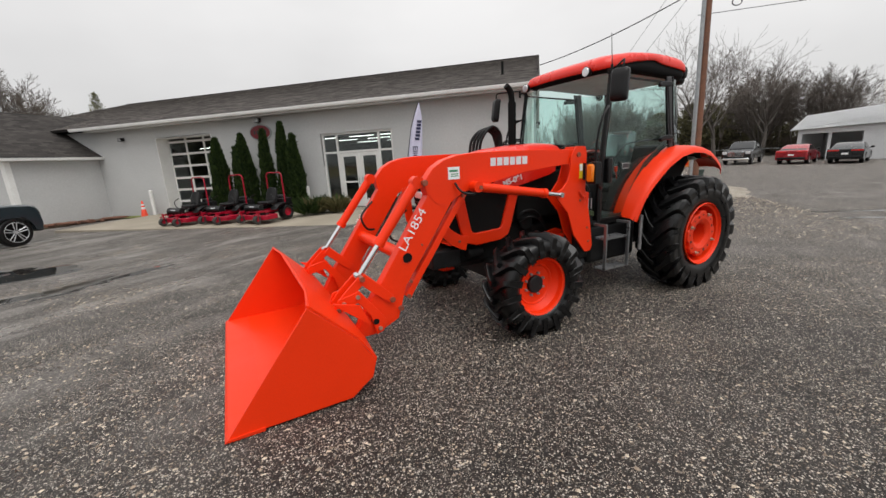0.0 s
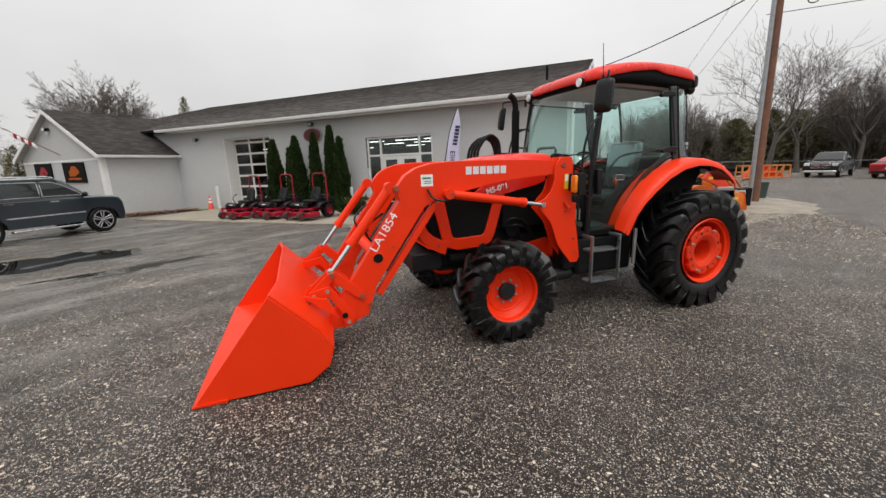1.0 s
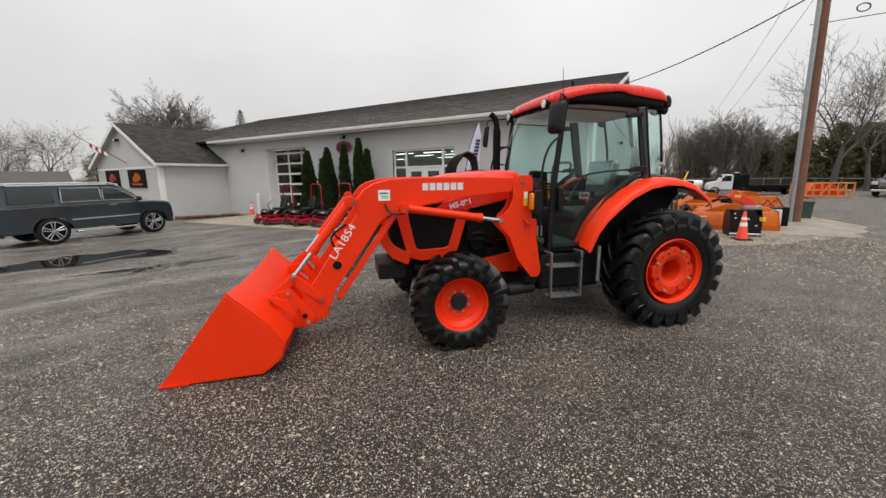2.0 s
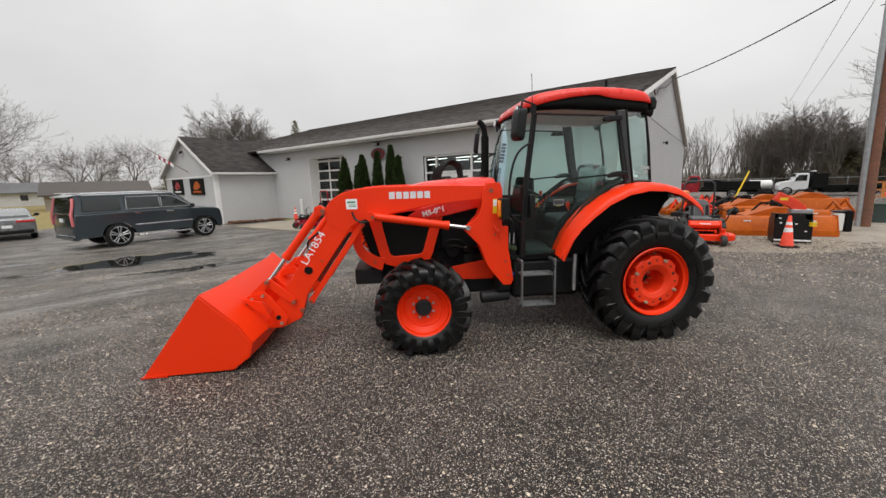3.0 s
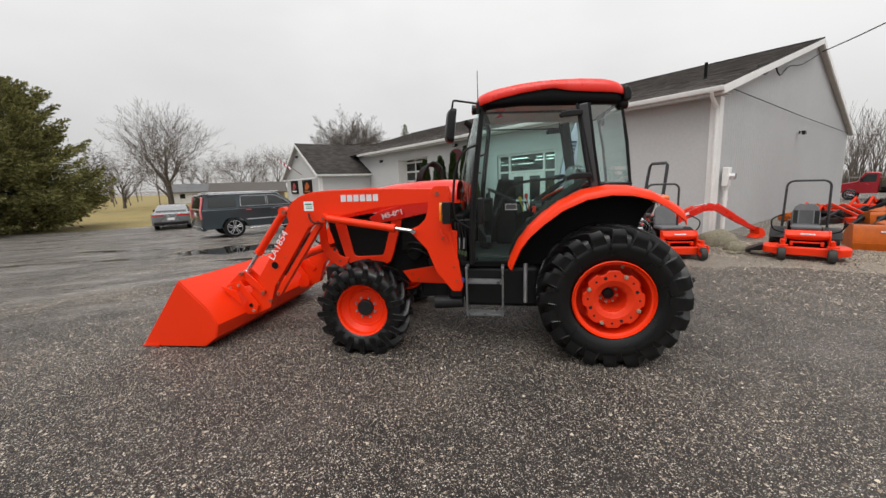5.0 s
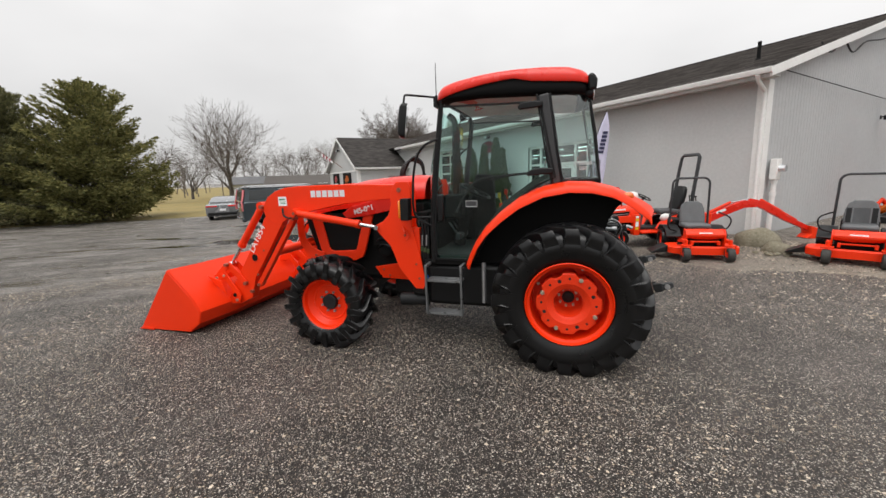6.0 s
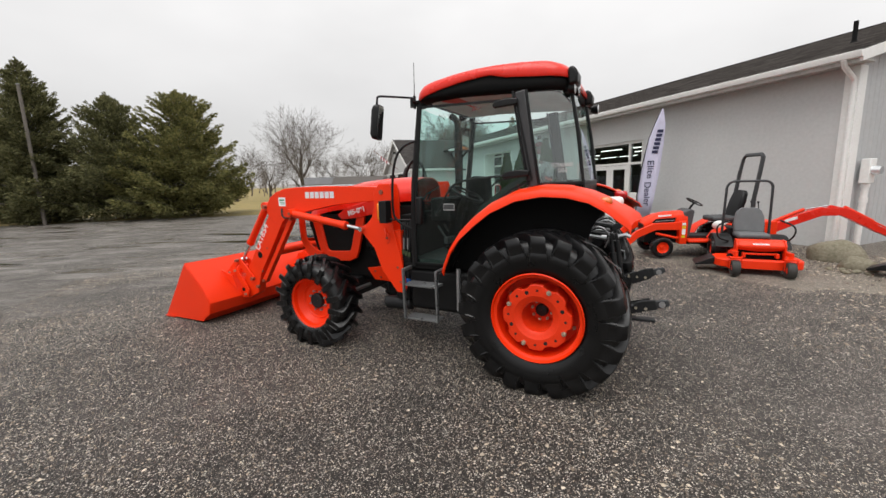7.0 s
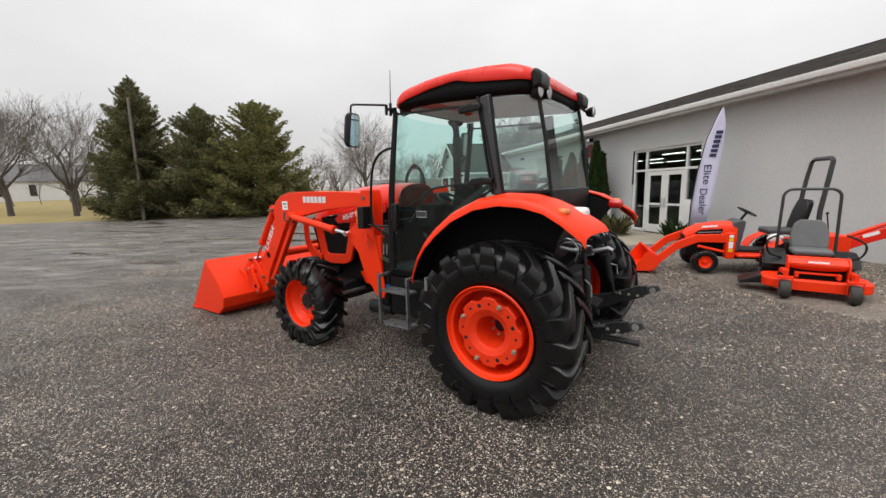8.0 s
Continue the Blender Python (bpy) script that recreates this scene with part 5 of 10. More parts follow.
# inside the cab
bm = B()
box(bm, 0.32, 0.78, -0.25, 0.25, 1.22, 1.36)
part("seat_cushion", bm, SEAT, tractor, "dark operator seat", bevel=0.045)
bm = B()
box(bm, 0.0, 0.14, -0.24, 0.24, 0.0, 0.62)
part("seat_back", bm, SEAT, tractor, bevel=0.05, m=pose(0.24, 0, 1.34, 0, -10, 0))
bm = B()
box(bm, -0.012, 0.152, -0.252, 0.252, 0.25, 0.64)
part("seat_cover", bm, glass("clear_film", (0.92, 0.94, 0.94), 0.12, 1.3), tractor, "clear plastic film over the new seat", bevel=0.05, m=pose(0.24, 0, 1.34, 0, -10, 0))
bm = B()
prism(bm, [(0.86, 1.0), (1.16, 1.0), (1.20, 1.55), (1.13, 1.86), (0.92, 1.84), (0.90, 1.5)], -0.42, -0.24)
part("far_console", bm, MATTE, tractor, "black upright control console", bevel=0.03)
for x, y_, z0, h, c in ((0.72, -0.40, 1.40, 0.20, ORANGE2), (0.80, -0.36, 1.40, 0.16, YELLOWDECAL), (0.56, 0.36, 1.30, 0.24, BLACK), (0.66, 0.38, 1.28, 0.20, ORANGE2), (0.46, 0.37, 1.30, 0.18, BLACK)):
    bm = B()
    tube(bm, [(x, y_, z0), (x + 0.03, y_, z0 + h * 0.7), (x + 0.05, y_, z0 + h)], [0.008, 0.008, 0.008], 6)
    box(bm, x + 0.030, x + 0.070, y_ - 0.016, y_ + 0.016, z0 + h - 0.01, z0 + h + 0.055)
    part("lever", bm, c, tractor, "short control lever", bevel=0.006)
for k in range(3):
    bm = B()
    box(bm, 1.22, 1.27, 0.16 - 0.16 * k, 0.25 - 0.16 * k, 1.10, 1.17)
    tube(bm, [(1.25, 0.205 - 0.16 * k, 1.14), (1.36, 0.205 - 0.16 * k, 1.30)], 0.012, 6)
    part("pedal", bm, DARKSTEEL, tractor, "steel floor pedal", bevel=0.005)
bm = B()
box(bm, 1.06, 1.075, -0.15, 0.15, 1.60, 1.72, m=pose(0, 0, 0))
part("dash_panel", bm, DARKSTEEL, tractor, "instrument panel", bevel=0.01, m=pose(0.17, 0, 0.03))
bm = B()
box(bm, 0.22, 0.85, -0.52, -0.30, 1.0, 1.42)
box(bm, 0.18, 0.75, 0.30, 0.45, 1.0, 1.30)
part("side_console", bm, MATTE, tractor, bevel=0.03)
bm = B()
for x, y, h in ((0.68, -0.42, 0.2), (0.55, -0.38, 0.16), (0.75, -0.34, 0.14), (0.62, -0.46, 0.12)):
    cyl(bm, (x, y, 1.4), (x + 0.03, y, 1.4 + h), 0.008, seg=6)
    ball(bm, (x + 0.03, y, 1.4 + h), 0.022, sub=1)
part("levers", bm, BLACK, tractor)
bm = B()
prism(bm, [(0.80, 1.0), (1.42, 1.0), (1.42, 1.40), (1.30, 1.46), (1.05, 1.38), (0.80, 1.40)], -0.64, -0.40)
part("side_console", bm, MATTE, tractor, "black loader control console", bevel=0.03)
bm = B()
tube(bm, smooth_pts([(0.98, -0.46, 1.36), (1.0, -0.44, 1.52), (0.94, -0.40, 1.66)], 4), 0.014, 8)
ball(bm, (0.94, -0.40, 1.69), 0.034, sub=2)
part("loader_joystick", bm, BLACK, tractor)
bm = B()
box(bm, 0.26, 0.70, 0.255, 0.315, 1.50, 1.56)
box(bm, 0.26, 0.72, -0.33, -0.255, 1.50, 1.56)
part("armrest", bm, SEAT, tractor, "grey padded armrests", bevel=0.02)
bm = B()
tube(bm, [(1.30, 0, 1.0), (1.22, 0, 1.35), (1.10, 0, 1.62)], [0.08, 0.07, 0.03], 10)
box(bm, 1.20, 1.46, -0.2, 0.2, 1.35, 1.62)
part("steering_column", bm, MATTE, tractor, bevel=0.02)
bm = B()
c0 = Vector((1.08, 0, 1.655))
ax = Vector((-0.45, 0, 0.89))
u, w_ = Vector((0, 1, 0)), ax.normalized().cross(Vector((0, 1, 0)))
tube(bm, [c0 + u * (0.19 * math.cos(2 * math.pi * k / 24)) + w_ * (0.19 * math.sin(2 * math.pi * k / 24)) for k in range(25)], 0.014, 8, caps=False)
for k in range(3):
    a = 2 * math.pi * k / 3 + 0.5
    tube(bm, [c0, c0 + u * (0.19 * math.cos(a)) + w_ * (0.19 * math.sin(a))], 0.01, 6)
part("steering_wheel", bm, BLACK, tractor, "black steering wheel")
bm = B()
loft(bm, [roof_ring(0.098, lambda x, y: roof_base(x, y) - 0.008), roof_ring(0.135, lambda x, y: roof_base(x, y) + 0.045), roof_ring(0.24, lambda x, y: roof_base(x, y) + 0.068)], closed=True)
bm.faces.new([v for v in bm.verts][-len(roof_ring(0.24, roof_base)):])
part("headliner", bm, LINER, tractor, "pale grey recessed cab headliner", angle=0.9)

# steps and what hangs beside them
for x in (1.445, 1.06):
    bm = B()
    strip(bm, [(x, 0.93), (x - 0.003, 0.39)], 0.020, 0.850, 0.890)
    box(bm, x - 0.015, x + 0.015, 0.70, 0.874, 0.90, 0.93)
    part("step_rail", bm, STEPGREY, tractor, "grey steel step side rail", bevel=0.003)
for z in (0.755, 0.395):
    bm = B()
    for k in range(4):
        box(bm, 1.065, 1.44, 0.715 + 0.042 * k, 0.738 + 0.042 * k, z - 0.012, z + 0.012)
    for x in (1.08, 1.25, 1.42):
        box(bm, x - 0.008, x + 0.008, 0.71, 0.872, z - 0.01, z + 0.0)
    part("step", bm, STEPGREY, tractor, "grey perforated step", bevel=0.002)
bm = B()
box(bm, 0.66, 1.50, 0.28, 0.68, 0.43, 0.90)
part("fuel_tank", bm, BLACK, tractor, "black fuel tank behind the steps", bevel=0.05)
bm = B()
cyl(bm, (1.52, 0.58, 0.46), (1.86, 0.58, 0.44), 0.075, seg=18)
part("air_tank", bm, CAST, tractor, "dark grey cylinder under the cab", bevel=0.01)
bm = B()
box(bm, 1.50, 1.68, 0.45, 0.68, 0.52, 0.98)
part("battery_box", bm, BLACK, tractor, bevel=0.03)
bm = B()
cyl(bm, (1.522, 0.655, 0.735), (1.522, 0.70, 0.735), 0.034, seg=16)
part("filler_cap", bm, BLUEPLASTIC, tractor, "blue filler cap")
bm = B()
for k in range(4):
    z0 = 0.96 + 0.035 * (k % 2)
    tube(bm, smooth_pts([(1.475 + 0.025 * k, 0.66, z0 - 0.18), (1.475 + 0.025 * k, 0.675, z0), (1.47 + 0.028 * k, 0.67, z0 + 0.20), (1.49 + 0.035 * k, 0.62, 1.36), (1.56, 0.52, 1.40)], 4), 0.012, 6)
    cyl(bm, (1.475 + 0.025 * k, 0.675, z0 - 0.02), (1.475 + 0.025 * k, 0.675, z0 + 0.05), 0.018, seg=10)
part("hydraulic_couplers", bm, BLACK, tractor, "black hydraulic hoses and couplers")
bm = B()
for k in range(3):
    cyl(bm, (1.47 + 0.035 * k, 0.695, 1.02 + 0.012 * k), (1.47 + 0.035 * k, 0.695, 1.065 + 0.012 * k), 0.017, seg=12)
part("coupler_cap", bm, mat("dull_green", (0.05, 0.075, 0.03), 0.5), tractor)
for k in range(2):
    bm = B()
    cyl(bm, (1.49 + 0.05 * k, 0.69, 1.10), (1.485 + 0.05 * k, 0.685, 1.22), 0.008, seg=8)
    part("steel_line", bm, STEEL, tractor, "bright steel hydraulic line")
bm = B()
cyl(bm, (0.82, 0.86, 0.55), (0.82, 0.86, 0.97), 0.022, seg=10)
part("brace", bm, STEEL, tractor)

# loader
ARM = [(1.81, 1.77), (2.20, 1.785), (2.68, 1.79), (3.05, 1.785), (3.25, 1.77), (3.40, 1.73), (3.51, 1.665), (3.585, 1.57), (3.60, 1.50), (3.575, 1.43), (3.70, 1.245), (3.83, 1.06), (4.03, 0.77), (4.20, 0.53), (4.31, 0.34), (4.28, 0.26), (4.14, 0.265), (3.93, 0.36), (3.84, 0.635), (3.62, 0.94), (3.43, 1.21), (3.33, 1.355), (3.20, 1.43), (2.80, 1.51), (2.47, 1.57), (2.10, 1.605), (1.87, 1.62), (1.81, 1.66)]
loader = part("loader_frame", cyl(B(), (3.81, -0.60, 0.90), (3.81, 0.60, 0.90), 0.06, seg=20), ORANGE, tractor, "orange loader cross tube")


def loader_side(s):
    ya, yb = s * 0.595, s * 0.705
    bm = B()
    prism(bm, ARM, ya, yb)
    arm = part("loader_arm", bm, ORANGE, loader, "orange welded loader arm", bevel=0.006)
    # welded edge of the outer plate over the elbow
    bm = B()
    strip(bm, [(3.16, 1.42), (3.30, 1.30), (3.50, 1.36), (3.58, 1.47)], 0.006, s * 0.7055, s * 0.709)
    part("weld_seam", bm, ORANGE2, loader)
    bm = B()
    lathe(bm, [(0.046, -0.03), (0.046, 0.004), (0.056, 0.004), (0.058, -0.004)], 24)
    part("tube_end", bm, ORANGE2, loader, "open end of the cross tube", m=pose(3.81, s * 0.7075, 0.90))
    # flat black disc paints the dark inside of the tube
    bm = B()
    cyl(bm, (3.81, s * 0.7052, 0.90), (3.81, s * 0.7062, 0.90), 0.046, seg=24)
    part("tube_hollow_shade", bm, MATTE, loader)
    bm = B()
    prism(bm, [(1.80, 1.80), (1.66, 1.80), (1.635, 1.72), (1.64, 1.34), (1.55, 0.98), (1.50, 0.68), (1.53, 0.62), (1.62, 0.62), (1.80, 0.84), (1.90, 1.10), (2.06, 1.27), (2.07, 1.33), (1.98, 1.37), (1.91, 1.44), (1.87, 1.56), (1.87, 1.70)], s * 0.712, s * 0.732)
    prism(bm, [(1.80, 1.80), (1.66, 1.80), (1.635, 1.72), (1.64, 1.34), (1.55, 0.98), (1.50, 0.68), (1.62, 0.62), (1.80, 0.84), (1.90, 1.10), (2.06, 1.27), (1.98, 1.37), (1.91, 1.44), (1.87, 1.56)], s * 0.575, s * 0.59)
    box(bm, 1.56, 1.66, s * 0.59, s * 0.712, 0.70, 1.30)
    part("tower", bm, ORANGE, loader, "orange loader mast plates", bevel=0.004)
    bm = B()
    prism(bm, [(1.52, 0.60), (2.20, 0.62), (2.30, 0.76), (1.70, 0.86), (1.55, 0.80)], s * 0.33, s * 0.36)
    box(bm, 1.50, 1.66, s * 0.34, s * 0.58, 0.64, 0.78)
    part("mounting_frame", bm, ORANGE, loader, "orange loader mounting frame", bevel=0.005)
    bm = B()
    strip(bm, smooth_pts([(3.305, 1.43, 0), (3.30, 1.22, 0), (3.285, 1.09, 0), (3.22, 0.985, 0), (3.10, 0.90, 0), (3.00, 0.865, 0)], 4), [0.10] * 8 + [0.105 + 0.004 * k for k in range(13)], s * 0.395, s * 0.415)
    part("guard_bracket", bm, ORANGE, loader, "orange front guard plate", bevel=0.004)
    if s > 0:
        bm = B()
        box(bm, 3.255, 3.275, -0.394, 0.394, 1.05, 1.10)
        box(bm, 3.10, 3.20, -0.394, 0.394, 0.86, 0.875)
        part("guard_bar", bm, ORANGE, loader, "orange cross bar of the front guard", bevel=0.004)
    for x, z, y0, y1, r_ in ((2.1, 0.66, 0.36, 0.374, 0.014), (2.18, 0.73, 0.36, 0.374, 0.014), (1.62, 0.72, 0.36, 0.374, 0.014), (1.62, 0.80, 0.36, 0.374, 0.014), (3.10, 0.90, 0.415, 0.428, 0.016),
                             (1.765, 1.715, 0.70, 0.745, 0.03), (3.91, 0.455, 0.70, 0.735, 0.027), (3.608, 1.545, 0.70, 0.745, 0.030), (4.17, 0.40, 0.70, 0.750, 0.024), (3.79, 0.68, 0.70, 0.718, 0.016),
                             (2.04, 1.31, 0.60, 0.735, 0.018), (1.72, 1.22, 0.73, 0.742, 0.015), (1.60, 0.90, 0.73, 0.742, 0.014), (1.57, 0.74, 0.73, 0.742, 0.014), (3.99, 0.56, 0.70, 0.752, 0.028), (4.25, 0.80, 0.70, 0.775, 0.026), (4.47, 0.57, 0.70, 0.775, 0.022), (3.08, 1.47, 0.78, 0.822, 0.020), (3.66, 1.0, 0.70, 0.714, 0.012)):
        part("pin", cyl(B(), (x, s * y0, z), (x, s * y1, z), r_ * 0.85, seg=12), WORNPIN, loader)
    bm = B()
    tube(bm, [(1.70, s * 0.733, 1.28), (1.68, s * 0.77, 1.26), (1.66, s * 0.775, 1.20), (1.69, s * 0.775, 1.17)], 0.008, 6)
    tube(bm, [(1.74, s * 0.74, 1.32), (1.70, s * 0.77, 1.25)], 0.012, 6)
    part("latch_handle", bm, ORANGE2, loader)
    # lift cylinder, inside the fork of the arm
    bm = B()
    a, b_ = Vector((3.10, s * 0.76, 1.475)), Vector((2.04, s * 0.76, 1.31))
    d = (b_ - a).normalized()
    cyl(bm, a + d * 0.0, a + d * 0.83, 0.043, seg=20)
    cyl(bm, a + d * 0.81, a + d * 0.86, 0.05, seg=20)
    cyl(bm, a + Vector((0, -0.05 * s, 0)), a + Vector((0, 0.05 * s, 0)), 0.05, seg=18)
    cyl1 = part("lift_cylinder", bm, ORANGE, loader, "orange hydraulic lift cylinder")
    bm = B()
    cyl(bm, a + d * 0.85, b_, 0.022, seg=14)
    cyl(bm, b_ + Vector((0, -0.03 * s, 0)), b_ + Vector((0, 0.03 * s, 0)), 0.027, seg=16)
    part("rod", bm, CHROME, cyl1, "bright cylinder rod")
    bm = B()
    tube(bm, smooth_pts([a + Vector((-0.05, 0.04 * s, -0.02)), a + Vector((0.06, 0.03 * s, -0.06)), a + Vector((0.16, 0.0, -0.03)), a + Vector((0.2, -0.04 * s, 0.05))], 4), 0.011, 6)
    part("hose", bm, BLACK, loader)
    # bucket cylinder along the front of the arm
    a, b_ = Vector((3.62, s * 0.65, 1.52)), Vector((4.24, s * 0.65, 0.78))
    off = Vector((0.055, 0, 0.05))
    a, b_ = a + off * 0.6, b_ + off * 0.2
    d = (b_ - a).normalized()
    bm = B()
    cyl(bm, a, a + d * 0.62, 0.045, seg=20)
    cyl(bm, a + d * 0.60, a + d * 0.65, 0.052, seg=20)
    cyl(bm, a + Vector((0, -0.045 * s, 0)), a + Vector((0, 0.045 * s, 0)), 0.055, seg=18)
    cyl2 = part("bucket_cylinder", bm, ORANGE, loader, "orange hydraulic bucket cylinder")
    bm = B()
    cyl(bm, a + d * 0.64, b_, 0.024, seg=14)
    cyl(bm, b_ + Vector((0, -0.05 * s, 0)), b_ + Vector((0, 0.05 * s, 0)), 0.038, seg=16)
    part("rod", bm, CHROME, cyl2, "bright cylinder rod")
    bm = B()
    tube(bm, smooth_pts([Vector((3.70, s * 0.5, 1.30)), Vector((3.86, s * 0.42, 1.16)), Vector((3.82, s * 0.40, 1.02)), Vector((3.70, s * 0.5, 0.98))], 5), 0.012, 7)
    part("hose", bm, BLACK, loader)
    # rocker and bucket link
    bm = B()
    for y0 in (0.575, 0.71):
        prism(bm, ribbon([(3.99, 0.56), (4.12, 0.68), (4.25, 0.80)], [0.07, 0.09, 0.09]), s * y0, s * (y0 + 0.018))
        prism(bm, ribbon([(4.25, 0.79), (4.40, 0.66), (4.47, 0.57)], [0.08, 0.07, 0.08]), s * (y0 + 0.02), s * (y0 + 0.036))
    part("bucket_link", bm, ORANGE, loader, "orange bucket linkage", bevel=0.004)
    # levelling rod under the arm, and the lines that run in the gap
    bm = B()
    strip(bm, [(3.20, 1.39), (3.235, 1.345), (3.75, 0.63), (3.82, 0.53)], [0.06, 0.062, 0.062, 0.07], s * 0.615, s * 0.685)
    part("levelling_rod", bm, ORANGE, loader, "orange levelling rod below the arm", bevel=0.006)
    for x, z in ((3.20, 1.395), (3.815, 0.54)):
        part("pin", cyl(B(), (x, s * 0.60, z), (x, s * 0.705, z), 0.019, seg=12), WORNPIN, loader)
    bm = B()
    for k in range(2):
        o_ = 0.016 * k
        tube(bm, [(3.33 + o_, s * 0.63, 1.30), (3.52 + o_, s * 0.63, 1.03 + o_), (3.72 + o_, s * 0.63, 0.745 + o_)], 0.009, 6)
    part("steel_line", bm, DARKSTEEL, loader, "hydraulic lines along the arm")
    # arm decals
    yd = s * 0.7065
    mt = pose(2.67, yd, 1.69, 90, 0, 180 if s > 0 else 0)
    x0 = -0.225
    for k in range(6):
        bm = B()
        box(bm, x0 + 0.077 * k, x0 + 0.077 * k + 0.062, -0.038, 0.038, 0, 0.0012)
        part("brand_mark", bm, SILVERDECAL, arm, "plain silver brand mark", m=mt)
    words("model_name", "LA1854", 0.115, WHITEDECAL, arm, pose(3.74, yd, 1.145, 90, 0, 180 if s > 0 else 0) @ pose(0, 0, 0, 0, 0, 56 if s > 0 else -56), width=0.40)
    bm = B()
    box(bm, -0.06, 0.06, -0.055, 0.055, 0, 0.0012)
    tag_ = part("dealer_decal", bm, WHITEDECAL, arm, "white dealer sticker", m=pose(3.30, yd, 1.61, 90, 0, 180 if s > 0 else 0), bevel=0.0)
    bm = B()
    box(bm, -0.045, 0.04, 0.012, 0.030, 0.0013, 0.002)
    box(bm, -0.03, 0.045, -0.012, -0.004, 0.0013, 0.002)
    box(bm, -0.03, 0.045, -0.030, -0.022, 0.0013, 0.002)
    part("decal_bars", bm, GREENDECAL, tag_)
    bm = B()
    box(bm, 1.695, 1.745, s * 0.733, s * 0.7345, 1.46, 1.62)
    part("warning_decal", bm, YELLOWDECAL, loader, "yellow and black warning sticker")
    bm = B()
    box(bm, 1.70, 1.74, s * 0.735, s * 0.7362, 1.54, 1.612)
    part("decal_bars", bm, WHITEDECAL, loader)
    bm = B()
    box(bm, 1.648, 1.69, s * 0.733, s * 0.7345, 1.44, 1.62)
    part("warning_decal", bm, BLACK, loader)


sides(loader_side)
# hose loop over the far arm
bm = B()
for k in range(4):
    tube(bm, smooth_pts([(2.30 - 0.03 * k, -0.60 + 0.03 * k, 1.74), (2.27 - 0.03 * k, -0.58 + 0.03 * k, 1.95), (2.13 - 0.03 * k, -0.56 + 0.03 * k, 2.07 + 0.012 * k), (1.97 - 0.02 * k, -0.55 + 0.03 * k, 2.02), (1.90, -0.54 + 0.03 * k, 1.80)], 6), 0.019, 7)
part("hose_loop", bm, BLACK, tractor, "arched black hydraulic hoses")

# bucket
PM = [(5.36, 0.0), (4.50, 0.02), (4.33, 0.14), (4.29, 0.28), (4.40, 0.46), (4.71, 0.79)]
PS = [(5.36, 0.0), (4.52, 0.02), (4.36, 0.14), (4.32, 0.28), (4.43, 0.46), (4.76, 0.79)]
bm = B()
rows = []
for y in (-1.16, -0.76, -0.38, 0.0, 0.38, 0.76, 1.16):
    P = PS if abs(y) > 1 else PM
    rows.append([(x, y, z + 0.012) for x, z in P])
sheet(bm, rows, 0.014)
bucket = part("bucket", bm, ORANGE, loader, "orange loader bucket resting on the ground", angle=0.3)
for s in (1, -1):
    bm = B()
    prism(bm, [(5.36, 0.004), (5.13, 0.008)] + [(x, z + 0.004) for x, z in PS[1:]] + [(4.765, 0.795)], s * 1.145, s * 1.1665)
    part("side_plate", bm, ORANGE, bucket, "orange bucket side plate", bevel=0.003)
    bm = B()
    for y0 in (0.53, 0.735):
        prism(bm, [(4.16, 0.28), (4.10, 0.30), (4.06, 0.40), (4.28, 0.70), (4.46, 0.66), (4.50, 0.56), (4.30, 0.60), (4.20, 0.46)], s * y0, s * (y0 + 0.02))
    part("bracket", bm, ORANGE, bucket, "orange bucket hinge bracket", bevel=0.003)
    # the plate is uncut; a black disc stands for the shade of its hole
    bm = B()
    cyl(bm, (4.16, s * 0.755, 0.40), (4.16, s * 0.762, 0.40), 0.026, seg=16)
    part("bracket_hole_shade", bm, MATTE, bucket)
    for x, z in ((4.30, 0.655), (4.42, 0.62), (4.13, 0.335)):
        part("bolt", cyl(B(), (x, s * 0.753, z), (x, s * 0.772, z), 0.018, seg=10), ZINC, bucket)
    # gusset between the bracket and the shell
    bm = B()
    prism(bm, [(4.22, 0.40), (4.30, 0.60), (4.52, 0.66), (4.44, 0.58)], s * 0.80, s * 0.815)
    part("gusset", bm, ORANGE, bucket, bevel=0.003)
bm = B()
prism(bm, [(5.38, -0.002), (5.13, -0.002), (5.13, 0.022), (5.36, 0.014)], -1.18, 1.18)
part("cutting_edge", bm, ORANGE2, bucket, "thick cutting edge")
bm = B()
tube(bm, [(4.757, -1.15, 0.799), (4.707, -0.76, 0.799), (4.707, 0.76, 0.799), (4.757, 1.15, 0.799)], 0.009, 6)
part("lip", bm, ORANGE, bucket)

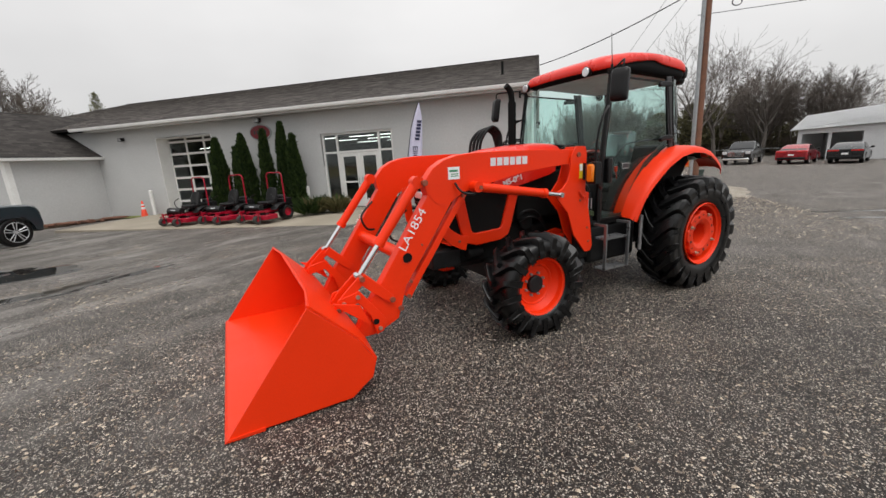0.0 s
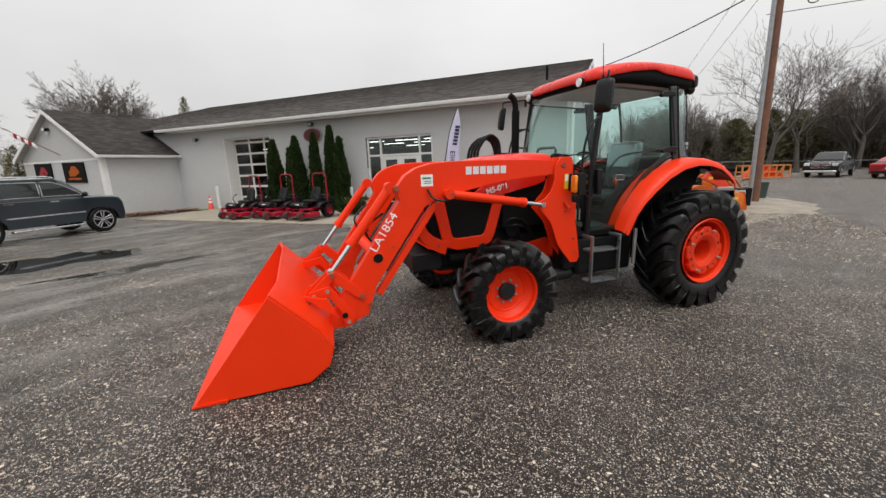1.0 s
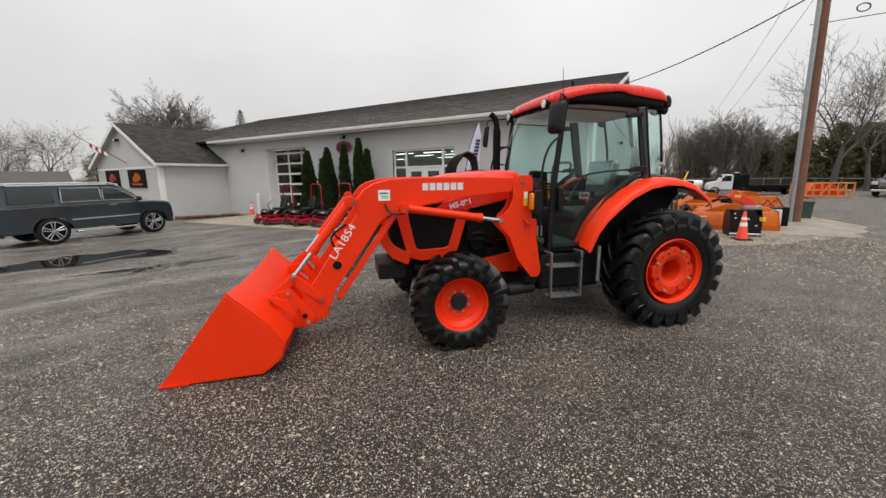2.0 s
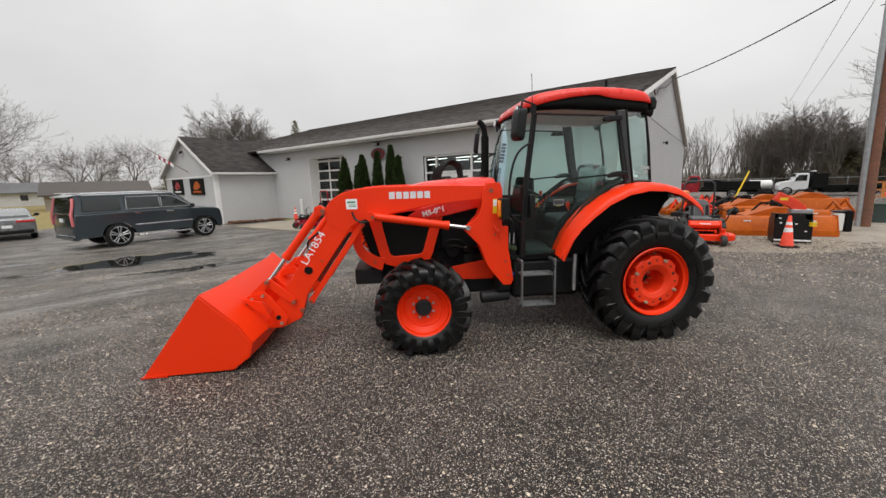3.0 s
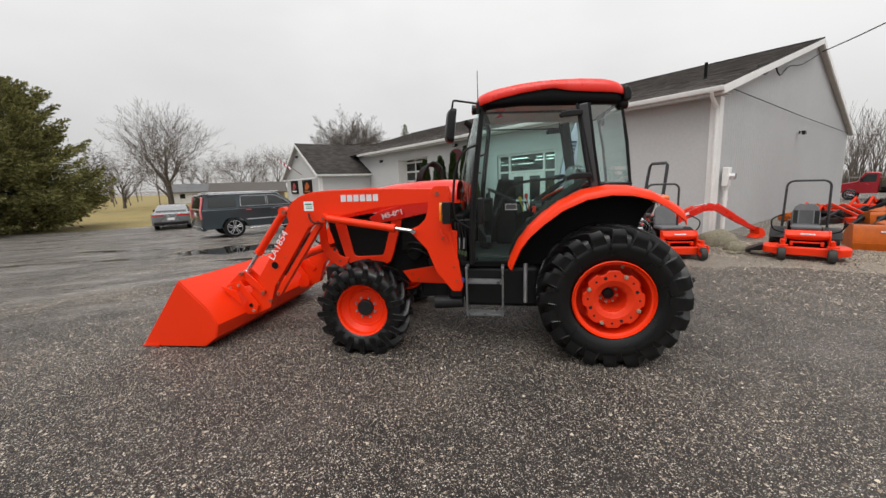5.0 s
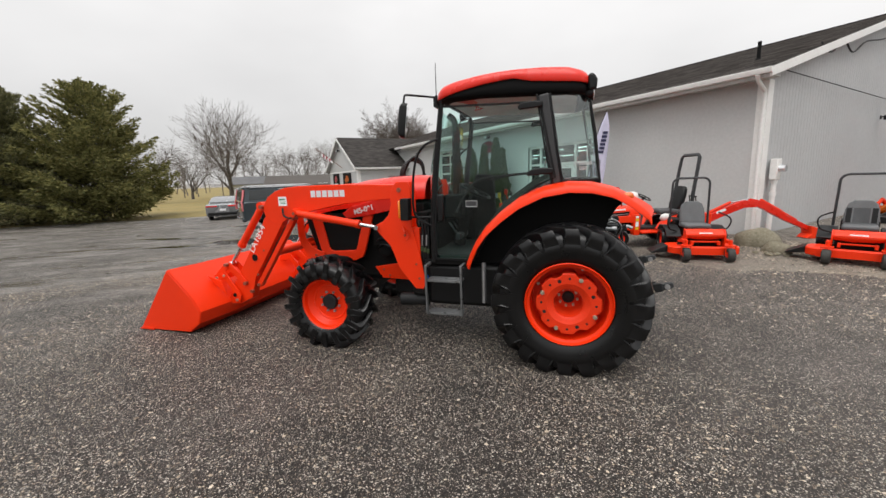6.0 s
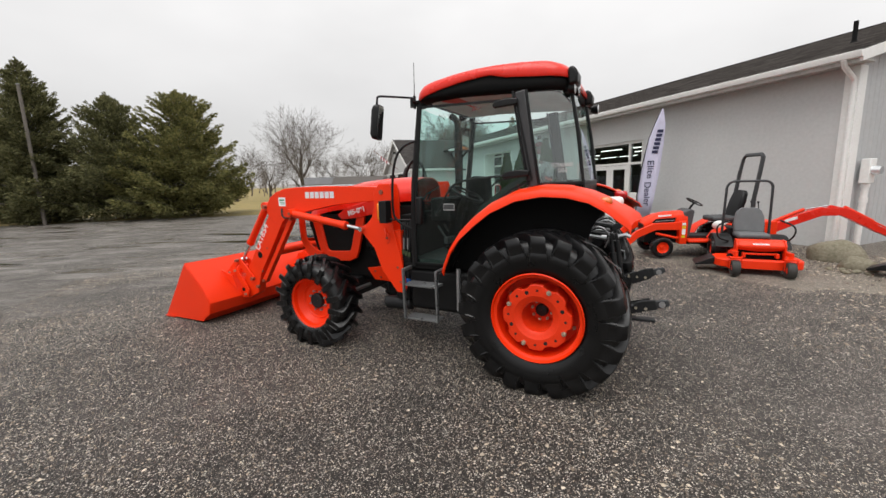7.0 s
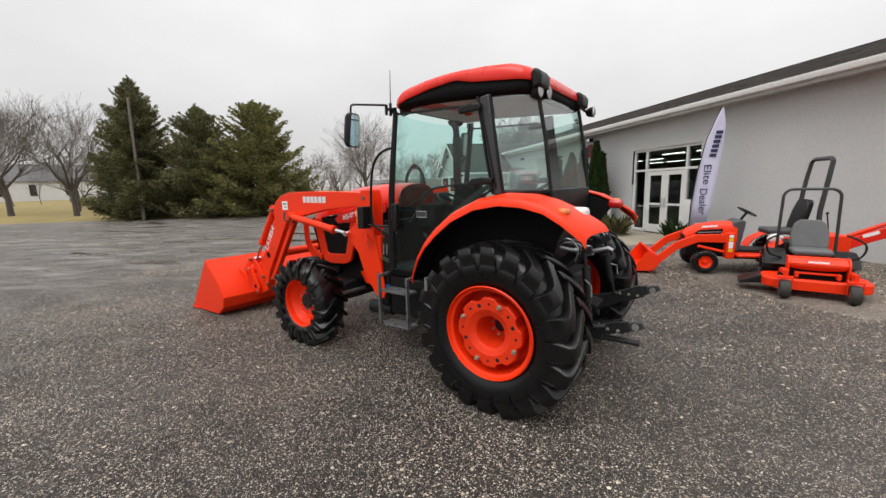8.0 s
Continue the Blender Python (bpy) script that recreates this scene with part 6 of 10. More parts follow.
# rear hitch
def hitch_side(s):
    up = 0.06 if s > 0 else 0.16          # the arm towards the shop is raised further
    bm = B()
    strip(bm, [(-0.34, 0.50), (-0.60, 0.55 + up * 0.6), (-0.80, 0.60 + up), (-0.90, 0.62 + up * 1.05)], [0.075, 0.085, 0.095, 0.085], s * 0.40, s * 0.445)
    strip(bm, [(-0.68, 0.575 + up * 0.75), (-0.86, 0.615 + up)], 0.115, s * 0.392, s * 0.40)
    link = part("lower_link", bm, CAST, tractor, "black three-point lower link", bevel=0.006)
    bm = B()
    prism(bm, ribbon([(-0.86, 0.612 + up), (-0.95, 0.632 + up * 1.05), (-1.0, 0.650 + up * 1.08)], [0.06, 0.075, 0.05]), s * 0.405, s * 0.44)
    part("link_hook", bm, DARKSTEEL, link, "worn steel hook end", bevel=0.008)
    bm = B()
    cyl(bm, (-0.945, s * 0.388, 0.632 + up), (-0.945, s * 0.452, 0.632 + up), 0.026, seg=16)
    part("ball_end", bm, STEEL, link)
    for x in (-0.66, -0.74, -0.82):
        part("bolt", cyl(B(), (x, s * 0.385, 0.59 + up * 0.85), (x, s * 0.455, 0.59 + up * 0.85), 0.013, seg=8), ZINC, link)
    bm = B()
    strip(bm, [(-0.26, 1.08), (-0.42, 1.235), (-0.56, 1.27 + 0.3 * (up - 0.06))], [0.09, 0.075, 0.06], s * 0.30, s * 0.34)
    part("lift_arm", bm, CAST, tractor, "black hitch lift arm", bevel=0.006)
    bm = B()
    cyl(bm, (-0.50, s * 0.35, 1.27), (-0.60, s * 0.41, 0.58 + up * 0.7), 0.016, seg=10)
    cyl(bm, (-0.52, s * 0.365, 1.12), (-0.565, s * 0.39, 0.84), 0.032, 0.028, seg=12)
    cyl(bm, (-0.50, s * 0.335, 1.27), (-0.50, s * 0.385, 1.27), 0.034, seg=14)
    cyl(bm, (-0.60, s * 0.395, 0.58 + up * 0.7), (-0.60, s * 0.455, 0.58 + up * 0.7), 0.032, seg=14)
    part("lift_rod", bm, CAST, tractor, "threaded lift rod")
    bm = B()
    tube(bm, [(-0.535, s * 0.41, 1.02), (-0.60, s * 0.47, 0.99), (-0.61, s * 0.475, 0.90)], 0.007, 6)
    part("crank_handle", bm, GALV, tractor)
    bm = B()
    tube(bm, [(-0.36, s * 0.55, 0.62), (-0.55, s * 0.48, 0.60 + up * 0.5), (-0.72, s * 0.45, 0.60 + up)], 0.014, 8)
    tube(bm, [(-0.42, s * 0.53, 0.612), (-0.58, s * 0.475, 0.602 + up * 0.5)], 0.024, 10)
    part("stabiliser", bm, DARKSTEEL, tractor, "telescopic stabiliser")
    for k in range(3):
        bm = B()
        cyl(bm, (-0.30, s * (0.22 + 0.07 * k), 1.33 - 0.03 * k), (-0.45, s * (0.22 + 0.07 * k), 1.31 - 0.03 * k), 0.016, seg=10)
        cyl(bm, (-0.45, s * (0.22 + 0.07 * k), 1.31 - 0.03 * k), (-0.48, s * (0.22 + 0.07 * k), 1.306 - 0.03 * k), 0.022, seg=10)
        part("remote_coupler", bm, (DARKSTEEL, CAST, GALV)[k], tractor, "hydraulic remote coupler")
    for k in range(3):
        bm = B()
        y_ = s * (0.40 + 0.045 * k)
        tube(bm, smooth_pts([(-0.28, y_, 1.30), (-0.40, y_ + s * 0.01, 1.335 + 0.02 * k), (-0.49, y_, 1.30), (-0.46, y_ - s * 0.03, 1.22 - 0.02 * k)], 5), 0.007, 6)
        part("hitch_lever", bm, (GALV, BLACK, STEEL)[k], tractor)


sides(hitch_side)
bm = B()
box(bm, -0.92, -0.35, -0.04, 0.04, 0.375, 0.405)
box(bm, -0.62, -0.36, -0.12, 0.12, 0.40, 0.50)
box(bm, -0.80, -0.60, -0.055, 0.055, 0.47, 0.485)
part("drawbar", bm, CAST, tractor, "flat steel drawbar", bevel=0.006)
bm = B()
cyl(bm, (-0.42, 0, 0.62), (-0.56, 0, 0.62), 0.03, seg=14)
box(bm, -0.56, -0.42, -0.13, 0.13, 0.70, 0.73)
part("power_take_off", bm, CAST, tractor)
bm = B()
tube(bm, [(-0.42, 0.0, 1.18), (-0.62, 0.02, 1.24), (-0.66, 0.02, 1.22)], 0.022, 10)
cyl(bm, (-0.42, 0.0, 1.18), (-0.48, 0.0, 1.195), 0.035, seg=12)
for k in range(4):
    cyl(bm, (-0.42, 0.16 + 0.06 * k, 1.26), (-0.50, 0.16 + 0.06 * k, 1.26), 0.018, seg=10)
part("top_link", bm, STEEL, tractor, "steel top link and remote couplers")


# ---- vehicles ----
CARPAINT = mat("dark_blue_grey_paint", (0.030, 0.045, 0.054), 0.14, metal=0.3, var=0.12, scale=1, fine=200, coat=0.8)
SILVERCAR = mat("silver_car_paint", (0.27, 0.28, 0.29), 0.25, metal=0.6, var=0.08, scale=1, fine=200, coat=0.6)
BLACKCAR = mat("black_car_paint", (0.012, 0.013, 0.015), 0.25, metal=0.3, var=0.2, scale=1, fine=200, coat=0.7)
REDCAR = mat("red_car_paint", (0.36, 0.012, 0.022), 0.25, metal=0.3, var=0.1, scale=1, fine=200, coat=0.7)
WHITECAR = mat("white_car_paint", (0.72, 0.73, 0.74), 0.3, var=0.06, scale=1, coat=0.5)


def arch_profile(top, wheels, r, sill):
    """The side outline: top points from rear to front, then the sill with a round arch over each wheel."""
    out = list(top)
    for cx in sorted(wheels, reverse=True):
        a0 = math.asin(min(0.99, max(-0.99, (sill - 0.40) / r)))
        for k in range(13):
            a = a0 + (math.pi - 2 * a0) * k / 12
            out.append((cx + r * math.cos(a), 0.40 + r * math.sin(a)))
    return out


def road_wheel(parent, x, y, s, r, w, rimc, spokes=6):
    bm = B()
    rr = r * 0.70
    lathe(bm, [(rr, w / 2 - 0.01), (r * 0.80, w / 2 + 0.004), (r * 0.93, w / 2 - 0.012), (r, w / 2 - 0.05), (r, -w / 2 + 0.05), (r * 0.93, -w / 2 + 0.01), (rr, -w / 2 + 0.01)], 36)
    wheel = part("wheel", bm, TYRE, parent, m=pose(x, y, r) @ Matrix.Diagonal((1, s, 1, 1)))
    bm = B()
    lathe(bm, [(rr + 0.004, w / 2 - 0.004), (rr - 0.02, w / 2 - 0.008), (rr - 0.03, w / 2 - 0.07), (0.02, w / 2 - 0.10), (0.001, w / 2 - 0.10)], 36, mi=1)
    for k in range(spokes):
        a = 2 * math.pi * k / spokes + 0.3
        for d in (-0.17, 0.17):
            c, s_ = math.cos(a + d * 2.0), math.sin(a + d * 2.0)
            c2, s2 = math.cos(a + d), math.sin(a + d)
            p0, p1 = Vector((0.07 * c, w / 2 - 0.03, 0.07 * s_)), Vector(((rr - 0.015) * c2, w / 2 - 0.015, (rr - 0.015) * s2))
            tube(bm, [p0, p1], [0.013, 0.016], 5)
    lathe(bm, [(rr + 0.002, w / 2 - 0.002), (rr - 0.012, w / 2 + 0.002), (rr - 0.02, w / 2 - 0.012)], 36)
    cyl(bm, (0, w / 2 - 0.06, 0), (0, w / 2 - 0.015, 0), 0.06, 0.05, seg=14)
    part("rim", bm, [rimc, MATTE], wheel, "alloy rim")
    return wheel


def car(m, label, paint, spec, group=""):
    """A road vehicle, x forwards, origin on the ground midway between the axles."""
    ob = thing("car", m, label, spec.get("cat", "car"), group)
    wb, W, r = spec["wb"], spec["W"], spec["r"]
    top, gh = spec["top"], spec["gh"]          # body outline; greenhouse: (x at belt rear, roof rear, roof front, belt front, belt z, roof z)
    bm = B()
    prof = arch_profile(top, (-wb / 2, wb / 2), r * 1.17, spec["sill"])
    n = len(prof)
    rows = []
    cxm, czm = 0.0, 0.7
    for y, inset in ((-W / 2, 0.05), (-W / 2 + 0.05, 0.012), (-W / 2 + 0.16, 0.0), (W / 2 - 0.16, 0.0), (W / 2 - 0.05, 0.012), (W / 2, 0.05)):
        rows.append([(x - inset * (1 if x > cxm else -1) * (1.0 if abs(x) > wb / 2 + r * 1.2 else 0.0), y, z - (inset if z > 0.85 else 0)) for x, z in prof])
    loft(bm, rows, closed=True, caps=True)
    body = part("body", bm, paint, ob, bevel=0.012, angle=0.8)
    xa, xb, xc, xd, zb, zr = gh
    wbelt, wroof = W / 2 - 0.07, W / 2 - spec.get("roofin", 0.24)
    bm = B()
    R = [rrect(xa, xd, -wbelt, wbelt, 0.12, 4), rrect(xa + (xb - xa) * 0.6, xd + (xc - xd) * 0.62, -wbelt + 0.09, wbelt - 0.09, 0.14, 4), rrect(xb, xc, -wroof, wroof, 0.18, 4), rrect(xb + 0.2, xc - 0.25, -wroof + 0.16, wroof - 0.16, 0.2, 4)]
    loft(bm, [[(x, y, z) for x, y in q] for q, z in zip(R, (zb - 0.02, zb + (zr - zb) * 0.62, zr - 0.035, zr))], closed=True, caps=True)
    roof = part("roof", bm, paint, ob, angle=0.9)

    def wall(x, z, s):
        f = (z - zb) / (zr - 0.035 - zb)
        return s * (wbelt + (wroof - wbelt) * (f if f > 0 else 0) + 0.006 + 0.032 * math.sin(math.pi * min(1, max(0, f))))
    for s in (1, -1):
        for wi, poly in enumerate(spec["win"]):
            bm = B()
            P = poly + [poly[0]]
            pts = []
            for (x0, z0), (x1, z1) in zip(P, P[1:]):
                for k in range(4):
                    pts.append((x0 + (x1 - x0) * k / 4, z0 + (z1 - z0) * k / 4))
            V = [bm.verts.new((x, wall(x, z, s), z)) for x, z in pts]
            cx, cz = sum(p[0] for p in pts) / len(pts), sum(p[1] for p in pts) / len(pts)
            c = bm.verts.new((cx, wall(cx, cz, s), cz))
            for i in range(len(V)):
                bm.faces.new((V[i], V[(i + 1) % len(V)], c))
            win = part("window", bm, spec.get("glass", PANE), ob, "dark window glass", angle=2)
            if spec.get("chrome") and wi < spec["chromes"]:
                bm = B()
                tube(bm, [(x, wall(x, z, s) + s * 0.002, z) for x, z in pts + pts[:1]], 0.017, 5, caps=False)
                part("window_trim", bm, RIMALLOY, win, "chrome window trim")
        for x, z, L in spec.get("handles", ()):
            bm = B()
            box(bm, x - L / 2, x + L / 2, s * (W / 2 + 0.002) - 0.012, s * (W / 2 + 0.002) + 0.022 * s + 0.012, z - 0.016, z + 0.016)
            part("door_handle", bm, CHROME, ob, bevel=0.006)
        for x in spec.get("seams", ()):
            bm = B()
            box(bm, x - 0.004, x + 0.004, s * (W / 2 - 0.01), s * (W / 2 + 0.0015), spec["sill"] + 0.02, zb - 0.06)
            part("door_seam", bm, MATTE, ob)
        for x0, x1, z in spec.get("moulding", ()):
            bm = B()
            box(bm, x0, x1, s * (W / 2 - 0.005), s * (W / 2 + 0.012), z - 0.018, z + 0.018)
            part("moulding", bm, RIMALLOY, ob, "bright side moulding", bevel=0.005)
        bm = B()
        mx = spec["mirror"]
        ball(bm, (mx, s * (W / 2 + 0.10), zb + 0.09), 0.11, 0.7, 1.0, 0.75)
        tube(bm, [(mx, s * (W / 2 - 0.06), zb + 0.02), (mx, s * (W / 2 + 0.06), zb + 0.06)], 0.03, 6)
        part("wing_mirror", bm, BLACK, ob)
        bm = B()
        for p in spec["tail"]:
            box(bm, p[0], p[1], min(s * p[2], s * p[3]), max(s * p[2], s * p[3]), p[4], p[5])
        if spec.get("lampline"):
            tube(bm, [(x, s * y, z) for x, y, z in spec["lampline"]], 0.05, 6)
        part("tail_light", bm, spec.get("lens", REDLENS), ob, "red tail light", bevel=0.015)
        bm = B()
        for p in spec["head"]:
            box(bm, p[0], p[1], min(s * p[2], s * p[3]), max(s * p[2], s * p[3]), p[4], p[5])
        part("headlight", bm, CLEARLENS, ob, "clear headlight", bevel=0.02)
        for x in (-wb / 2, wb / 2):
            road_wheel(ob, x, s * (W / 2 - 0.13), s, r, 0.25, spec.get("rim", STEEL), spec.get("spokes", 6))
        if spec.get("rails"):
            bm = B()
            tube(bm, [(xb + 0.15, s * (wroof - 0.04), zr - 0.01), (xb + 0.3, s * (wroof - 0.04), zr + 0.035), (xc - 0.3, s * (wroof - 0.04), zr + 0.035), (xc - 0.12, s * (wroof - 0.04), zr - 0.01)], 0.018, 6)
            part("roof_rail", bm, CHROME, ob, "bright roof rail")
            bm = B()
            box(bm, -wb / 2 + r * 1.3, wb / 2 - r * 1.3, s * (W / 2 - 0.12), s * (W / 2 + 0.05), 0.33, 0.39)
            part("running_board", bm, CHROME, ob, bevel=0.015)
    # windscreen and rear glass
    for name, x0, x1 in (("windscreen", xd, xc), ("rear_window", xa, xb)):
        bm = B()
        d = 0.012 if name == "windscreen" else -0.012
        rows = []
        for k in range(5):
            f = 0.06 + 0.84 * k / 4
            w = (wbelt + (wroof - wbelt) * f) * 0.90
            fx = f * 0.6 / 0.62 if f < 0.62 else 0.6 + (f - 0.62) / 0.38 * 0.4
            rows.append([(x0 + (x1 - x0) * fx + d, w * j / 2, zb + (zr - 0.035 - zb) * f) for j in (-2, -1, 0, 1, 2)])
        loft(bm, rows)
        part(name, bm, spec.get("glass", PANE), ob, angle=2)
    bm = B()
    box(bm, -spec["L1"] - 0.012, -spec["L1"] + 0.004, -0.17, 0.17, spec["plate"], spec["plate"] + 0.13)
    part("number_plate", bm, WHITEDECAL, ob, "plain white plate")
    for x in (-spec["L1"] + 0.0, spec["L2"] - 0.16):
        bm = B()
        box(bm, x - 0.02, x + 0.18, -W / 2 + 0.10, W / 2 - 0.10, 0.36, 0.54)
        part("bumper", bm, spec.get("bumper", BLACK), ob, bevel=0.05)
    if spec.get("spoiler"):
        bm = B()
        prism(bm, [(xb - 0.16, zr - 0.085), (xb + 0.25, zr - 0.02), (xb + 0.25, zr + 0.012), (xb - 0.14, zr - 0.055)], -wroof + 0.06, wroof - 0.06)
        part("spoiler", bm, paint, ob, "roof spoiler over the rear glass", bevel=0.008)
        bm = B()
        box(bm, -spec["L1"] - 0.015, -spec["L1"] + 0.03, -W / 2 + 0.16, W / 2 - 0.16, 1.25, 1.285)
        part("tailgate_trim", bm, CHROME, ob, "chrome tailgate strip", bevel=0.004)
    if spec.get("grille"):
        z0, z1, w = spec["grille"]
        bm = B()
        for k in range(5):
            z = z0 + (z1 - z0) * k / 4
            box(bm, spec["L2"] - 0.01, spec["L2"] + 0.02, -w, w, z - 0.015, z + 0.015)
        part("grille", bm, CHROME, ob, bevel=0.004)
    if spec.get("bed"):
        x0, x1 = spec["bed"]
        bm = B()
        box(bm, x0, x1, -W / 2 + 0.09, W / 2 - 0.09, spec["gh"][4] - 0.05, spec["gh"][4] + 0.012)
        part("bed_cover", bm, MATTE, ob, bevel=0.01)
    return ob


def pane_material():
    m = mat("car_glass", (0.014, 0.018, 0.019), 0.04, var=0.2, scale=2, rvar=0.02, spec=0.8)
    return m


PANE = pane_material()
RIMALLOY = mat("bright_alloy", (0.55, 0.56, 0.58), 0.3, metal=0.6, var=0.06, scale=9)
PALERED = mat("pale_red_lens", (0.62, 0.16, 0.17), 0.15, var=0.06, scale=20, coat=0.6)
SUV = dict(cat="car", wb=2.95, W=2.04, r=0.435, sill=0.44, L1=2.72, L2=2.25, plate=0.98, mirror=1.02, chrome=True, rails=True,
           top=[(-2.66, 0.42), (-2.72, 0.60), (-2.70, 1.10), (-2.66, 1.26), (-1.0, 1.275), (0.5, 1.27), (0.95, 1.265), (1.5, 1.255), (1.95, 1.215), (2.13, 1.15), (2.22, 1.0), (2.25, 0.60), (2.20, 0.42)],
           gh=(-2.69, -2.56, 0.52, 1.28, 1.25, 1.90), roofin=0.15, lens=PALERED,
           win=[[(-1.16, 1.33), (-0.08, 1.33), (-0.08, 1.77), (-1.13, 1.77)], [(-0.02, 1.33), (1.02, 1.32), (0.86, 1.44), (0.50, 1.68), (0.28, 1.76), (-0.02, 1.77)], [(-2.40, 1.33), (-1.32, 1.33), (-1.34, 1.76), (-2.34, 1.75)]], chromes=2,
           handles=[(-0.86, 1.17, 0.22), (0.22, 1.17, 0.22)], seams=[-1.10, -0.02, 1.02], moulding=[(-0.98, 1.0, 0.76)], lampline=[(-2.70, 0.975, 0.86), (-2.71, 0.975, 1.2), (-2.63, 0.925, 1.52), (-2.58, 0.885, 1.78)],
           tail=[], head=[(1.98, 2.21, 0.66, 0.96, 0.86, 1.06)], grille=(0.68, 1.0, 0.55), bumper=CARPAINT, rim=RIMALLOY, spokes=5, spoiler=True)
SEDAN = dict(cat="car", wb=2.84, W=1.86, r=0.34, sill=0.30, L1=2.45, L2=2.42, plate=0.62, mirror=0.62,
             top=[(-2.38, 0.32), (-2.45, 0.50), (-2.44, 0.98), (-2.36, 1.04), (-1.6, 1.03), (0.3, 0.96), (1.0, 0.93), (1.9, 0.80), (2.34, 0.66), (2.42, 0.5), (2.38, 0.30)],
             gh=(-2.05, -0.95, 0.05, 0.95, 0.97, 1.45), win=[[(-1.55, 1.06), (0.60, 1.02), (0.10, 1.34), (-0.85, 1.37)]],
             tail=[(-2.47, -2.38, 0.30, 0.90, 0.86, 0.95)], head=[(2.10, 2.36, 0.5, 0.9, 0.60, 0.72)], bumper=BLACK, rim=STEEL)
PICKUP = dict(cat="pickup", wb=3.6, W=2.0, r=0.42, sill=0.5, L1=2.9, L2=2.75, plate=0.85, mirror=0.95, bed=(-2.85, -0.75),
              top=[(-2.84, 0.55), (-2.9, 0.7), (-2.88, 1.28), (-2.8, 1.30), (-0.7, 1.30), (0.9, 1.24), (1.8, 1.20), (2.5, 1.12), (2.72, 1.0), (2.75, 0.6), (2.7, 0.5)],
              gh=(-0.85, -0.62, 0.35, 1.05, 1.27, 1.88), win=[[(-0.65, 1.34), (0.75, 1.33), (0.25, 1.72), (-0.55, 1.74)]],
              tail=[(-2.92, -2.8, 0.82, 0.98, 0.85, 1.2)], head=[(2.5, 2.74, 0.62, 0.94, 0.85, 1.05)], grille=(0.7, 1.05, 0.55), bumper=CHROME, rim=STEEL)

car(pose(-14.80, 8.26, -0.262, 0, 0, 93.5), "dark blue-grey full-size sport utility vehicle parked on the wet lot", CARPAINT, SUV)
car(pose(-24.6, 5.45, -0.455, 0, 0, 172), "silver four-door sedan parked at the edge of the lot", SILVERCAR, SEDAN)
car(pose(18.6, 41.6, 0, 0, 0, 236), "black pickup truck parked by the fence", BLACKCAR, PICKUP)
car(pose(21.2, 38.9, 0, 0, 0, 52), "red sedan parked before the white barn", REDCAR, SEDAN)
car(pose(23.5, 37.2, 0, 0, 0, 52), "black sedan parked before the white barn", BLACKCAR, SEDAN)


def flatbed(m, label, paint, bedmat, dump=False):
    """A working truck with a short hood, a cab and a bed."""
    ob = thing("truck", m, label, "truck")
    bm = B()
    prism(bm, [(0.0, 0.6), (0.0, 2.3), (0.15, 2.42), (0.95, 2.42), (1.35, 1.65), (2.35, 1.45), (2.55, 1.2), (2.55, 0.6)], -0.98, 0.98)
    part("cab", bm, paint, ob, bevel=0.06)
    for s in (1, -1):
        bm = B()
        prism(bm, [(0.2, 1.6), (1.2, 1.6), (0.88, 2.25), (0.2, 2.25)], s * 0.983, s * 0.99)
        part("window", bm, PANE, ob)
        bm = B()
        box(bm, 2.3, 2.56, min(s * 0.55, s * 0.95), max(s * 0.55, s * 0.95), 0.95, 1.2)
        part("headlight", bm, CLEARLENS, ob, bevel=0.03)
        bm = B()
        tube(bm, [(1.0, s * 0.98, 1.8), (1.15, s * 1.2, 1.9), (1.15, s * 1.2, 1.6)], 0.03, 6)
        box(bm, 1.08, 1.16, min(s * 1.1, s * 1.3), max(s * 1.1, s * 1.3), 1.55, 2.0)
        part("wing_mirror", bm, BLACK, ob)
        for x in (1.75, -3.0) if dump else (1.75, -5.6, -6.8):
            road_wheel(ob, x, s * 0.88, s, 0.48, 0.3, STEEL)
    bm = B()
    box(bm, 0.93, 0.95, -0.85, 0.85, 1.7, 2.3)
    part("windscreen", bm, PANE, ob, m=pose(0.2, 0, 0.05))
    bm = B()
    box(bm, -5.2 if dump else -8.8, 2.2, -0.45, 0.45, 0.62, 0.85)
    part("chassis", bm, MATTE, ob, bevel=0.02)
    bm = B()
    box(bm, -5.4 if dump else -9.0, -0.15, -1.15, 1.15, 0.92 if dump else 0.80, 1.16)
    if dump:
        prism(bm, [(-5.3, 1.16), (-0.4, 1.16), (-0.4, 1.95), (-1.5, 1.95), (-2.2, 1.75), (-5.3, 1.75)], -1.1, 1.1)
    part("bed", bm, bedmat, ob, bevel=0.02)
    if not dump:
        bm = B()
        box(bm, -0.5, -0.25, -1.1, 1.1, 1.16, 2.55)
        box(bm, -1.5, -0.5, -1.1, 1.1, 1.16, 2.35)
        part("headboard", bm, bedmat, ob, "black headboard and toolbox", bevel=0.03)
        bm = B()
        box(bm, -0.6, -0.2, -0.5, 0.5, 2.55, 2.68)
        part("light_bar", bm, CLEARLENS, ob, bevel=0.03)
        for x0, x1 in ((-4.6, -3.2), (-2.9, -1.2)):
            for y0, y1 in ((-1.1, -0.6), (0.6, 1.1)):
                part("toolbox", box(B(), x0, x1, y0, y1, 0.35, 0.80), MATTE, ob, "black underbody toolbox", bevel=0.02)
    return ob


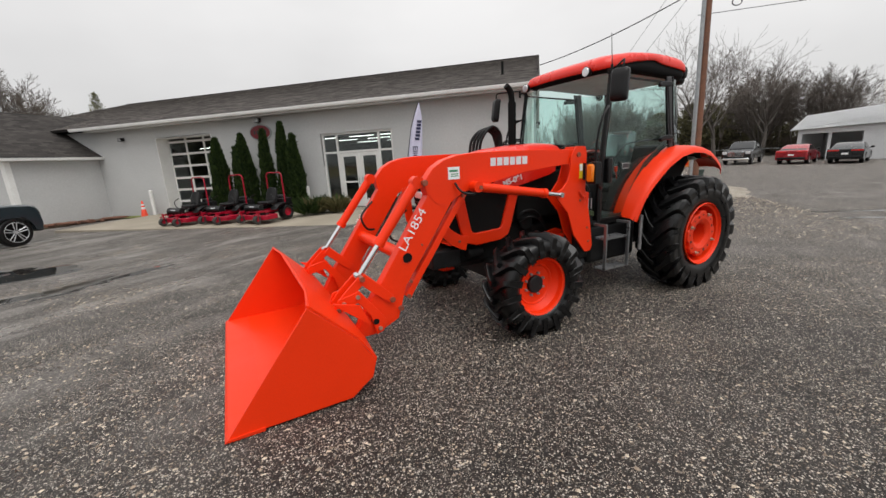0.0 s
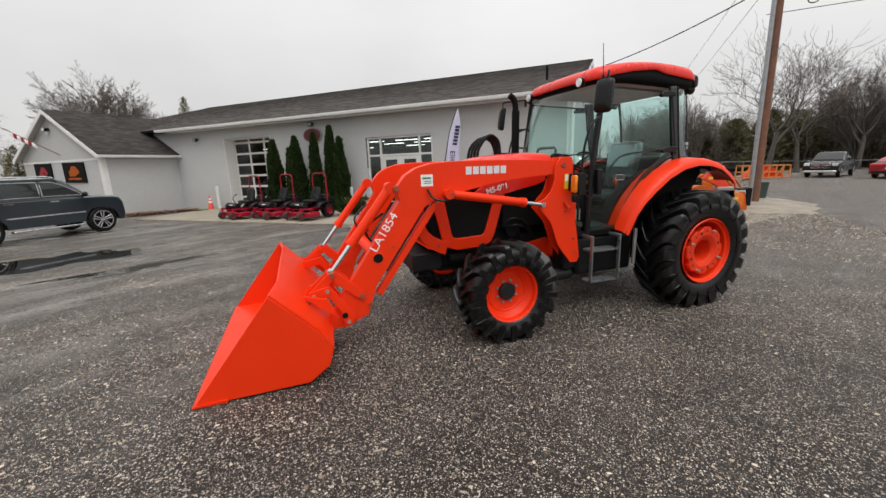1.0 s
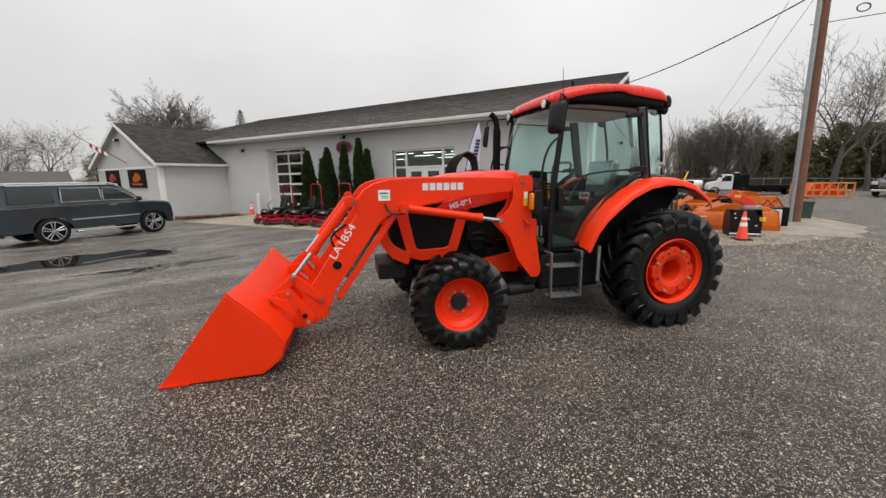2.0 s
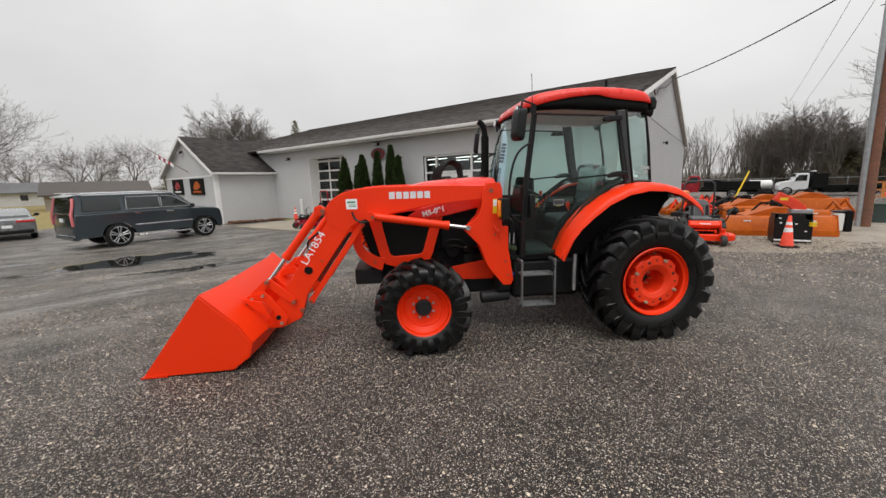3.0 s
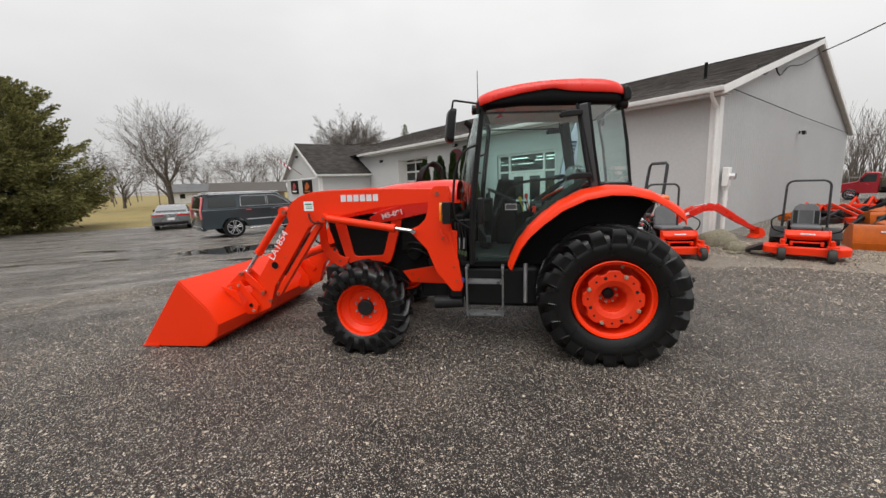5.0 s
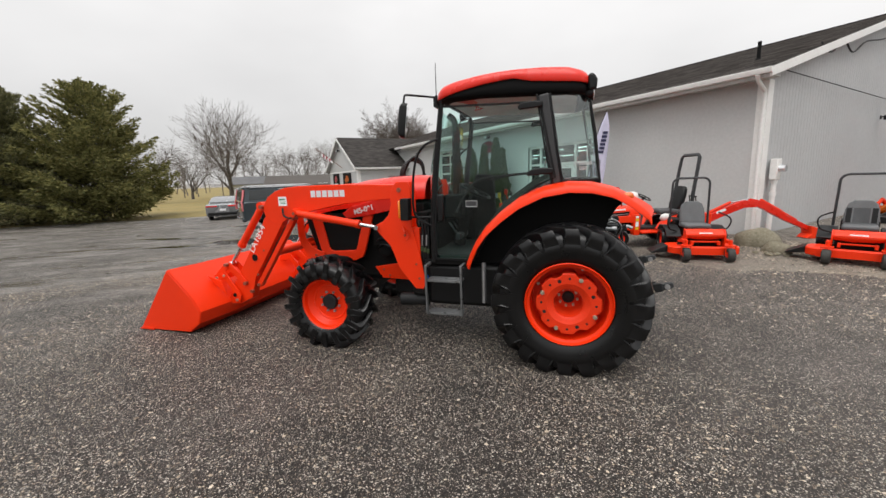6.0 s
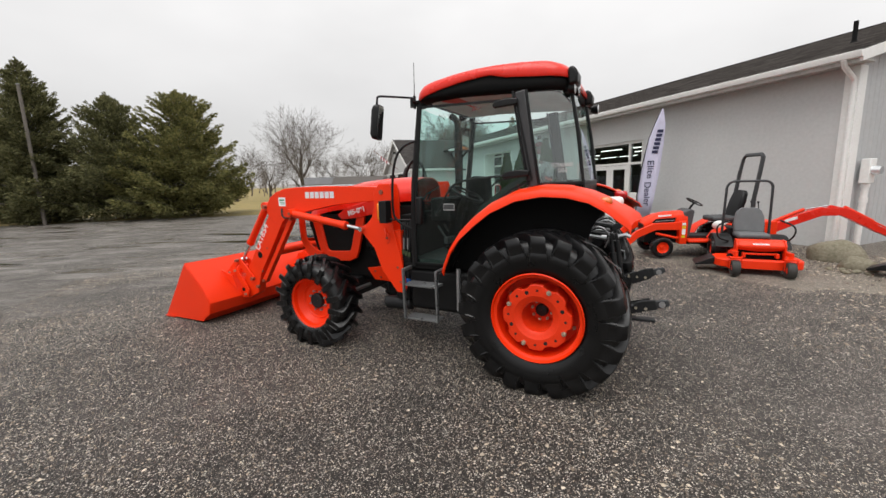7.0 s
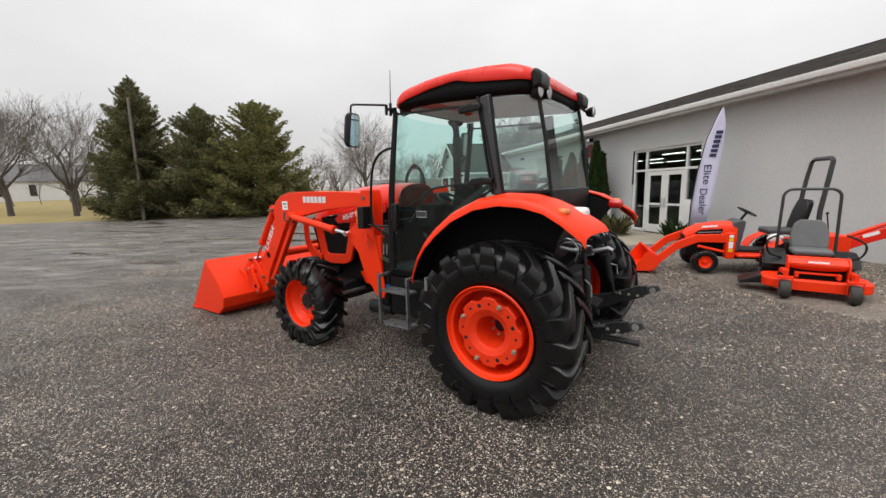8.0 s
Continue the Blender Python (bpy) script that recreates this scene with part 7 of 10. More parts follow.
flatbed(pose(11.35, 61.0, -0.9, 0, 0, 184), "white flatbed truck with a black headboard in the yard", WHITECAR, MATTE)
flatbed(pose(1.7, 55.5, -0.9, 0, 0, 180), "red truck with a black dump body in the yard", REDCAR, MATTE, dump=True)

# ---- trees ----
BARK = mat("grey_bark", (0.115, 0.100, 0.088), 0.9, scale=2, fine=25, alt=(0.06, 0.053, 0.046), bump=0.5, dist=0.02)
TWIG = mat("bare_twigs", (0.125, 0.105, 0.092), 0.9, var=0.25, scale=0.5, fine=3)
# paler than TWIG: the haze of distance is put into the colour
WOODTWIG = mat("hazed_far_twigs", (0.19, 0.16, 0.135), 0.9, scale=0.12, fine=1.5, alt=(0.10, 0.088, 0.078))


def seg_mesh(name, segs, sides, material, parent, label="", kind=""):
    """Many tapered sticks as one mesh. segs: p0, p1, r0, r1."""
    S = np.array([[*a, *b, r0, r1] for a, b, r0, r1 in segs])
    p0, p1, r0, r1 = S[:, :3], S[:, 3:6], S[:, 6], S[:, 7]
    d = p1 - p0
    d /= np.linalg.norm(d, axis=1)[:, None] + 1e-9
    ref = np.where(np.abs(d[:, 2:3]) < 0.9, np.array([[0, 0, 1.0]]), np.array([[1.0, 0, 0]]))
    u = np.cross(d, ref)
    u /= np.linalg.norm(u, axis=1)[:, None]
    w = np.cross(d, u)
    V = []
    for p, r in ((p0, r0), (p1, r1)):
        for k in range(sides):
            a = 2 * math.pi * k / sides
            V.append(p + (u * math.cos(a) + w * math.sin(a)) * r[:, None])
    V = np.stack(V, 1).reshape(-1, 3)
    n = len(S)
    base = (np.arange(n) * 2 * sides)[:, None]
    F = []
    for k in range(sides):
        j = (k + 1) % sides
        F.append(base + np.array([[k, j, sides + j, sides + k]]))
    F = np.stack(F, 1).reshape(-1, 4)
    me = bpy.data.meshes.new(name)
    me.from_pydata(V.tolist(), [], F.tolist())
    me.polygons.foreach_set("use_smooth", [True] * len(me.polygons))
    me.materials.append(material)
    ob = new(name, me)
    ob.parent = parent
    return tagged(ob, label, kind=kind)


def grow(rnd, p, d, L, r, level, out, droop, spread, kids):
    """A limb of some bent pieces, with side limbs along it."""
    n = 4 if level < 2 else 3
    q, dirn = Vector(p), Vector(d).normalized()
    spots = []
    for i in range(n):
        dirn = (dirn + Vector((rnd.uniform(-1, 1), rnd.uniform(-1, 1), rnd.uniform(-0.6, 0.8))) * (0.14 + 0.03 * level) + Vector((0, 0, 0.05 - droop * level))).normalized()
        e = q + dirn * (L / n)
        ra, rb = r * (1 - 0.55 * i / n), r * (1 - 0.55 * (i + 1) / n)
        out.append((level, q.copy(), e.copy(), ra, rb))
        spots.append((e.copy(), dirn.copy(), rb))
        q = e
    if level >= len(kids):
        return
    for k in range(kids[level]):
        e, dd, rb = spots[min(n - 1, int(rnd.uniform(0.25, 1.0) * n))] if k else spots[-1]
        side = Vector((rnd.gauss(0, 1), rnd.gauss(0, 1), rnd.gauss(0, 0.5)))
        side = (side - dd * side.dot(dd)).normalized()
        nd = (dd + side * rnd.uniform(0.6, 1.1) * spread).normalized()
        grow(rnd, e, nd, L * rnd.uniform(0.58, 0.82), rb * rnd.uniform(0.55, 0.8), level + 1, out, droop, spread, kids)


def bare_tree(m, h, seed, label, spread=0.9, droop=0.0, kids=(6, 5, 4, 3, 2), group="", trunk=0.28):
    rnd = random.Random(seed)
    out = []
    grow(rnd, (0, 0, -0.2), (0, 0, 1), 1.0, 0.03, 0, out, droop, spread, kids)
    top = max(o[2].z for o in out)
    k = h / top
    ob = thing("bare_tree", m, label, "tree", group)
    rr = trunk / 0.03
    thick = [(a * k, b * k, max(0.016, r0 * rr), max(0.014, r1 * rr)) for l, a, b, r0, r1 in out if l <= 1]
    thin = (0, 0, 0.027, 0.019, 0.014, 0.012)
    fine = [(a * k, b * k, max(thin[min(5, l)], r0 * rr), max(thin[min(5, l)] * 0.7, r1 * rr)) for l, a, b, r0, r1 in out if l > 1]
    seg_mesh("trunk", thick, 7, BARK, ob, "grey bark trunk and limbs")
    seg_mesh("crown", fine, 3, TWIG, ob, "leafless twigs")
    return ob


def vase_tree(m, h, seed, label, group="", limbs=30, wide=41, fork=0.12, drop=0.15):
    """Many limbs rise from low on the trunk in a fan and carry upswept twigs."""
    rnd = random.Random(seed)
    ob = thing("bare_tree", m, label, "tree", group)
    thick, fine = [((0, 0, -0.3), (0, 0, h * (fork + 0.03)), 0.26, 0.20)], []

    def bough(p, d, L, r, level):
        n = (6, 4, 3, 2)[level]
        q = Vector(p)
        out = thick if level == 0 else fine
        for i in range(n):
            d = (d + Vector((rnd.gauss(0, 1), rnd.gauss(0, 1), rnd.gauss(0, 0.6))) * 0.045 * (1 + level) + Vector((0, 0, 0.035 if level == 0 else 0.0))).normalized()
            e = q + d * (L / n)
            r0, r1 = r * (1 - 0.75 * i / n), r * (1 - 0.75 * (i + 1) / n)
            out.append((q.copy(), e.copy(), max(0.011, r0), max(0.009, r1)))
            q = e
            if level == 3 or (level == 0 and i < 1):
                continue
            for _ in range((1, 2, 2)[level] + (1 if rnd.random() < 0.6 else 0)):
                side = Vector((rnd.gauss(0, 1), rnd.gauss(0, 1), rnd.gauss(0, 0.5)))
                side = (side - d * side.dot(d)).normalized()
                bough(q, (d + side * rnd.uniform(0.30, 0.75)).normalized(), L * rnd.uniform(0.28, 0.50) * (1.15 - 0.45 * i / n), max(0.012, r1 * 0.5), level + 1)

    for k in range(limbs):
        az, tilt = 2.399 * k + rnd.uniform(-0.3, 0.3), radians(wide) * math.sqrt((k + 0.5) / limbs)
        d = Vector((math.sin(tilt) * math.cos(az), math.sin(tilt) * math.sin(az), math.cos(tilt)))
        bough((0, 0, h * (fork + rnd.uniform(-0.03, 0.03))), d, h * (0.92 - fork) * (1 - drop * (tilt / radians(wide)) ** 2) * rnd.uniform(0.9, 1.02), rnd.uniform(0.055, 0.085), 0)
    seg_mesh("trunk", thick, 6, BARK, ob, "grey bark trunk and limbs")
    seg_mesh("crown", fine, 3, TWIG, ob, "leafless twigs")
    return ob


big = bare_tree(pose(-60.5, 7.6, -0.47), 13.8, 11, "tall leafless round-crowned tree on the lawn", 0.92, -0.012, (7, 6, 4, 3, 3), group="bare trees", trunk=0.36)
fan = vase_tree(pose(-50.0, 30.4, -0.4), 10.6, 5, "leafless tree with a dense upswept crown behind the wing", "bare trees")
gnarl = bare_tree(pose(17.4, 50.5, 0), 14.5, 41, "old leafless tree with heavy twisted limbs behind the fence", 1.0, 0.0, (5, 5, 4, 3, 2), "bare trees", 0.33)
low = bare_tree(pose(-74, 19, -0.4), 9.6, 23, "low leafless tree with a broad crown", 1.0, 0.01, group="bare trees", trunk=0.3)


def again(ob, x, y, rz, k, label=""):
    c = copy_thing(ob, pose(x, y, ground_z(x, y), 0, 0, rz))
    c.scale = (k, k, k)
    if label:
        c["label"] = label
    return c


for src, x, y, rz, k in ((low, -72.6, 25.5, 130, 1.12), (low, -66, 2.5, 70, 0.85), (low, -84, 15, 250, 1.0), (big, -43, -29, 90, 0.9), (big, -38.5, -20.5, 200, 0.82), (low, -56, -1.5, 20, 0.86), (low, -55, 7.4, 300, 1.05), (low, -70, 20, 180, 0.9), (big, -62, -46, 40, 1.0), (big, -50, -36, 140, 0.95), (low, -48, -26, 20, 0.9)):
    again(src, x, y, rz, k)
for src, x, y, rz, k in ((gnarl, 21.5, 55.5, 200, 0.92), (gnarl, 27.5, 58, 80, 0.9), (fan, 29, 62, 30, 0.86), (fan, 34.5, 60, 130, 0.80), (big, 47, 50, 310, 1.05), (fan, 12.5, 77, 250, 0.95), (fan, 9.5, 86, 20, 0.85), (fan, 20, 80, 45, 0.78)):
    again(src, x, y, rz, k)

# far woods: thin stems and twigs
def woods(name, pts, seed, hmin, hmax, label, kids=(7, 3, 2)):
    rnd = random.Random(seed)
    segs = []
    for x, y in pts:
        out = []
        grow(rnd, (0, 0, 0), (rnd.gauss(0, 0.08), rnd.gauss(0, 0.08), 1), 1.0, 0.022, 0, out, -0.05, rnd.uniform(0.26, 0.52), kids)
        k = rnd.uniform(hmin, hmax) / max(o[2].z for o in out)
        o0 = Vector((x, y, ground_z(x, y) - 0.2))
        rr = rnd.uniform(0.09, 0.19) / 0.022
        segs += [(o0 + a * k, o0 + b * k, max(0.016, r0 * rr), max(0.010, r1 * rr)) for l, a, b, r0, r1 in out]
    ob = seg_mesh(name, segs, 3, WOODTWIG, None, label, "stuff")
    return tagged(ob, category="woods")


rw = random.Random(77)
woods("far_woods", [(rw.uniform(-6, 20), 92 + rw.uniform(-8, 18)) for _ in range(58)] + [(rw.uniform(20, 70), 98 + rw.uniform(-8, 14)) for _ in range(30)], 3, 8, 14.0, "band of leafless woodland beyond the yard")
woods("far_woods", [(rw.uniform(-4, 19), 77 + rw.uniform(-4, 7)) for _ in range(24)], 9, 6, 12.5, "nearer edge of the leafless woodland")
woods("far_woods", [(-95 + rw.uniform(-25, 25), rw.uniform(-60, 60)) for _ in range(70)], 4, 5, 8.5, "thin leafless woodland beyond the lawn")
woods("far_woods", [(rw.uniform(24, 44), 66 + rw.uniform(-4, 12)) for _ in range(9)], 6, 7, 10.5, "leafless woodland behind the barn")
# undergrowth at the foot of the woods
segs = []
for _ in range(10500):
    x, y = rw.uniform(-8, 66), 82 + rw.uniform(-8, 8)
    a = Vector((x, y, ground_z(x, y)))
    segs.append((a, a + Vector((rw.gauss(0, 0.6), rw.gauss(0, 0.6), rw.uniform(0.8, 3.6) * rw.uniform(0.5, 1.0))), 0.035, 0.012))
for _ in range(15000):
    x = rw.uniform(13, 62)
    y = (82 - 0.55 * min(x, 45)) + 5 + rw.uniform(-6, 7)
    a = Vector((x, y, ground_z(x, y)))
    segs.append((a, a + Vector((rw.gauss(0, 0.8), rw.gauss(0, 0.8), rw.uniform(0.6, 4.2) * rw.uniform(0.5, 1.0))), 0.045, 0.014))
BRUSH = mat("brown_brush", (0.125, 0.095, 0.070), 0.95, scale=0.3, fine=2, alt=(0.062, 0.055, 0.038))
tagged(seg_mesh("undergrowth", segs, 3, BRUSH, None, "brown leafless brush under the woods", "stuff"), category="brush")


def foliage_material(name, dark, pale):
    m = bpy.data.materials.new(name)
    m.use_nodes = True
    n, l = m.node_tree.nodes, m.node_tree.links
    b = n["Principled BSDF"]
    g = n.new("ShaderNodeNewGeometry")
    x = n.new("ShaderNodeMix")
    x.data_type = "RGBA"
    x.inputs[6].default_value, x.inputs[7].default_value = (*dark, 1), (*pale, 1)
    l.new(g.outputs["Random Per Island"], x.inputs["Factor"])
    l.new(x.outputs[2], b.inputs["Base Color"])
    b.inputs["Roughness"].default_value = 0.75
    b.inputs["Specular IOR Level"].default_value = 0.25
    tl = n.new("ShaderNodeBsdfTranslucent")          # thin needles let light through
    l.new(x.outputs[2], tl.inputs["Color"])
    mx = n.new("ShaderNodeMixShader")
    mx.inputs[0].default_value = 0.35
    l.new(b.outputs[0], mx.inputs[1])
    l.new(tl.outputs[0], mx.inputs[2])
    l.new(mx.outputs[0], n["Material Output"].inputs["Surface"])
    return m


SPRUCE = foliage_material("spruce_needles", (0.066, 0.072, 0.034), (0.240, 0.230, 0.105))
SPRUCE2 = foliage_material("yellowed_spruce_needles", (0.085, 0.092, 0.034), (0.29, 0.27, 0.10))
PINE = foliage_material("dull_pine_needles", (0.075, 0.075, 0.042), (0.20, 0.185, 0.10))
CEDAR = foliage_material("cedar_scales", (0.010, 0.026, 0.008), (0.050, 0.080, 0.018))
YUCCA = foliage_material("dry_grass_leaves", (0.05, 0.055, 0.018), (0.18, 0.15, 0.07))


def sprays(name, P, Dn, size, width, material, parent, label, seed, fold=0.35):
    """Flat kite-shaped sprays at P along Dn: each a fold of four small faces."""
    rs = np.random.RandomState(seed)
    n = len(P)
    Dn = Dn / (np.linalg.norm(Dn, axis=1)[:, None] + 1e-9)
    ref = rs.normal(size=(n, 3))
    U = np.cross(Dn, ref)
    U /= np.linalg.norm(U, axis=1)[:, None] + 1e-9
    N = np.cross(U, Dn)
    s, w = size[:, None], width[:, None]
    V = np.stack([P, P + Dn * s * 0.45 + U * w + N * w * fold, P + Dn * s, P + Dn * s * 0.45 - U * w + N * w * fold, P + Dn * s * 0.55 - N * w * 0.15], 1).reshape(-1, 3)
    b = (np.arange(n) * 5)[:, None]
    F = np.concatenate([b + np.array([[0, 1, 4]]), b + np.array([[1, 2, 4]]), b + np.array([[2, 3, 4]]), b + np.array([[3, 0, 4]])], 0)
    me = bpy.data.meshes.new(name)
    me.from_pydata(V.tolist(), [], F.tolist())
    me.materials.append(material)
    ob = new(name, me)
    ob.parent = parent
    return tagged(ob, label)


def spruce(m, h, rad, seed, material, label, n=11000, power=0.72, grain=1.0):
    """Whorls of boughs, drooping below and upswept above, each clad in hanging sprays that thin out to the tip."""
    ob = thing("spruce", m, label, "tree", "spruces")
    rs = np.random.RandomState(seed)
    segs = [((0, 0, -0.3), (0, 0, h * 0.985), 0.20, 0.012)]
    nb = int(h * 42)
    P, Dn, S = [], [], []
    tot = 0.0
    plan = []
    for i in range(nb):
        f = min(0.985, (i + rs.rand()) / nb)
        L = rad * (1 - f) ** power * min(1.0, (1 - f) / 0.22) ** 0.35 * (1.20 - 0.80 * rs.rand() ** 1.6) + 0.06
        plan.append((f, L))
        tot += L
    for f, L in plan:
        z = 0.15 + (h - 0.35) * f
        a = rs.rand() * 6.283
        rise = 0.10 + 0.95 * f ** 1.2 + rs.uniform(-0.10, 0.10)
        d = np.array([math.cos(a), math.sin(a), 0.0])
        side = np.array([-math.sin(a), math.cos(a), 0.0])
        k = max(7, int(n * L / tot))
        t = 0.12 + 0.88 * rs.rand(k) ** 0.62
        wid = (0.10 + 0.26 * (1 - t)) * (0.35 + 0.65 * L / rad) * 1.6
        off = rs.normal(size=k)
        hang = np.abs(rs.normal(size=k)) * (0.26 * (1 - f) + 0.02)
        curve = rise * t + 0.22 * t * t * (1 - f)
        p = np.array([0, 0, z]) + d * (L * t)[:, None] + side * (off * wid)[:, None]
        p[:, 2] += L * curve - hang
        dd = d * 0.9 + side * (off * 0.8)[:, None] + rs.normal(size=(k, 3)) * 0.42
        dd[:, 2] += rise * 0.9 - 0.15 + 0.45 * f
        P.append(p)
        Dn.append(dd)
        S.append(rs.uniform(0.13, 0.36, k) * (1.0 - 0.35 * f) * grain)
        e = np.array([0, 0, z + L * (rise + 0.22 * (1 - f))]) + d * L
        segs.append(((0, 0, z), tuple(e), 0.028 * (1 - f) + 0.010, 0.005))
    # leader
    k = 40
    t = rs.rand(k)
    P.append(np.stack([rs.normal(size=k) * 0.03, rs.normal(size=k) * 0.03, h * (0.93 + 0.065 * t)], 1))
    Dn.append(np.stack([rs.normal(size=k) * 0.45, rs.normal(size=k) * 0.45, np.ones(k)], 1))
    S.append(np.full(k, 0.22))
    seg_mesh("trunk", segs, 5, BARK, ob, "dark trunk and boughs")
    P, Dn, S = np.concatenate(P), np.concatenate(Dn), np.concatenate(S)
    sprays("crown", P, Dn, S, S * 0.19, material, ob, "green needled crown", seed)
    return ob


spruce(pose(-31.2, -11.2, -0.47), 11.3, 3.5, 1, SPRUCE, "tall dark green spruce at the edge of the lot", 66000, 0.78)
spruce(pose(-31.0, -6.5, -0.47), 9.2, 4.2, 2, SPRUCE, "dark green spruce between two others", 56000, 0.82)
spruce(pose(-30.0, -1.9, -0.47), 9.4, 4.4, 3, SPRUCE2, "yellowish green spruce at the edge of the lot", 62000, 0.70)
spruce(pose(-33.5, -13.8, -0.47), 7.0, 2.6, 4, SPRUCE, "smaller dark green spruce behind the tall one", 9000)
spruce(pose(-56, 24.5, -0.47), 5.2, 2.2, 6, SPRUCE, "small dark spruce beside the brown house", 3500)
for x_, y_, h_, sd in ((20.5, 75, 8.0, 61), (23.0, 69, 8.5, 62), (26.0, 70, 7.5, 66), (29.5, 69, 9.0, 63), (9.0, 88, 6.0, 64), (33, 68, 7.5, 65), (17.0, 80, 6.5, 67)):
    spruce(pose(x_, y_, ground_z(x_, y_)), h_, 3.0, sd, PINE, "dark olive evergreen in the woodland edge", 5200, 0.6, 2.3)
spruce(pose(-46, 37.0, -0.47), 11.0, 2.0, 7, SPRUCE, "slim spruce behind the shop roof", 2500)


def arborvitae(m, h, r, seed, label):
    ob = thing("arborvitae", m, label, "shrub", "columnar evergreens at the wall")
    rs = np.random.RandomState(seed)
    n = int(5200 * h / 3)
    f = rs.rand(n) ** 0.9
    a = rs.rand(n) * 6.283
    lob = 1 + 0.16 * np.sin(3 * a + 4 * f * 3) + 0.10 * np.sin(7 * a + seed)
    R = r * np.minimum(1, (0.65 + 2.2 * f)) * (1 - f ** 2.0) ** 0.8 * lob
    q = R * np.sqrt(rs.uniform(0.45, 1.05, n))
    P = np.stack([q * np.cos(a), q * np.sin(a), 0.05 + f * h * 0.97], 1)
    Dn = np.stack([np.cos(a) * 0.35, np.sin(a) * 0.35, np.full(n, 1.0)], 1) + rs.normal(size=(n, 3)) * 0.25
    S = rs.uniform(0.10, 0.22, n)
    seg_mesh("trunk", [((0, 0, -0.1), (0, 0, h * 0.8), 0.05, 0.01)], 6, BARK, ob)
    sprays("crown", P, Dn, S, S * 0.22, CEDAR, ob, "dark green upright foliage", seed)
    return ob


for i, (x, h, r) in enumerate(((-11.7, 3.1, 0.37), (-10.52, 3.2, 0.39), (-9.41, 3.3, 0.26), (-8.64, 3.55, 0.30), (-8.11, 3.05, 0.31), (-10.88, 2.7, 0.19))):
    arborvitae(pose(x, 15.65 + 0.1 * (i % 2), -0.19), h, r, 30 + i, "tall narrow evergreen shrub against the shop wall")


def tuft(m, n, h, seed, label):
    ob = thing("shrub", m, label, "shrub", "low plants by the entry")
    rs = np.random.RandomState(seed)
    a = rs.rand(n) * 6.283
    P = np.stack([np.cos(a) * rs.rand(n) * 0.25, np.sin(a) * rs.rand(n) * 0.25, np.full(n, 0.02) + rs.rand(n) * 0.25], 1)
    Dn = np.stack([np.cos(a) * 0.8, np.sin(a) * 0.8, rs.uniform(0.4, 1.4, n)], 1)
    S = rs.uniform(0.5, 1.0, n) * h
    sprays("leaves", P, Dn, S, S * 0.07, YUCCA if seed % 2 else CEDAR, ob, "arching narrow leaves", seed)
    return ob


for i, (x, y) in enumerate(((-7.05, 15.1), (-6.75, 14.7), (-6.35, 15.2), (-6.0, 14.9), (-6.9, 14.3))):
    tuft(pose(x, y, -0.10), 260, 0.62, 50 + i, "low spiky green-brown plant in a pot bed")
tuft(pose(-4.05, 15.6, -0.06), 200, 0.6, 60, "low spiky green-brown plant in a pot bed")


# ---- houses in the distance ----
def house(m, label, L, Dp, ez, rz, wallm, roofm, wins, door=True):
    ob = thing("house", m, label, "house")
    bm = B()
    box(bm, -L / 2, L / 2, -Dp / 2, Dp / 2, -0.3, ez)
    for x in (-L / 2, L / 2):
        prism(bm, [(-Dp / 2, ez), (Dp / 2, ez), (0, rz)], x - 0.05, x + 0.05, "x")
    part("wall", bm, wallm, ob)
    for s in (1, -1):
        bm = B()
        prism(bm, [(s * (Dp / 2 + 0.4), ez - 0.2), (0, rz + 0.02), (0, rz + 0.16), (s * (Dp / 2 + 0.4), ez - 0.05)], -L / 2 - 0.4, L / 2 + 0.4, "x")
        part("roof", bm, roofm, ob)
    for x, z, w, h in wins:
        bm = B()
        box(bm, x - w / 2 - 0.06, x + w / 2 + 0.06, -Dp / 2 - 0.05, -Dp / 2, z - 0.06, z + h + 0.06)
        win = part("window", bm, TRIM, ob)
        bm = B()
        box(bm, x - w / 2, x + w / 2, -Dp / 2 - 0.06, -Dp / 2 - 0.05, z, z + h)
        part("pane", bm, PANE, win)
    return ob


WHITESIDE = mat("white_siding", (0.66, 0.67, 0.68), 0.6, scale=0.8, fine=10, alt=(0.56, 0.57, 0.58))
TAN = mat("tan_siding", (0.34, 0.30, 0.25), 0.7, scale=0.8, fine=10)
BROWNROOF = mat("brown_shingles", (0.085, 0.075, 0.068), 0.85, scale=1, fine=20)
GREYROOF = mat("grey_roofing", (0.13, 0.13, 0.135), 0.8, scale=1, fine=20)
house(pose(-134, -88, -0.47, 0, 0, 124), "long white sided farmhouse beyond the lawn", 34, 12, 5.6, 10.5, WHITESIDE, GREYROOF, [(-12.0, 1.4, 1.5, 3.2), (-6.0, 1.4, 1.5, 3.2), (0.5, 1.4, 1.5, 3.2), (8.0, 1.4, 1.5, 3.2)])
house(pose(-57.0, 17.0, -0.47, 0, 0, 76), "low brown-roofed ranch house beyond the lot", 9.0, 7, 1.75, 2.95, TAN, BROWNROOF, [(-3, 0.8, 1.2, 1.0), (0, 0.8, 1.2, 1.0), (3, 0.8, 1.2, 1.0)])
house(pose(-80, 12.5, -0.47, 0, 0, 80), "small white outbuilding across the field", 7, 5, 2.0, 3.2, WHITESIDE, GREYROOF, [(-1.5, 0.8, 0.8, 0.8), (1.5, 0.8, 0.8, 0.8)])
barn = thing("barn", pose(31.5, 41.8, 0, 0, 0, -40), "long white pole barn with an open bay", "barn")
bm = B()
box(bm, -7.5, -7.2, -3, 5, 0, 2.5)
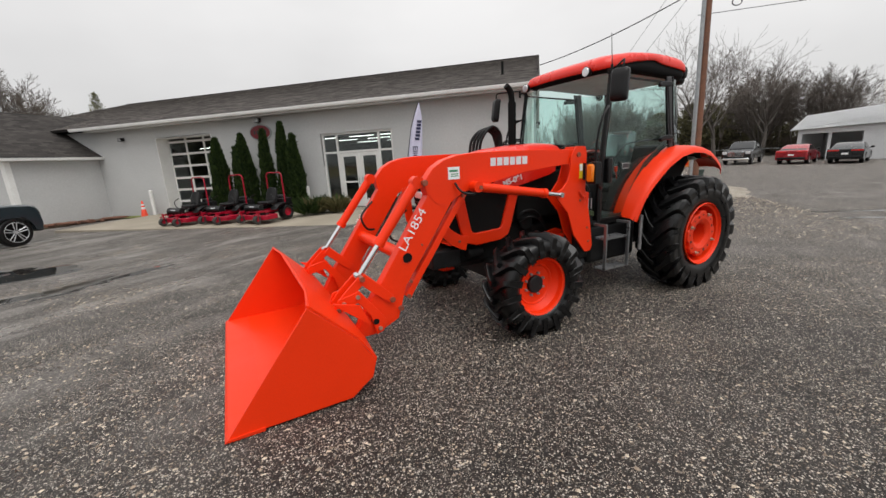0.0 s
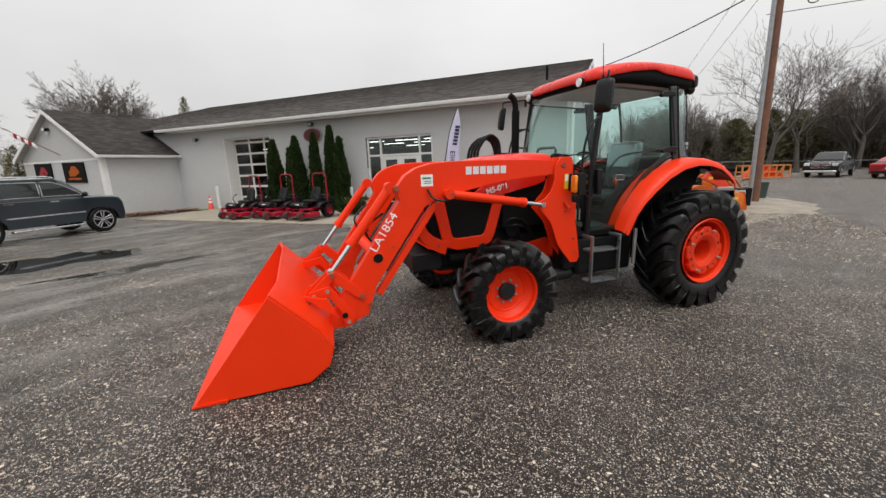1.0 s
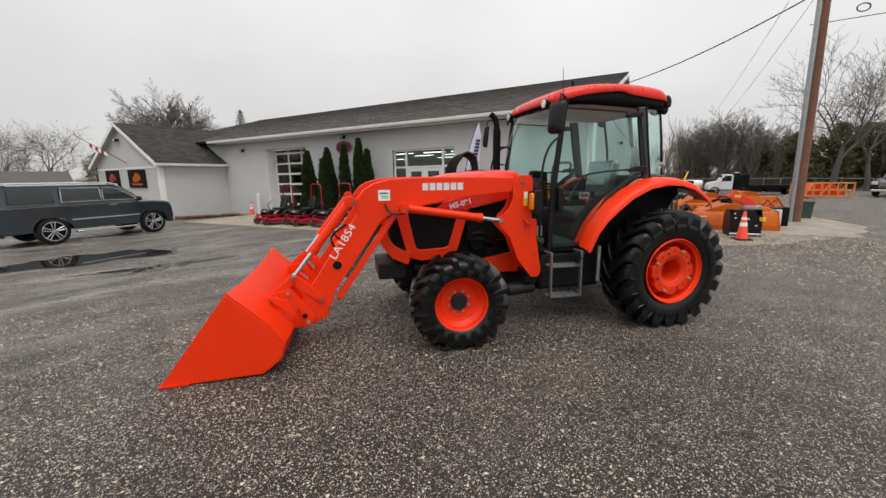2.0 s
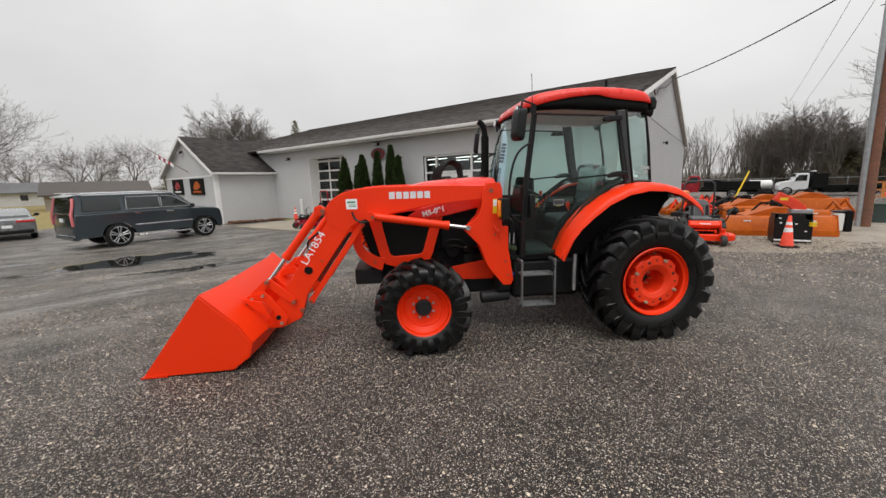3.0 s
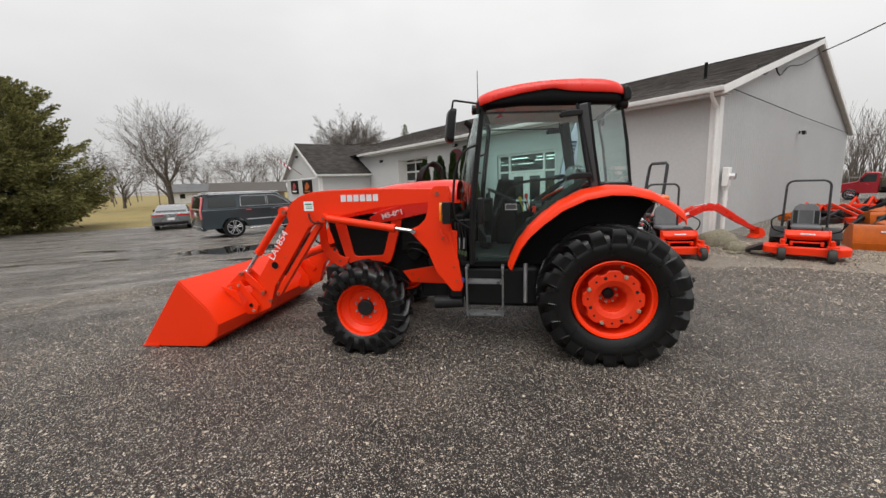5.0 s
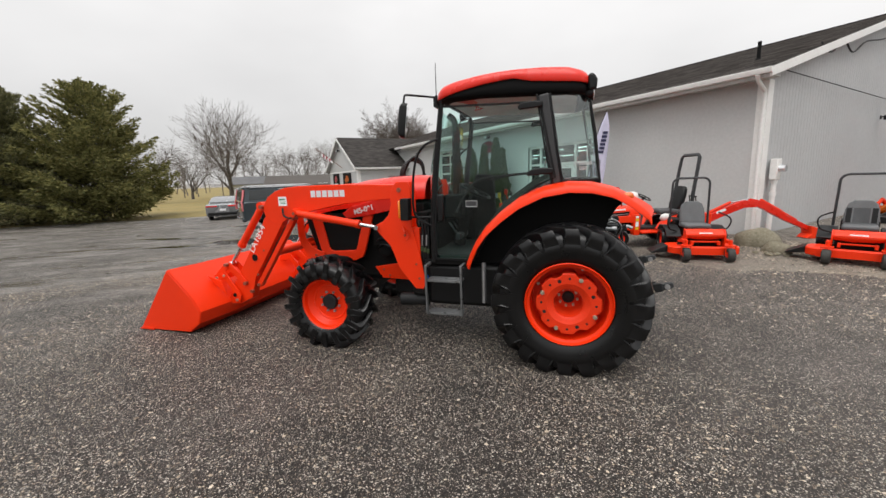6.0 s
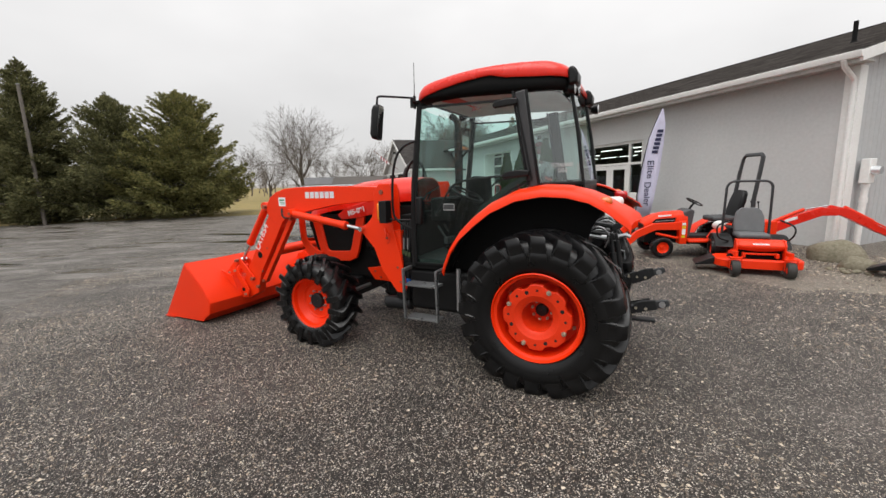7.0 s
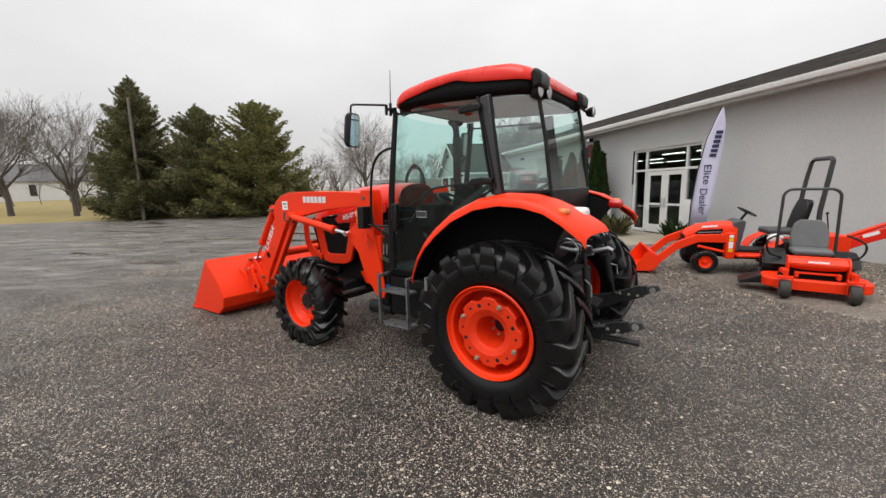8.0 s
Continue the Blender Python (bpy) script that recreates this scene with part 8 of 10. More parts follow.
box(bm, -3.4, 9.0, -3.0, -2.8, 0, 2.9)
box(bm, -7.5, 9.0, 4.8, 5.0, 0, 3.4)
box(bm, -5.5, -5.3, -2.9, -2.7, 0, 2.6)
box(bm, -7.5, -3.4, -3.02, -2.85, 2.25, 2.7)
part("wall", bm, WHITESIDE, barn)
bm = B()
loft(bm, [[(-8.0, -3.4, 2.6), (9.4, -3.4, 3.3)], [(-8.0, 1.5, 4.0), (9.4, 1.5, 5.6)], [(-8.0, 5.4, 3.0), (9.4, 5.4, 3.4)]])
bmesh.ops.solidify(bm, geom=bm.faces[:], thickness=0.12)
part("roof", bm, WHITESIDE, barn, "pale metal roof", angle=2)
bm = B()
prism(bm, [(-3.0, 3.2), (4.8, 3.2), (1.5, 5.5)], 8.9, 9.0, "x")
prism(bm, [(-3.0, 2.45), (4.8, 2.45), (1.5, 3.9)], -7.5, -7.4, "x")
part("gable", bm, WHITESIDE, barn)
house(pose(41, 46.5, 0, 0, 0, -45), "white two-storey house behind the barn", 10, 8, 5.0, 8.0, WHITESIDE, GREYROOF, [(-3, 0.9, 0.9, 1.3), (0, 0.9, 0.9, 1.3), (-3, 3.3, 0.9, 1.2), (2, 3.3, 0.9, 1.2)])


# ---- machines before the shop ----
MOWER = 0.90          # size of the mowers against the drawing below
def mower(m, paint, label, group, ropsm=CAST, wide=0.70, body=None, panels=False):
    """A zero-turn mower: x forwards."""
    ob = thing("riding_mower", m, label, "mower", group)
    body = body or paint          # colour of the foot box
    for s in (1, -1):
        bm = B()
        lathe(bm, [(0.06, -0.05), (0.11, -0.075), (0.145, -0.06), (0.15, -0.02), (0.15, 0.02), (0.145, 0.06), (0.11, 0.075), (0.06, 0.05)], 24)
        cw = part("caster_wheel", bm, TYREDUST, ob, "small worn front caster", m=pose(0.78, s * 0.42, 0.15))
        bm = B()
        lathe(bm, [(0.001, -0.056), (0.06, -0.052), (0.064, 0.0), (0.06, 0.052), (0.001, 0.056)], 16)
        part("rim", bm, paint, cw)
        bm = B()
        for d in (0.09, -0.09):
            strip(bm, [(0.78, 0.13), (0.79, 0.3), (0.74, 0.36)], 0.04, s * 0.42 + d - 0.006, s * 0.42 + d + 0.006)
        box(bm, 0.70, 0.82, s * 0.42 - 0.1, s * 0.42 + 0.1, 0.335, 0.36)
        cyl(bm, (0.75, s * 0.42, 0.36), (0.75, s * 0.42, 0.47), 0.035, seg=12)
        strip(bm, [(0.75, 0.42), (0.45, 0.42), (0.25, 0.36)], 0.07, s * 0.42 - 0.035, s * 0.42 + 0.035)
        part("caster_fork", bm, paint, ob, "painted caster arm", bevel=0.004)
        bm = B()
        bar_tyre(bm, 0.29, 0.15, 0.27, 20, 0.014, 0.035, 0.2, 36)
        rw_ = part("drive_wheel", bm, TYRE, ob, "fat rear drive tyre", m=pose(-0.52, s * 0.50, 0.29))
        bm = B()
        lathe(bm, [(0.152, s * 0.10), (0.14, s * 0.05), (0.05, s * 0.03), (0.001, s * 0.05)], 24)
        part("rim", bm, paint, rw_)
        bm = B()
        sheet(bm, [[(x, s * y, z) for y in (0.32, 0.45, 0.60, 0.635)] for x, z in ((0.05, 0.44), (-0.10, 0.58), (-0.35, 0.655), (-0.62, 0.64), (-0.80, 0.52))], 0.03)
        part("fender", bm, BLACK, ob, "black plastic fender", angle=1.0)
        bm = B()
        tube(bm, smooth_pts([(-0.05, s * 0.40, 0.55), (0.04, s * 0.58, 0.62), (0.09, s * 0.64, 0.78), (0.06, s * 0.60, 0.90), (0.02, s * 0.40, 1.00)], 5), 0.016, 8)
        part("steering_lever", bm, BLACK, ob, "black bent steering lever")
    bm = B()
    prism(bm, rrect(-0.02, 0.66, -wide, wide, 0.2, 5), 0.13, 0.29, "z")
    part("deck", bm, paint, ob, "painted mower deck", bevel=0.02)
    for y in (-0.4, 0.0, 0.4):
        bm = B()
        cyl(bm, (0.3, y, 0.29), (0.3, y, 0.36), 0.08, 0.06, seg=16)
        part("spindle_cover", bm, BLACK, ob)
    bm = B()
    prism(bm, [(wide, 0.14), (wide + 0.32, 0.10), (wide + 0.33, 0.13), (wide, 0.29)], 0.0, 0.45, "x")
    part("discharge_chute", bm, BLACK, ob, "black rubber discharge chute", bevel=0.01, m=Matrix.Diagonal((1, -1, 1, 1)))
    bm = B()
    for s in (1, -1):
        box(bm, -0.75, 0.62, s * 0.26 - 0.025, s * 0.26 + 0.025, 0.33, 0.42)
    box(bm, 0.30, 0.58, -0.27, 0.27, 0.385, 0.415)
    part("frame", bm, paint, ob, "painted frame and foot plate", bevel=0.006)
    # foot box: a slanted upper tray with a folded lip over a dark gap
    bm = B()
    prism(bm, [(0.575, 0.545), (0.60, 0.56), (0.52, 0.645), (0.36, 0.66), (0.36, 0.62), (0.50, 0.61), (0.56, 0.555)], -0.36, 0.36)
    tray = part("front_panel", bm, body, ob, "painted front panel", bevel=0.01)
    bm = B()
    rows = [[(0.595 - 0.02 * k, y, 0.55 - 0.035 * k - (0.03 * (1 - (y / 0.36) ** 2) if k == 2 else 0)) for y in (-0.36, -0.24, -0.12, 0.0, 0.12, 0.24, 0.36)] for k in range(3)]
    sheet(bm, rows, 0.012)
    part("folded_lip", bm, body, tray, angle=2)
    # matt black box put in place of the shade below the tray
    bm = B()
    box(bm, 0.34, 0.50, -0.34, 0.34, 0.28, 0.60)
    part("inner_shadow_box", bm, MATTE, ob, "black box standing in for the shade under the foot box")
    for s in (1, -1):
        bm = B()
        prism(bm, [(0.40, 0.25), (0.56, 0.25), (0.60, 0.46), (0.60, 0.57), (0.52, 0.67), (0.38, 0.67)], s * 0.36, s * 0.39)
        part("side_post", bm, body, ob, bevel=0.006)
    for y0, y1, z0 in ((-0.13, 0.13, 0.58),):
        bm = B()
        x_ = 0.60 - (z0 - 0.56) * 0.94 + 0.004
        loft(bm, [[(x_, y0, z0), (x_, y1, z0)], [(x_ - 0.024, y0, z0 + 0.026), (x_ - 0.024, y1, z0 + 0.026)]])
        bmesh.ops.solidify(bm, geom=bm.faces[:], thickness=0.002)
        part("brand_mark", bm, WHITEDECAL, tray, "plain white brand mark")
    bm = B()
    prism(bm, [(0.655, 0.12), (0.672, 0.12), (0.672, 0.275), (0.64, 0.30), (0.60, 0.30), (0.60, 0.29), (0.655, 0.27)], -wide + 0.18, wide - 0.18)
    part("deck_front", bm, paint, ob, "painted front wall of the deck", bevel=0.006)
    bm = B()
    box(bm, -0.42, 0.10, -0.27, 0.27, 0.62, 0.73)
    vinyl = BLACK if paint is REDPAINT else GREYSEAT
    part("seat", bm, vinyl, ob, "vinyl seat cushion", bevel=0.04)
    bm = B()
    R = [[(0.02 * math.sin(k), y * (0.27, 0.275, 0.26, 0.22, 0.14)[k], z) for y in (-1, -0.75, -0.4, 0, 0.4, 0.75, 1)] for k, z in enumerate((0.0, 0.15, 0.32, 0.44, 0.50))]
    sheet(bm, [[(-0.42 - 0.25 * z + (0.05 * abs(y) * 3.0), y, 0.70 + z) for _, y, z in row] for row in R], 0.09)
    seatback = part("backrest", bm, vinyl, ob, "vinyl backrest", bevel=0.02, angle=1.2)
    for y0, y1, mt_ in ((-0.125, 0.125, SEAT), (-0.235, -0.15, BLACK), (0.15, 0.235, BLACK)) if panels else ():
        bm = B()
        for sx in (0.094, -0.094):
            loft(bm, [[(-0.42 - 0.25 * z + 0.15 * abs(y) + sx, y, 0.70 + z) for y in (y0, (y0 + y1) / 2, y1)] for z in (0.05, 0.2, 0.36)])
        part("backrest_panel", bm, mt_, seatback, "dark inset panel of the backrest", angle=1.2)
    bm = B()
    arc = [(0.40 - 0.15 + 0.15 * math.cos(a), 1.62 + 0.15 * math.sin(a)) for a in [math.pi / 2 * k / 6 for k in range(7)]]
    pts = [(-0.62, 0.42, 0.40)] + [(-0.62, y, z) for y, z in arc] + [(-0.62, -y, z) for y, z in arc[::-1]] + [(-0.62, -0.42, 0.40)]
    tube(bm, pts, 0.026, 10)
    part("roll_bar", bm, ropsm, ob, "tall roll bar hoop")
    bm = B()
    box(bm, -1.10, -0.62, -0.30, 0.30, 0.36, 0.78)
    cyl(bm, (-0.86, 0, 0.78), (-0.86, 0, 0.90), 0.20, 0.17, seg=20)
    part("engine", bm, BLACK, ob, "black engine at the back", bevel=0.03)
    return ob


def face(fx, fy, dx, dy, back=0.78):
    """Pose of a mower whose caster pair stands centred on fx, fy and that looks along dx, dy."""
    a = math.atan2(dy, dx)
    back *= MOWER
    return pose(fx - back * math.cos(a), fy - back * math.sin(a), ground_z(fx, fy) + (0.03 if fx > -2 else 0.06), 0, 0, math.degrees(a)) @ Matrix.Scale(MOWER, 4)


mower(face(1.86, 12.55, 0.69, -0.72), ORANGE, "bright orange zero-turn mower with a dark roll bar on the gravel", "zero-turn mowers", DARKSTEEL)
mower(face(3.58, 13.98, 0.22, -0.97), ORANGE, "orange zero-turn mower with a wide deck by the gravel bed", "zero-turn mowers", DARKSTEEL, 0.76, None, True)
for x, y in ((-11.15, 12.42), (-9.62, 12.56), (-7.92, 12.42)):
    mower(face(x, y, -0.2, -1), REDPAINT, "dark red zero-turn mower with a red roll bar on the walk", "red mowers before the shop", REDPAINT, 0.72, BLACK)


def compact(m):
    """A small tractor with loader and backhoe: x forwards, origin on the ground under the rear axle."""
    ob = thing("compact_tractor", m, "small orange compact tractor with loader and backhoe", "tractor")
    for s in (1, -1):
        bm = B()
        bar_tyre(bm, 0.33, 0.16, 0.28, 20, 0.016, 0.035, 0.3, 36)
        w = part("rear_wheel", bm, TYRE, ob, "rear turf tyre", m=pose(0, s * 0.50, 0.33))
        bm = B()
        lathe(bm, [(0.162, s * 0.11), (0.14, s * 0.04), (0.05, s * 0.02), (0.001, s * 0.05)], 24)
        part("rim", bm, ORANGE, w)
        bm = B()
        bar_tyre(bm, 0.225, 0.115, 0.18, 18, 0.012, 0.03, 0.3, 32)
        w = part("front_wheel", bm, TYRE, ob, "small front tyre", m=pose(1.42, s * 0.45, 0.225))
        bm = B()
        lathe(bm, [(0.118, s * 0.085), (0.10, s * 0.06), (0.05, s * 0.05), (0.03, s * 0.075), (0.001, s * 0.075)], 24)
        part("rim", bm, ORANGE, w)
        bm = B()
        sheet(bm, [[(x, s * y, z) for y in (0.30, 0.50, 0.63, 0.65)] for x, z in ((0.50, 0.42), (0.40, 0.58), (0.20, 0.70), (-0.10, 0.72), (-0.35, 0.62))], 0.012)
        part("fender", bm, ORANGE, ob, "orange fender", angle=1.0)
        bm = B()
        prism(bm, [(1.0, 0.74), (1.14, 0.76), (1.60, 0.74), (1.95, 0.58), (2.30, 0.24), (2.36, 0.10), (2.24, 0.10), (1.90, 0.44), (1.55, 0.60), (1.10, 0.60)], s * 0.42, s * 0.49)
        part("loader_arm", bm, ORANGE, ob, "orange loader arm", bevel=0.006)
        bm = B()
        cyl(bm, (1.12, s * 0.455, 0.42), (1.55, s * 0.455, 0.52), 0.028, seg=12)
        part("lift_cylinder", bm, ORANGE, ob)
        bm = B()
        box(bm, 0.95, 1.10, s * 0.34, s * 0.50, 0.30, 0.78)
        part("tower", bm, ORANGE, ob, bevel=0.01)
    bm = B()
    sheet(bm, [[(x, w * math.copysign(abs(math.cos(a)) ** 0.4, math.cos(a)), zb + (zt - zb) * math.sin(a) ** 0.4) for a in [math.pi * k / 12 for k in range(13)]] for x, zt, w, zb in ((0.86, 0.97, 0.25, 0.60), (1.2, 0.95, 0.262, 0.60), (1.45, 0.90, 0.255, 0.58), (1.64, 0.82, 0.235, 0.56), (1.72, 0.70, 0.205, 0.54))], 0.012)
    hood = part("hood", bm, ORANGE, ob, "orange hood", angle=1.0)
    for s in (1, -1):
        bm = B()
        prism(bm, [(1.10, 0.84), (1.50, 0.81), (1.58, 0.74), (1.50, 0.70), (1.14, 0.71)], s * 0.262, s * 0.276)
        part("side_vent", bm, MATTE, hood, "black side vent", bevel=0.006)
        bm = B()
        prism(bm, [(1.14, 0.775), (1.52, 0.755), (1.52, 0.77), (1.14, 0.79)], s * 0.276, s * 0.284)
        part("vent_bar", bm, GALV, hood)
        bm = B()
        prism(bm, [(1.20, 0.875), (1.46, 0.855), (1.46, 0.890), (1.20, 0.91)], s * 0.262, s * 0.2745)
        part("brand_mark", bm, WHITEDECAL, hood, "plain white brand mark")
        for z0, z1, mt_ in ((0.70, 0.75, WHITEDECAL), (0.63, 0.69, YELLOWDECAL), (0.50, 0.62, WHITEDECAL), (0.43, 0.49, YELLOWDECAL)):
            part("warning_decal", box(B(), 0.99, 1.06, min(s * 0.501, s * 0.503), max(s * 0.501, s * 0.503), z0, z1), mt_, ob)
    for k in range(5):
        part("grille_bar", box(B(), 1.715, 1.735, -0.17, 0.17, 0.56 + 0.03 * k, 0.573 + 0.03 * k), BLACK, hood)
    bm = B()
    box(bm, 0.9, 1.69, -0.195, 0.195, 0.28, 0.64)
    box(bm, 1.36, 1.48, -0.42, 0.42, 0.2, 0.28)
    part("engine", bm, MATTE, ob, bevel=0.01)
    bm = B()
    box(bm, -0.25, 0.9, -0.2, 0.2, 0.25, 0.45)
    part("transmission", bm, CAST, ob, bevel=0.02)
    bm = B()
    box(bm, 0.35, 0.92, -0.55, 0.55, 0.34, 0.38)
    part("floor_plate", bm, ORANGE, ob, bevel=0.01)
    bm = B()
    prism(bm, [(0.80, 0.40), (0.92, 0.40), (0.95, 0.95), (0.82, 1.02), (0.72, 0.98)], -0.24, 0.24)
    part("dashboard", bm, SEAT, ob, "dark grey dashboard", bevel=0.03)
    bm = B()
    cyl(bm, (0.76, 0, 0.98), (0.66, 0, 1.14), 0.025, seg=10)
    c0, ax = Vector((0.66, 0, 1.15)), Vector((-0.5, 0, 0.85)).normalized()
    u, w_ = Vector((0, 1, 0)), ax.cross(Vector((0, 1, 0)))
    tube(bm, [c0 + u * (0.17 * math.cos(2 * math.pi * k / 20)) + w_ * (0.17 * math.sin(2 * math.pi * k / 20)) for k in range(21)], 0.013, 7, caps=False)
    for k in range(3):
        a = 2.1 * k
        tube(bm, [c0, c0 + u * (0.17 * math.cos(a)) + w_ * (0.17 * math.sin(a))], 0.009, 5)
    part("steering_wheel", bm, BLACK, ob)
    bm = B()
    box(bm, -0.12, 0.38, -0.24, 0.24, 0.74, 0.85)
    part("seat", bm, SEAT, ob, "black seat", bevel=0.04)
    bm = B()
    loft(bm, [[(x, y, z) for x, y in rrect(-0.07, 0.05, -w, w, 0.045, 4)] for w, z in ((0.20, 0.0), (0.235, 0.12), (0.235, 0.34), (0.20, 0.50), (0.12, 0.56))], closed=True, caps=True)
    part("backrest", bm, BLACK, ob, "black backrest", bevel=0.01, m=pose(-0.10, 0, 0.84, 0, -14, 0))
    bm = B()
    ball(bm, (0.30, 0.36, 0.68), 0.11, 1.2, 0.7, 0.9)
    part("tank", bm, WHITEPAINT, ob, "white plastic bottle beside the seat")
    bm = B()
    for s in (1, -1):
        tube(bm, [(-0.30, s * 0.36, 0.45), (-0.30, s * 0.36, 1.2), (-0.36, s * 0.36, 1.75), (-0.40, s * 0.34, 2.06)], 0.040, 4)
    tube(bm, [(-0.40, -0.34, 2.05), (-0.41, -0.28, 2.11), (-0.41, 0.28, 2.11), (-0.40, 0.34, 2.05)], 0.038, 4)
    part("roll_bar", bm, DARKSTEEL, ob, "folding dark roll bar")
    bm = B()
    R = [[(x, y, z) for x, z in ((2.72, 0.02), (2.34, 0.03), (2.24, 0.14), (2.28, 0.34), (2.42, 0.42))] for y in (-0.62, 0.62)]
    sheet(bm, R, 0.012)
    for s in (1, -1):
        prism(bm, [(2.72, 0.02), (2.34, 0.03), (2.24, 0.14), (2.28, 0.34), (2.42, 0.42)], s * 0.61, s * 0.625)
    part("bucket", bm, ORANGE, ob, "orange loader bucket on the ground", bevel=0.003)
    # backhoe, swung towards the gable
    bm = B()
    box(bm, -0.80, -0.30, -0.35, 0.35, 0.25, 0.75)
    part("backhoe_base", bm, ORANGE, ob, bevel=0.02)
    for y in (-0.12, 0.12):
        bm = B()
        tube(bm, [(-0.58, y, 0.75), (-0.52, y, 1.12)], 0.011, 6)
        ball(bm, (-0.52, y, 1.13), 0.028, sub=1)
        part("control_lever", bm, BLACK, ob)
    return ob


cmp = compact(pose(0.28, 13.98, 0.03, 0, 0, 238.5))
bm = B()
prism(bm, ribbon([(0.0, 0.42), (0.55, 0.68), (1.10, 0.88), (1.42, 0.87)], [0.17, 0.19, 0.18, 0.15]), -0.065, 0.065)
boom = part("boom", bm, HOODRED, cmp, "orange backhoe boom", bevel=0.008, m=pose(-0.68, -0.02, 0.02, 0, 0, 181.5))
bm = B()
cyl(bm, (0.15, 0, 0.64), (0.80, 0, 0.93), 0.035, seg=12)
part("cylinder", bm, ORANGE2, boom)
bm = B()
cyl(bm, (0.80, 0, 0.93), (1.25, 0, 1.00), 0.018, seg=10)
part("rod", bm, CHROME, boom)
bm = B()
box(bm, 0.42, 0.66, -0.068, -0.066, 0.70, 0.76, m=pose(0, 0, 0, 0, -20, 0) @ pose(0.22, 0, -0.23))
box(bm, 0.42, 0.66, 0.066, 0.068, 0.70, 0.76, m=pose(0, 0, 0, 0, -20, 0) @ pose(0.22, 0, -0.23))
part("brand_mark", bm, WHITEDECAL, boom, "plain white brand mark")
bm = B()
prism(bm, ribbon([(1.26, 0.95), (1.60, 0.84), (2.20, 0.50), (2.86, 0.20)], [0.13, 0.18, 0.13, 0.10]), -0.05, 0.05)
dip = part("dipper", bm, HOODRED, boom, "orange backhoe dipper arm", bevel=0.008)
bm = B()
cyl(bm, (1.55, 0, 0.97), (2.10, 0, 0.67), 0.03, seg=12)
cyl(bm, (2.10, 0, 0.67), (2.50, 0, 0.45), 0.016, seg=10)
part("cylinder", bm, ORANGE2, dip)
bm = B()
prism(bm, [(2.76, 0.30), (2.94, 0.24), (3.0, 0.06), (2.86, -0.03), (2.68, 0.0), (2.80, 0.10)], -0.15, 0.15)
part("bucket", bm, ORANGE, dip, "small backhoe bucket", bevel=0.01)

# ---- clutter by the gravel bed ----
ROCK = mat("mossy_rock", (0.25, 0.225, 0.165), 0.85, scale=3, fine=22, alt=(0.13, 0.115, 0.075), bump=0.5, dist=0.02)


def rock(m, rx, ry, rz, seed, label):
    bm = B()
    bmesh.ops.create_icosphere(bm, subdivisions=3, radius=1)
    for v in bm.verts:
        k = 1 + 0.16 * noise.noise(v.co * 1.3 + Vector((seed, 0, 0))) + 0.05 * noise.noise(v.co * 4 + Vector((seed, 3, 0)))
        v.co = Vector((v.co.x * rx * k, v.co.y * ry * k, max(-0.25, v.co.z) * rz * k))
    return tagged(part("boulder", bm, ROCK, label=label, m=m, angle=2), category="rock")


rock(pose(1.72, 15.10, 0.08, 0, 0, 30), 0.46, 0.32, 0.36, 3, "large mossy brown boulder beside the shop wall")
rock(pose(2.28, 14.52, 0.06, 0, 0, 15), 0.27, 0.20, 0.20, 9, "smaller mossy boulder beside a large one")
rr_ = random.Random(5)
for k in range(7):
    rock(pose(2.3 + rr_.uniform(-0.25, 0.3), 14.1 + rr_.uniform(-0.12, 0.12), 0.04, 0, 0, rr_.uniform(0, 360)), 0.06, 0.05, 0.04, 20 + k, "pale loose cobble beside the boulder")

meter = thing("electric_meter", pose(1.17, 16.95, 0.0), "grey electric meter box with conduit on the wall", "meter")
part("meter_box", box(B(), 0, 0.16, -0.13, 0.13, 1.47, 2.0), TRIM, meter, "grey metal box", bevel=0.015)
bm = B()
cyl(bm, (0.16, 0.0, 1.75), (0.30, 0.0, 1.75), 0.095, 0.085, seg=22)
part("dial", bm, CLEARLENS, meter, "round glass meter dial")
bm = B()
cyl(bm, (0.08, 0, 0.0), (0.08, 0, 1.47), 0.062, seg=12)
for z0, z1 in ((0.62, 0.74), (1.05, 1.16), (1.38, 1.47)):
    cyl(bm, (0.08, 0, z0), (0.08, 0, z1), 0.075, seg=12)
part("conduit", bm, TRIM, meter, "white plastic conduit")

CONE = mat("cone_orange_plastic", (0.85, 0.07, 0.03), 0.5, var=0.1, scale=6)


def cone(m, h):
    ob = thing("traffic_cone", m, "orange traffic cone with white bands on a black base", "cone", "traffic cones")
    bm = B()
    box(bm, -0.19, 0.19, -0.19, 0.19, 0, 0.035)
    part("base", bm, MATTE, ob, "black rubber base", bevel=0.015)
    bm = B()
    k = h / 0.75
    prof = [(0.14, 0.035), (0.135, 0.05), (0.03, 0.74), (0.022, 0.75), (0.0005, 0.75)]
    for (ra, za), (rb, zb) in zip(prof, prof[1:]):
        cyl(bm, (0, 0, za * k), (0, 0, zb * k), ra, rb, 24, caps=False)
    bmesh.ops.remove_doubles(bm, verts=bm.verts, dist=0.0005)
    part("cone", bm, CONE, ob)
    for z0, z1 in ((0.36, 0.46), (0.53, 0.60)):
        bm = B()
        f = lambda z: 0.135 - (z - 0.05) * 0.105 / 0.69 + 0.002
        cyl(bm, (0, 0, z0 * k), (0, 0, z1 * k), f(z0), f(z1), 24, caps=False)
        part("band", bm, WHITEDECAL, ob, "white reflective band")
    return ob


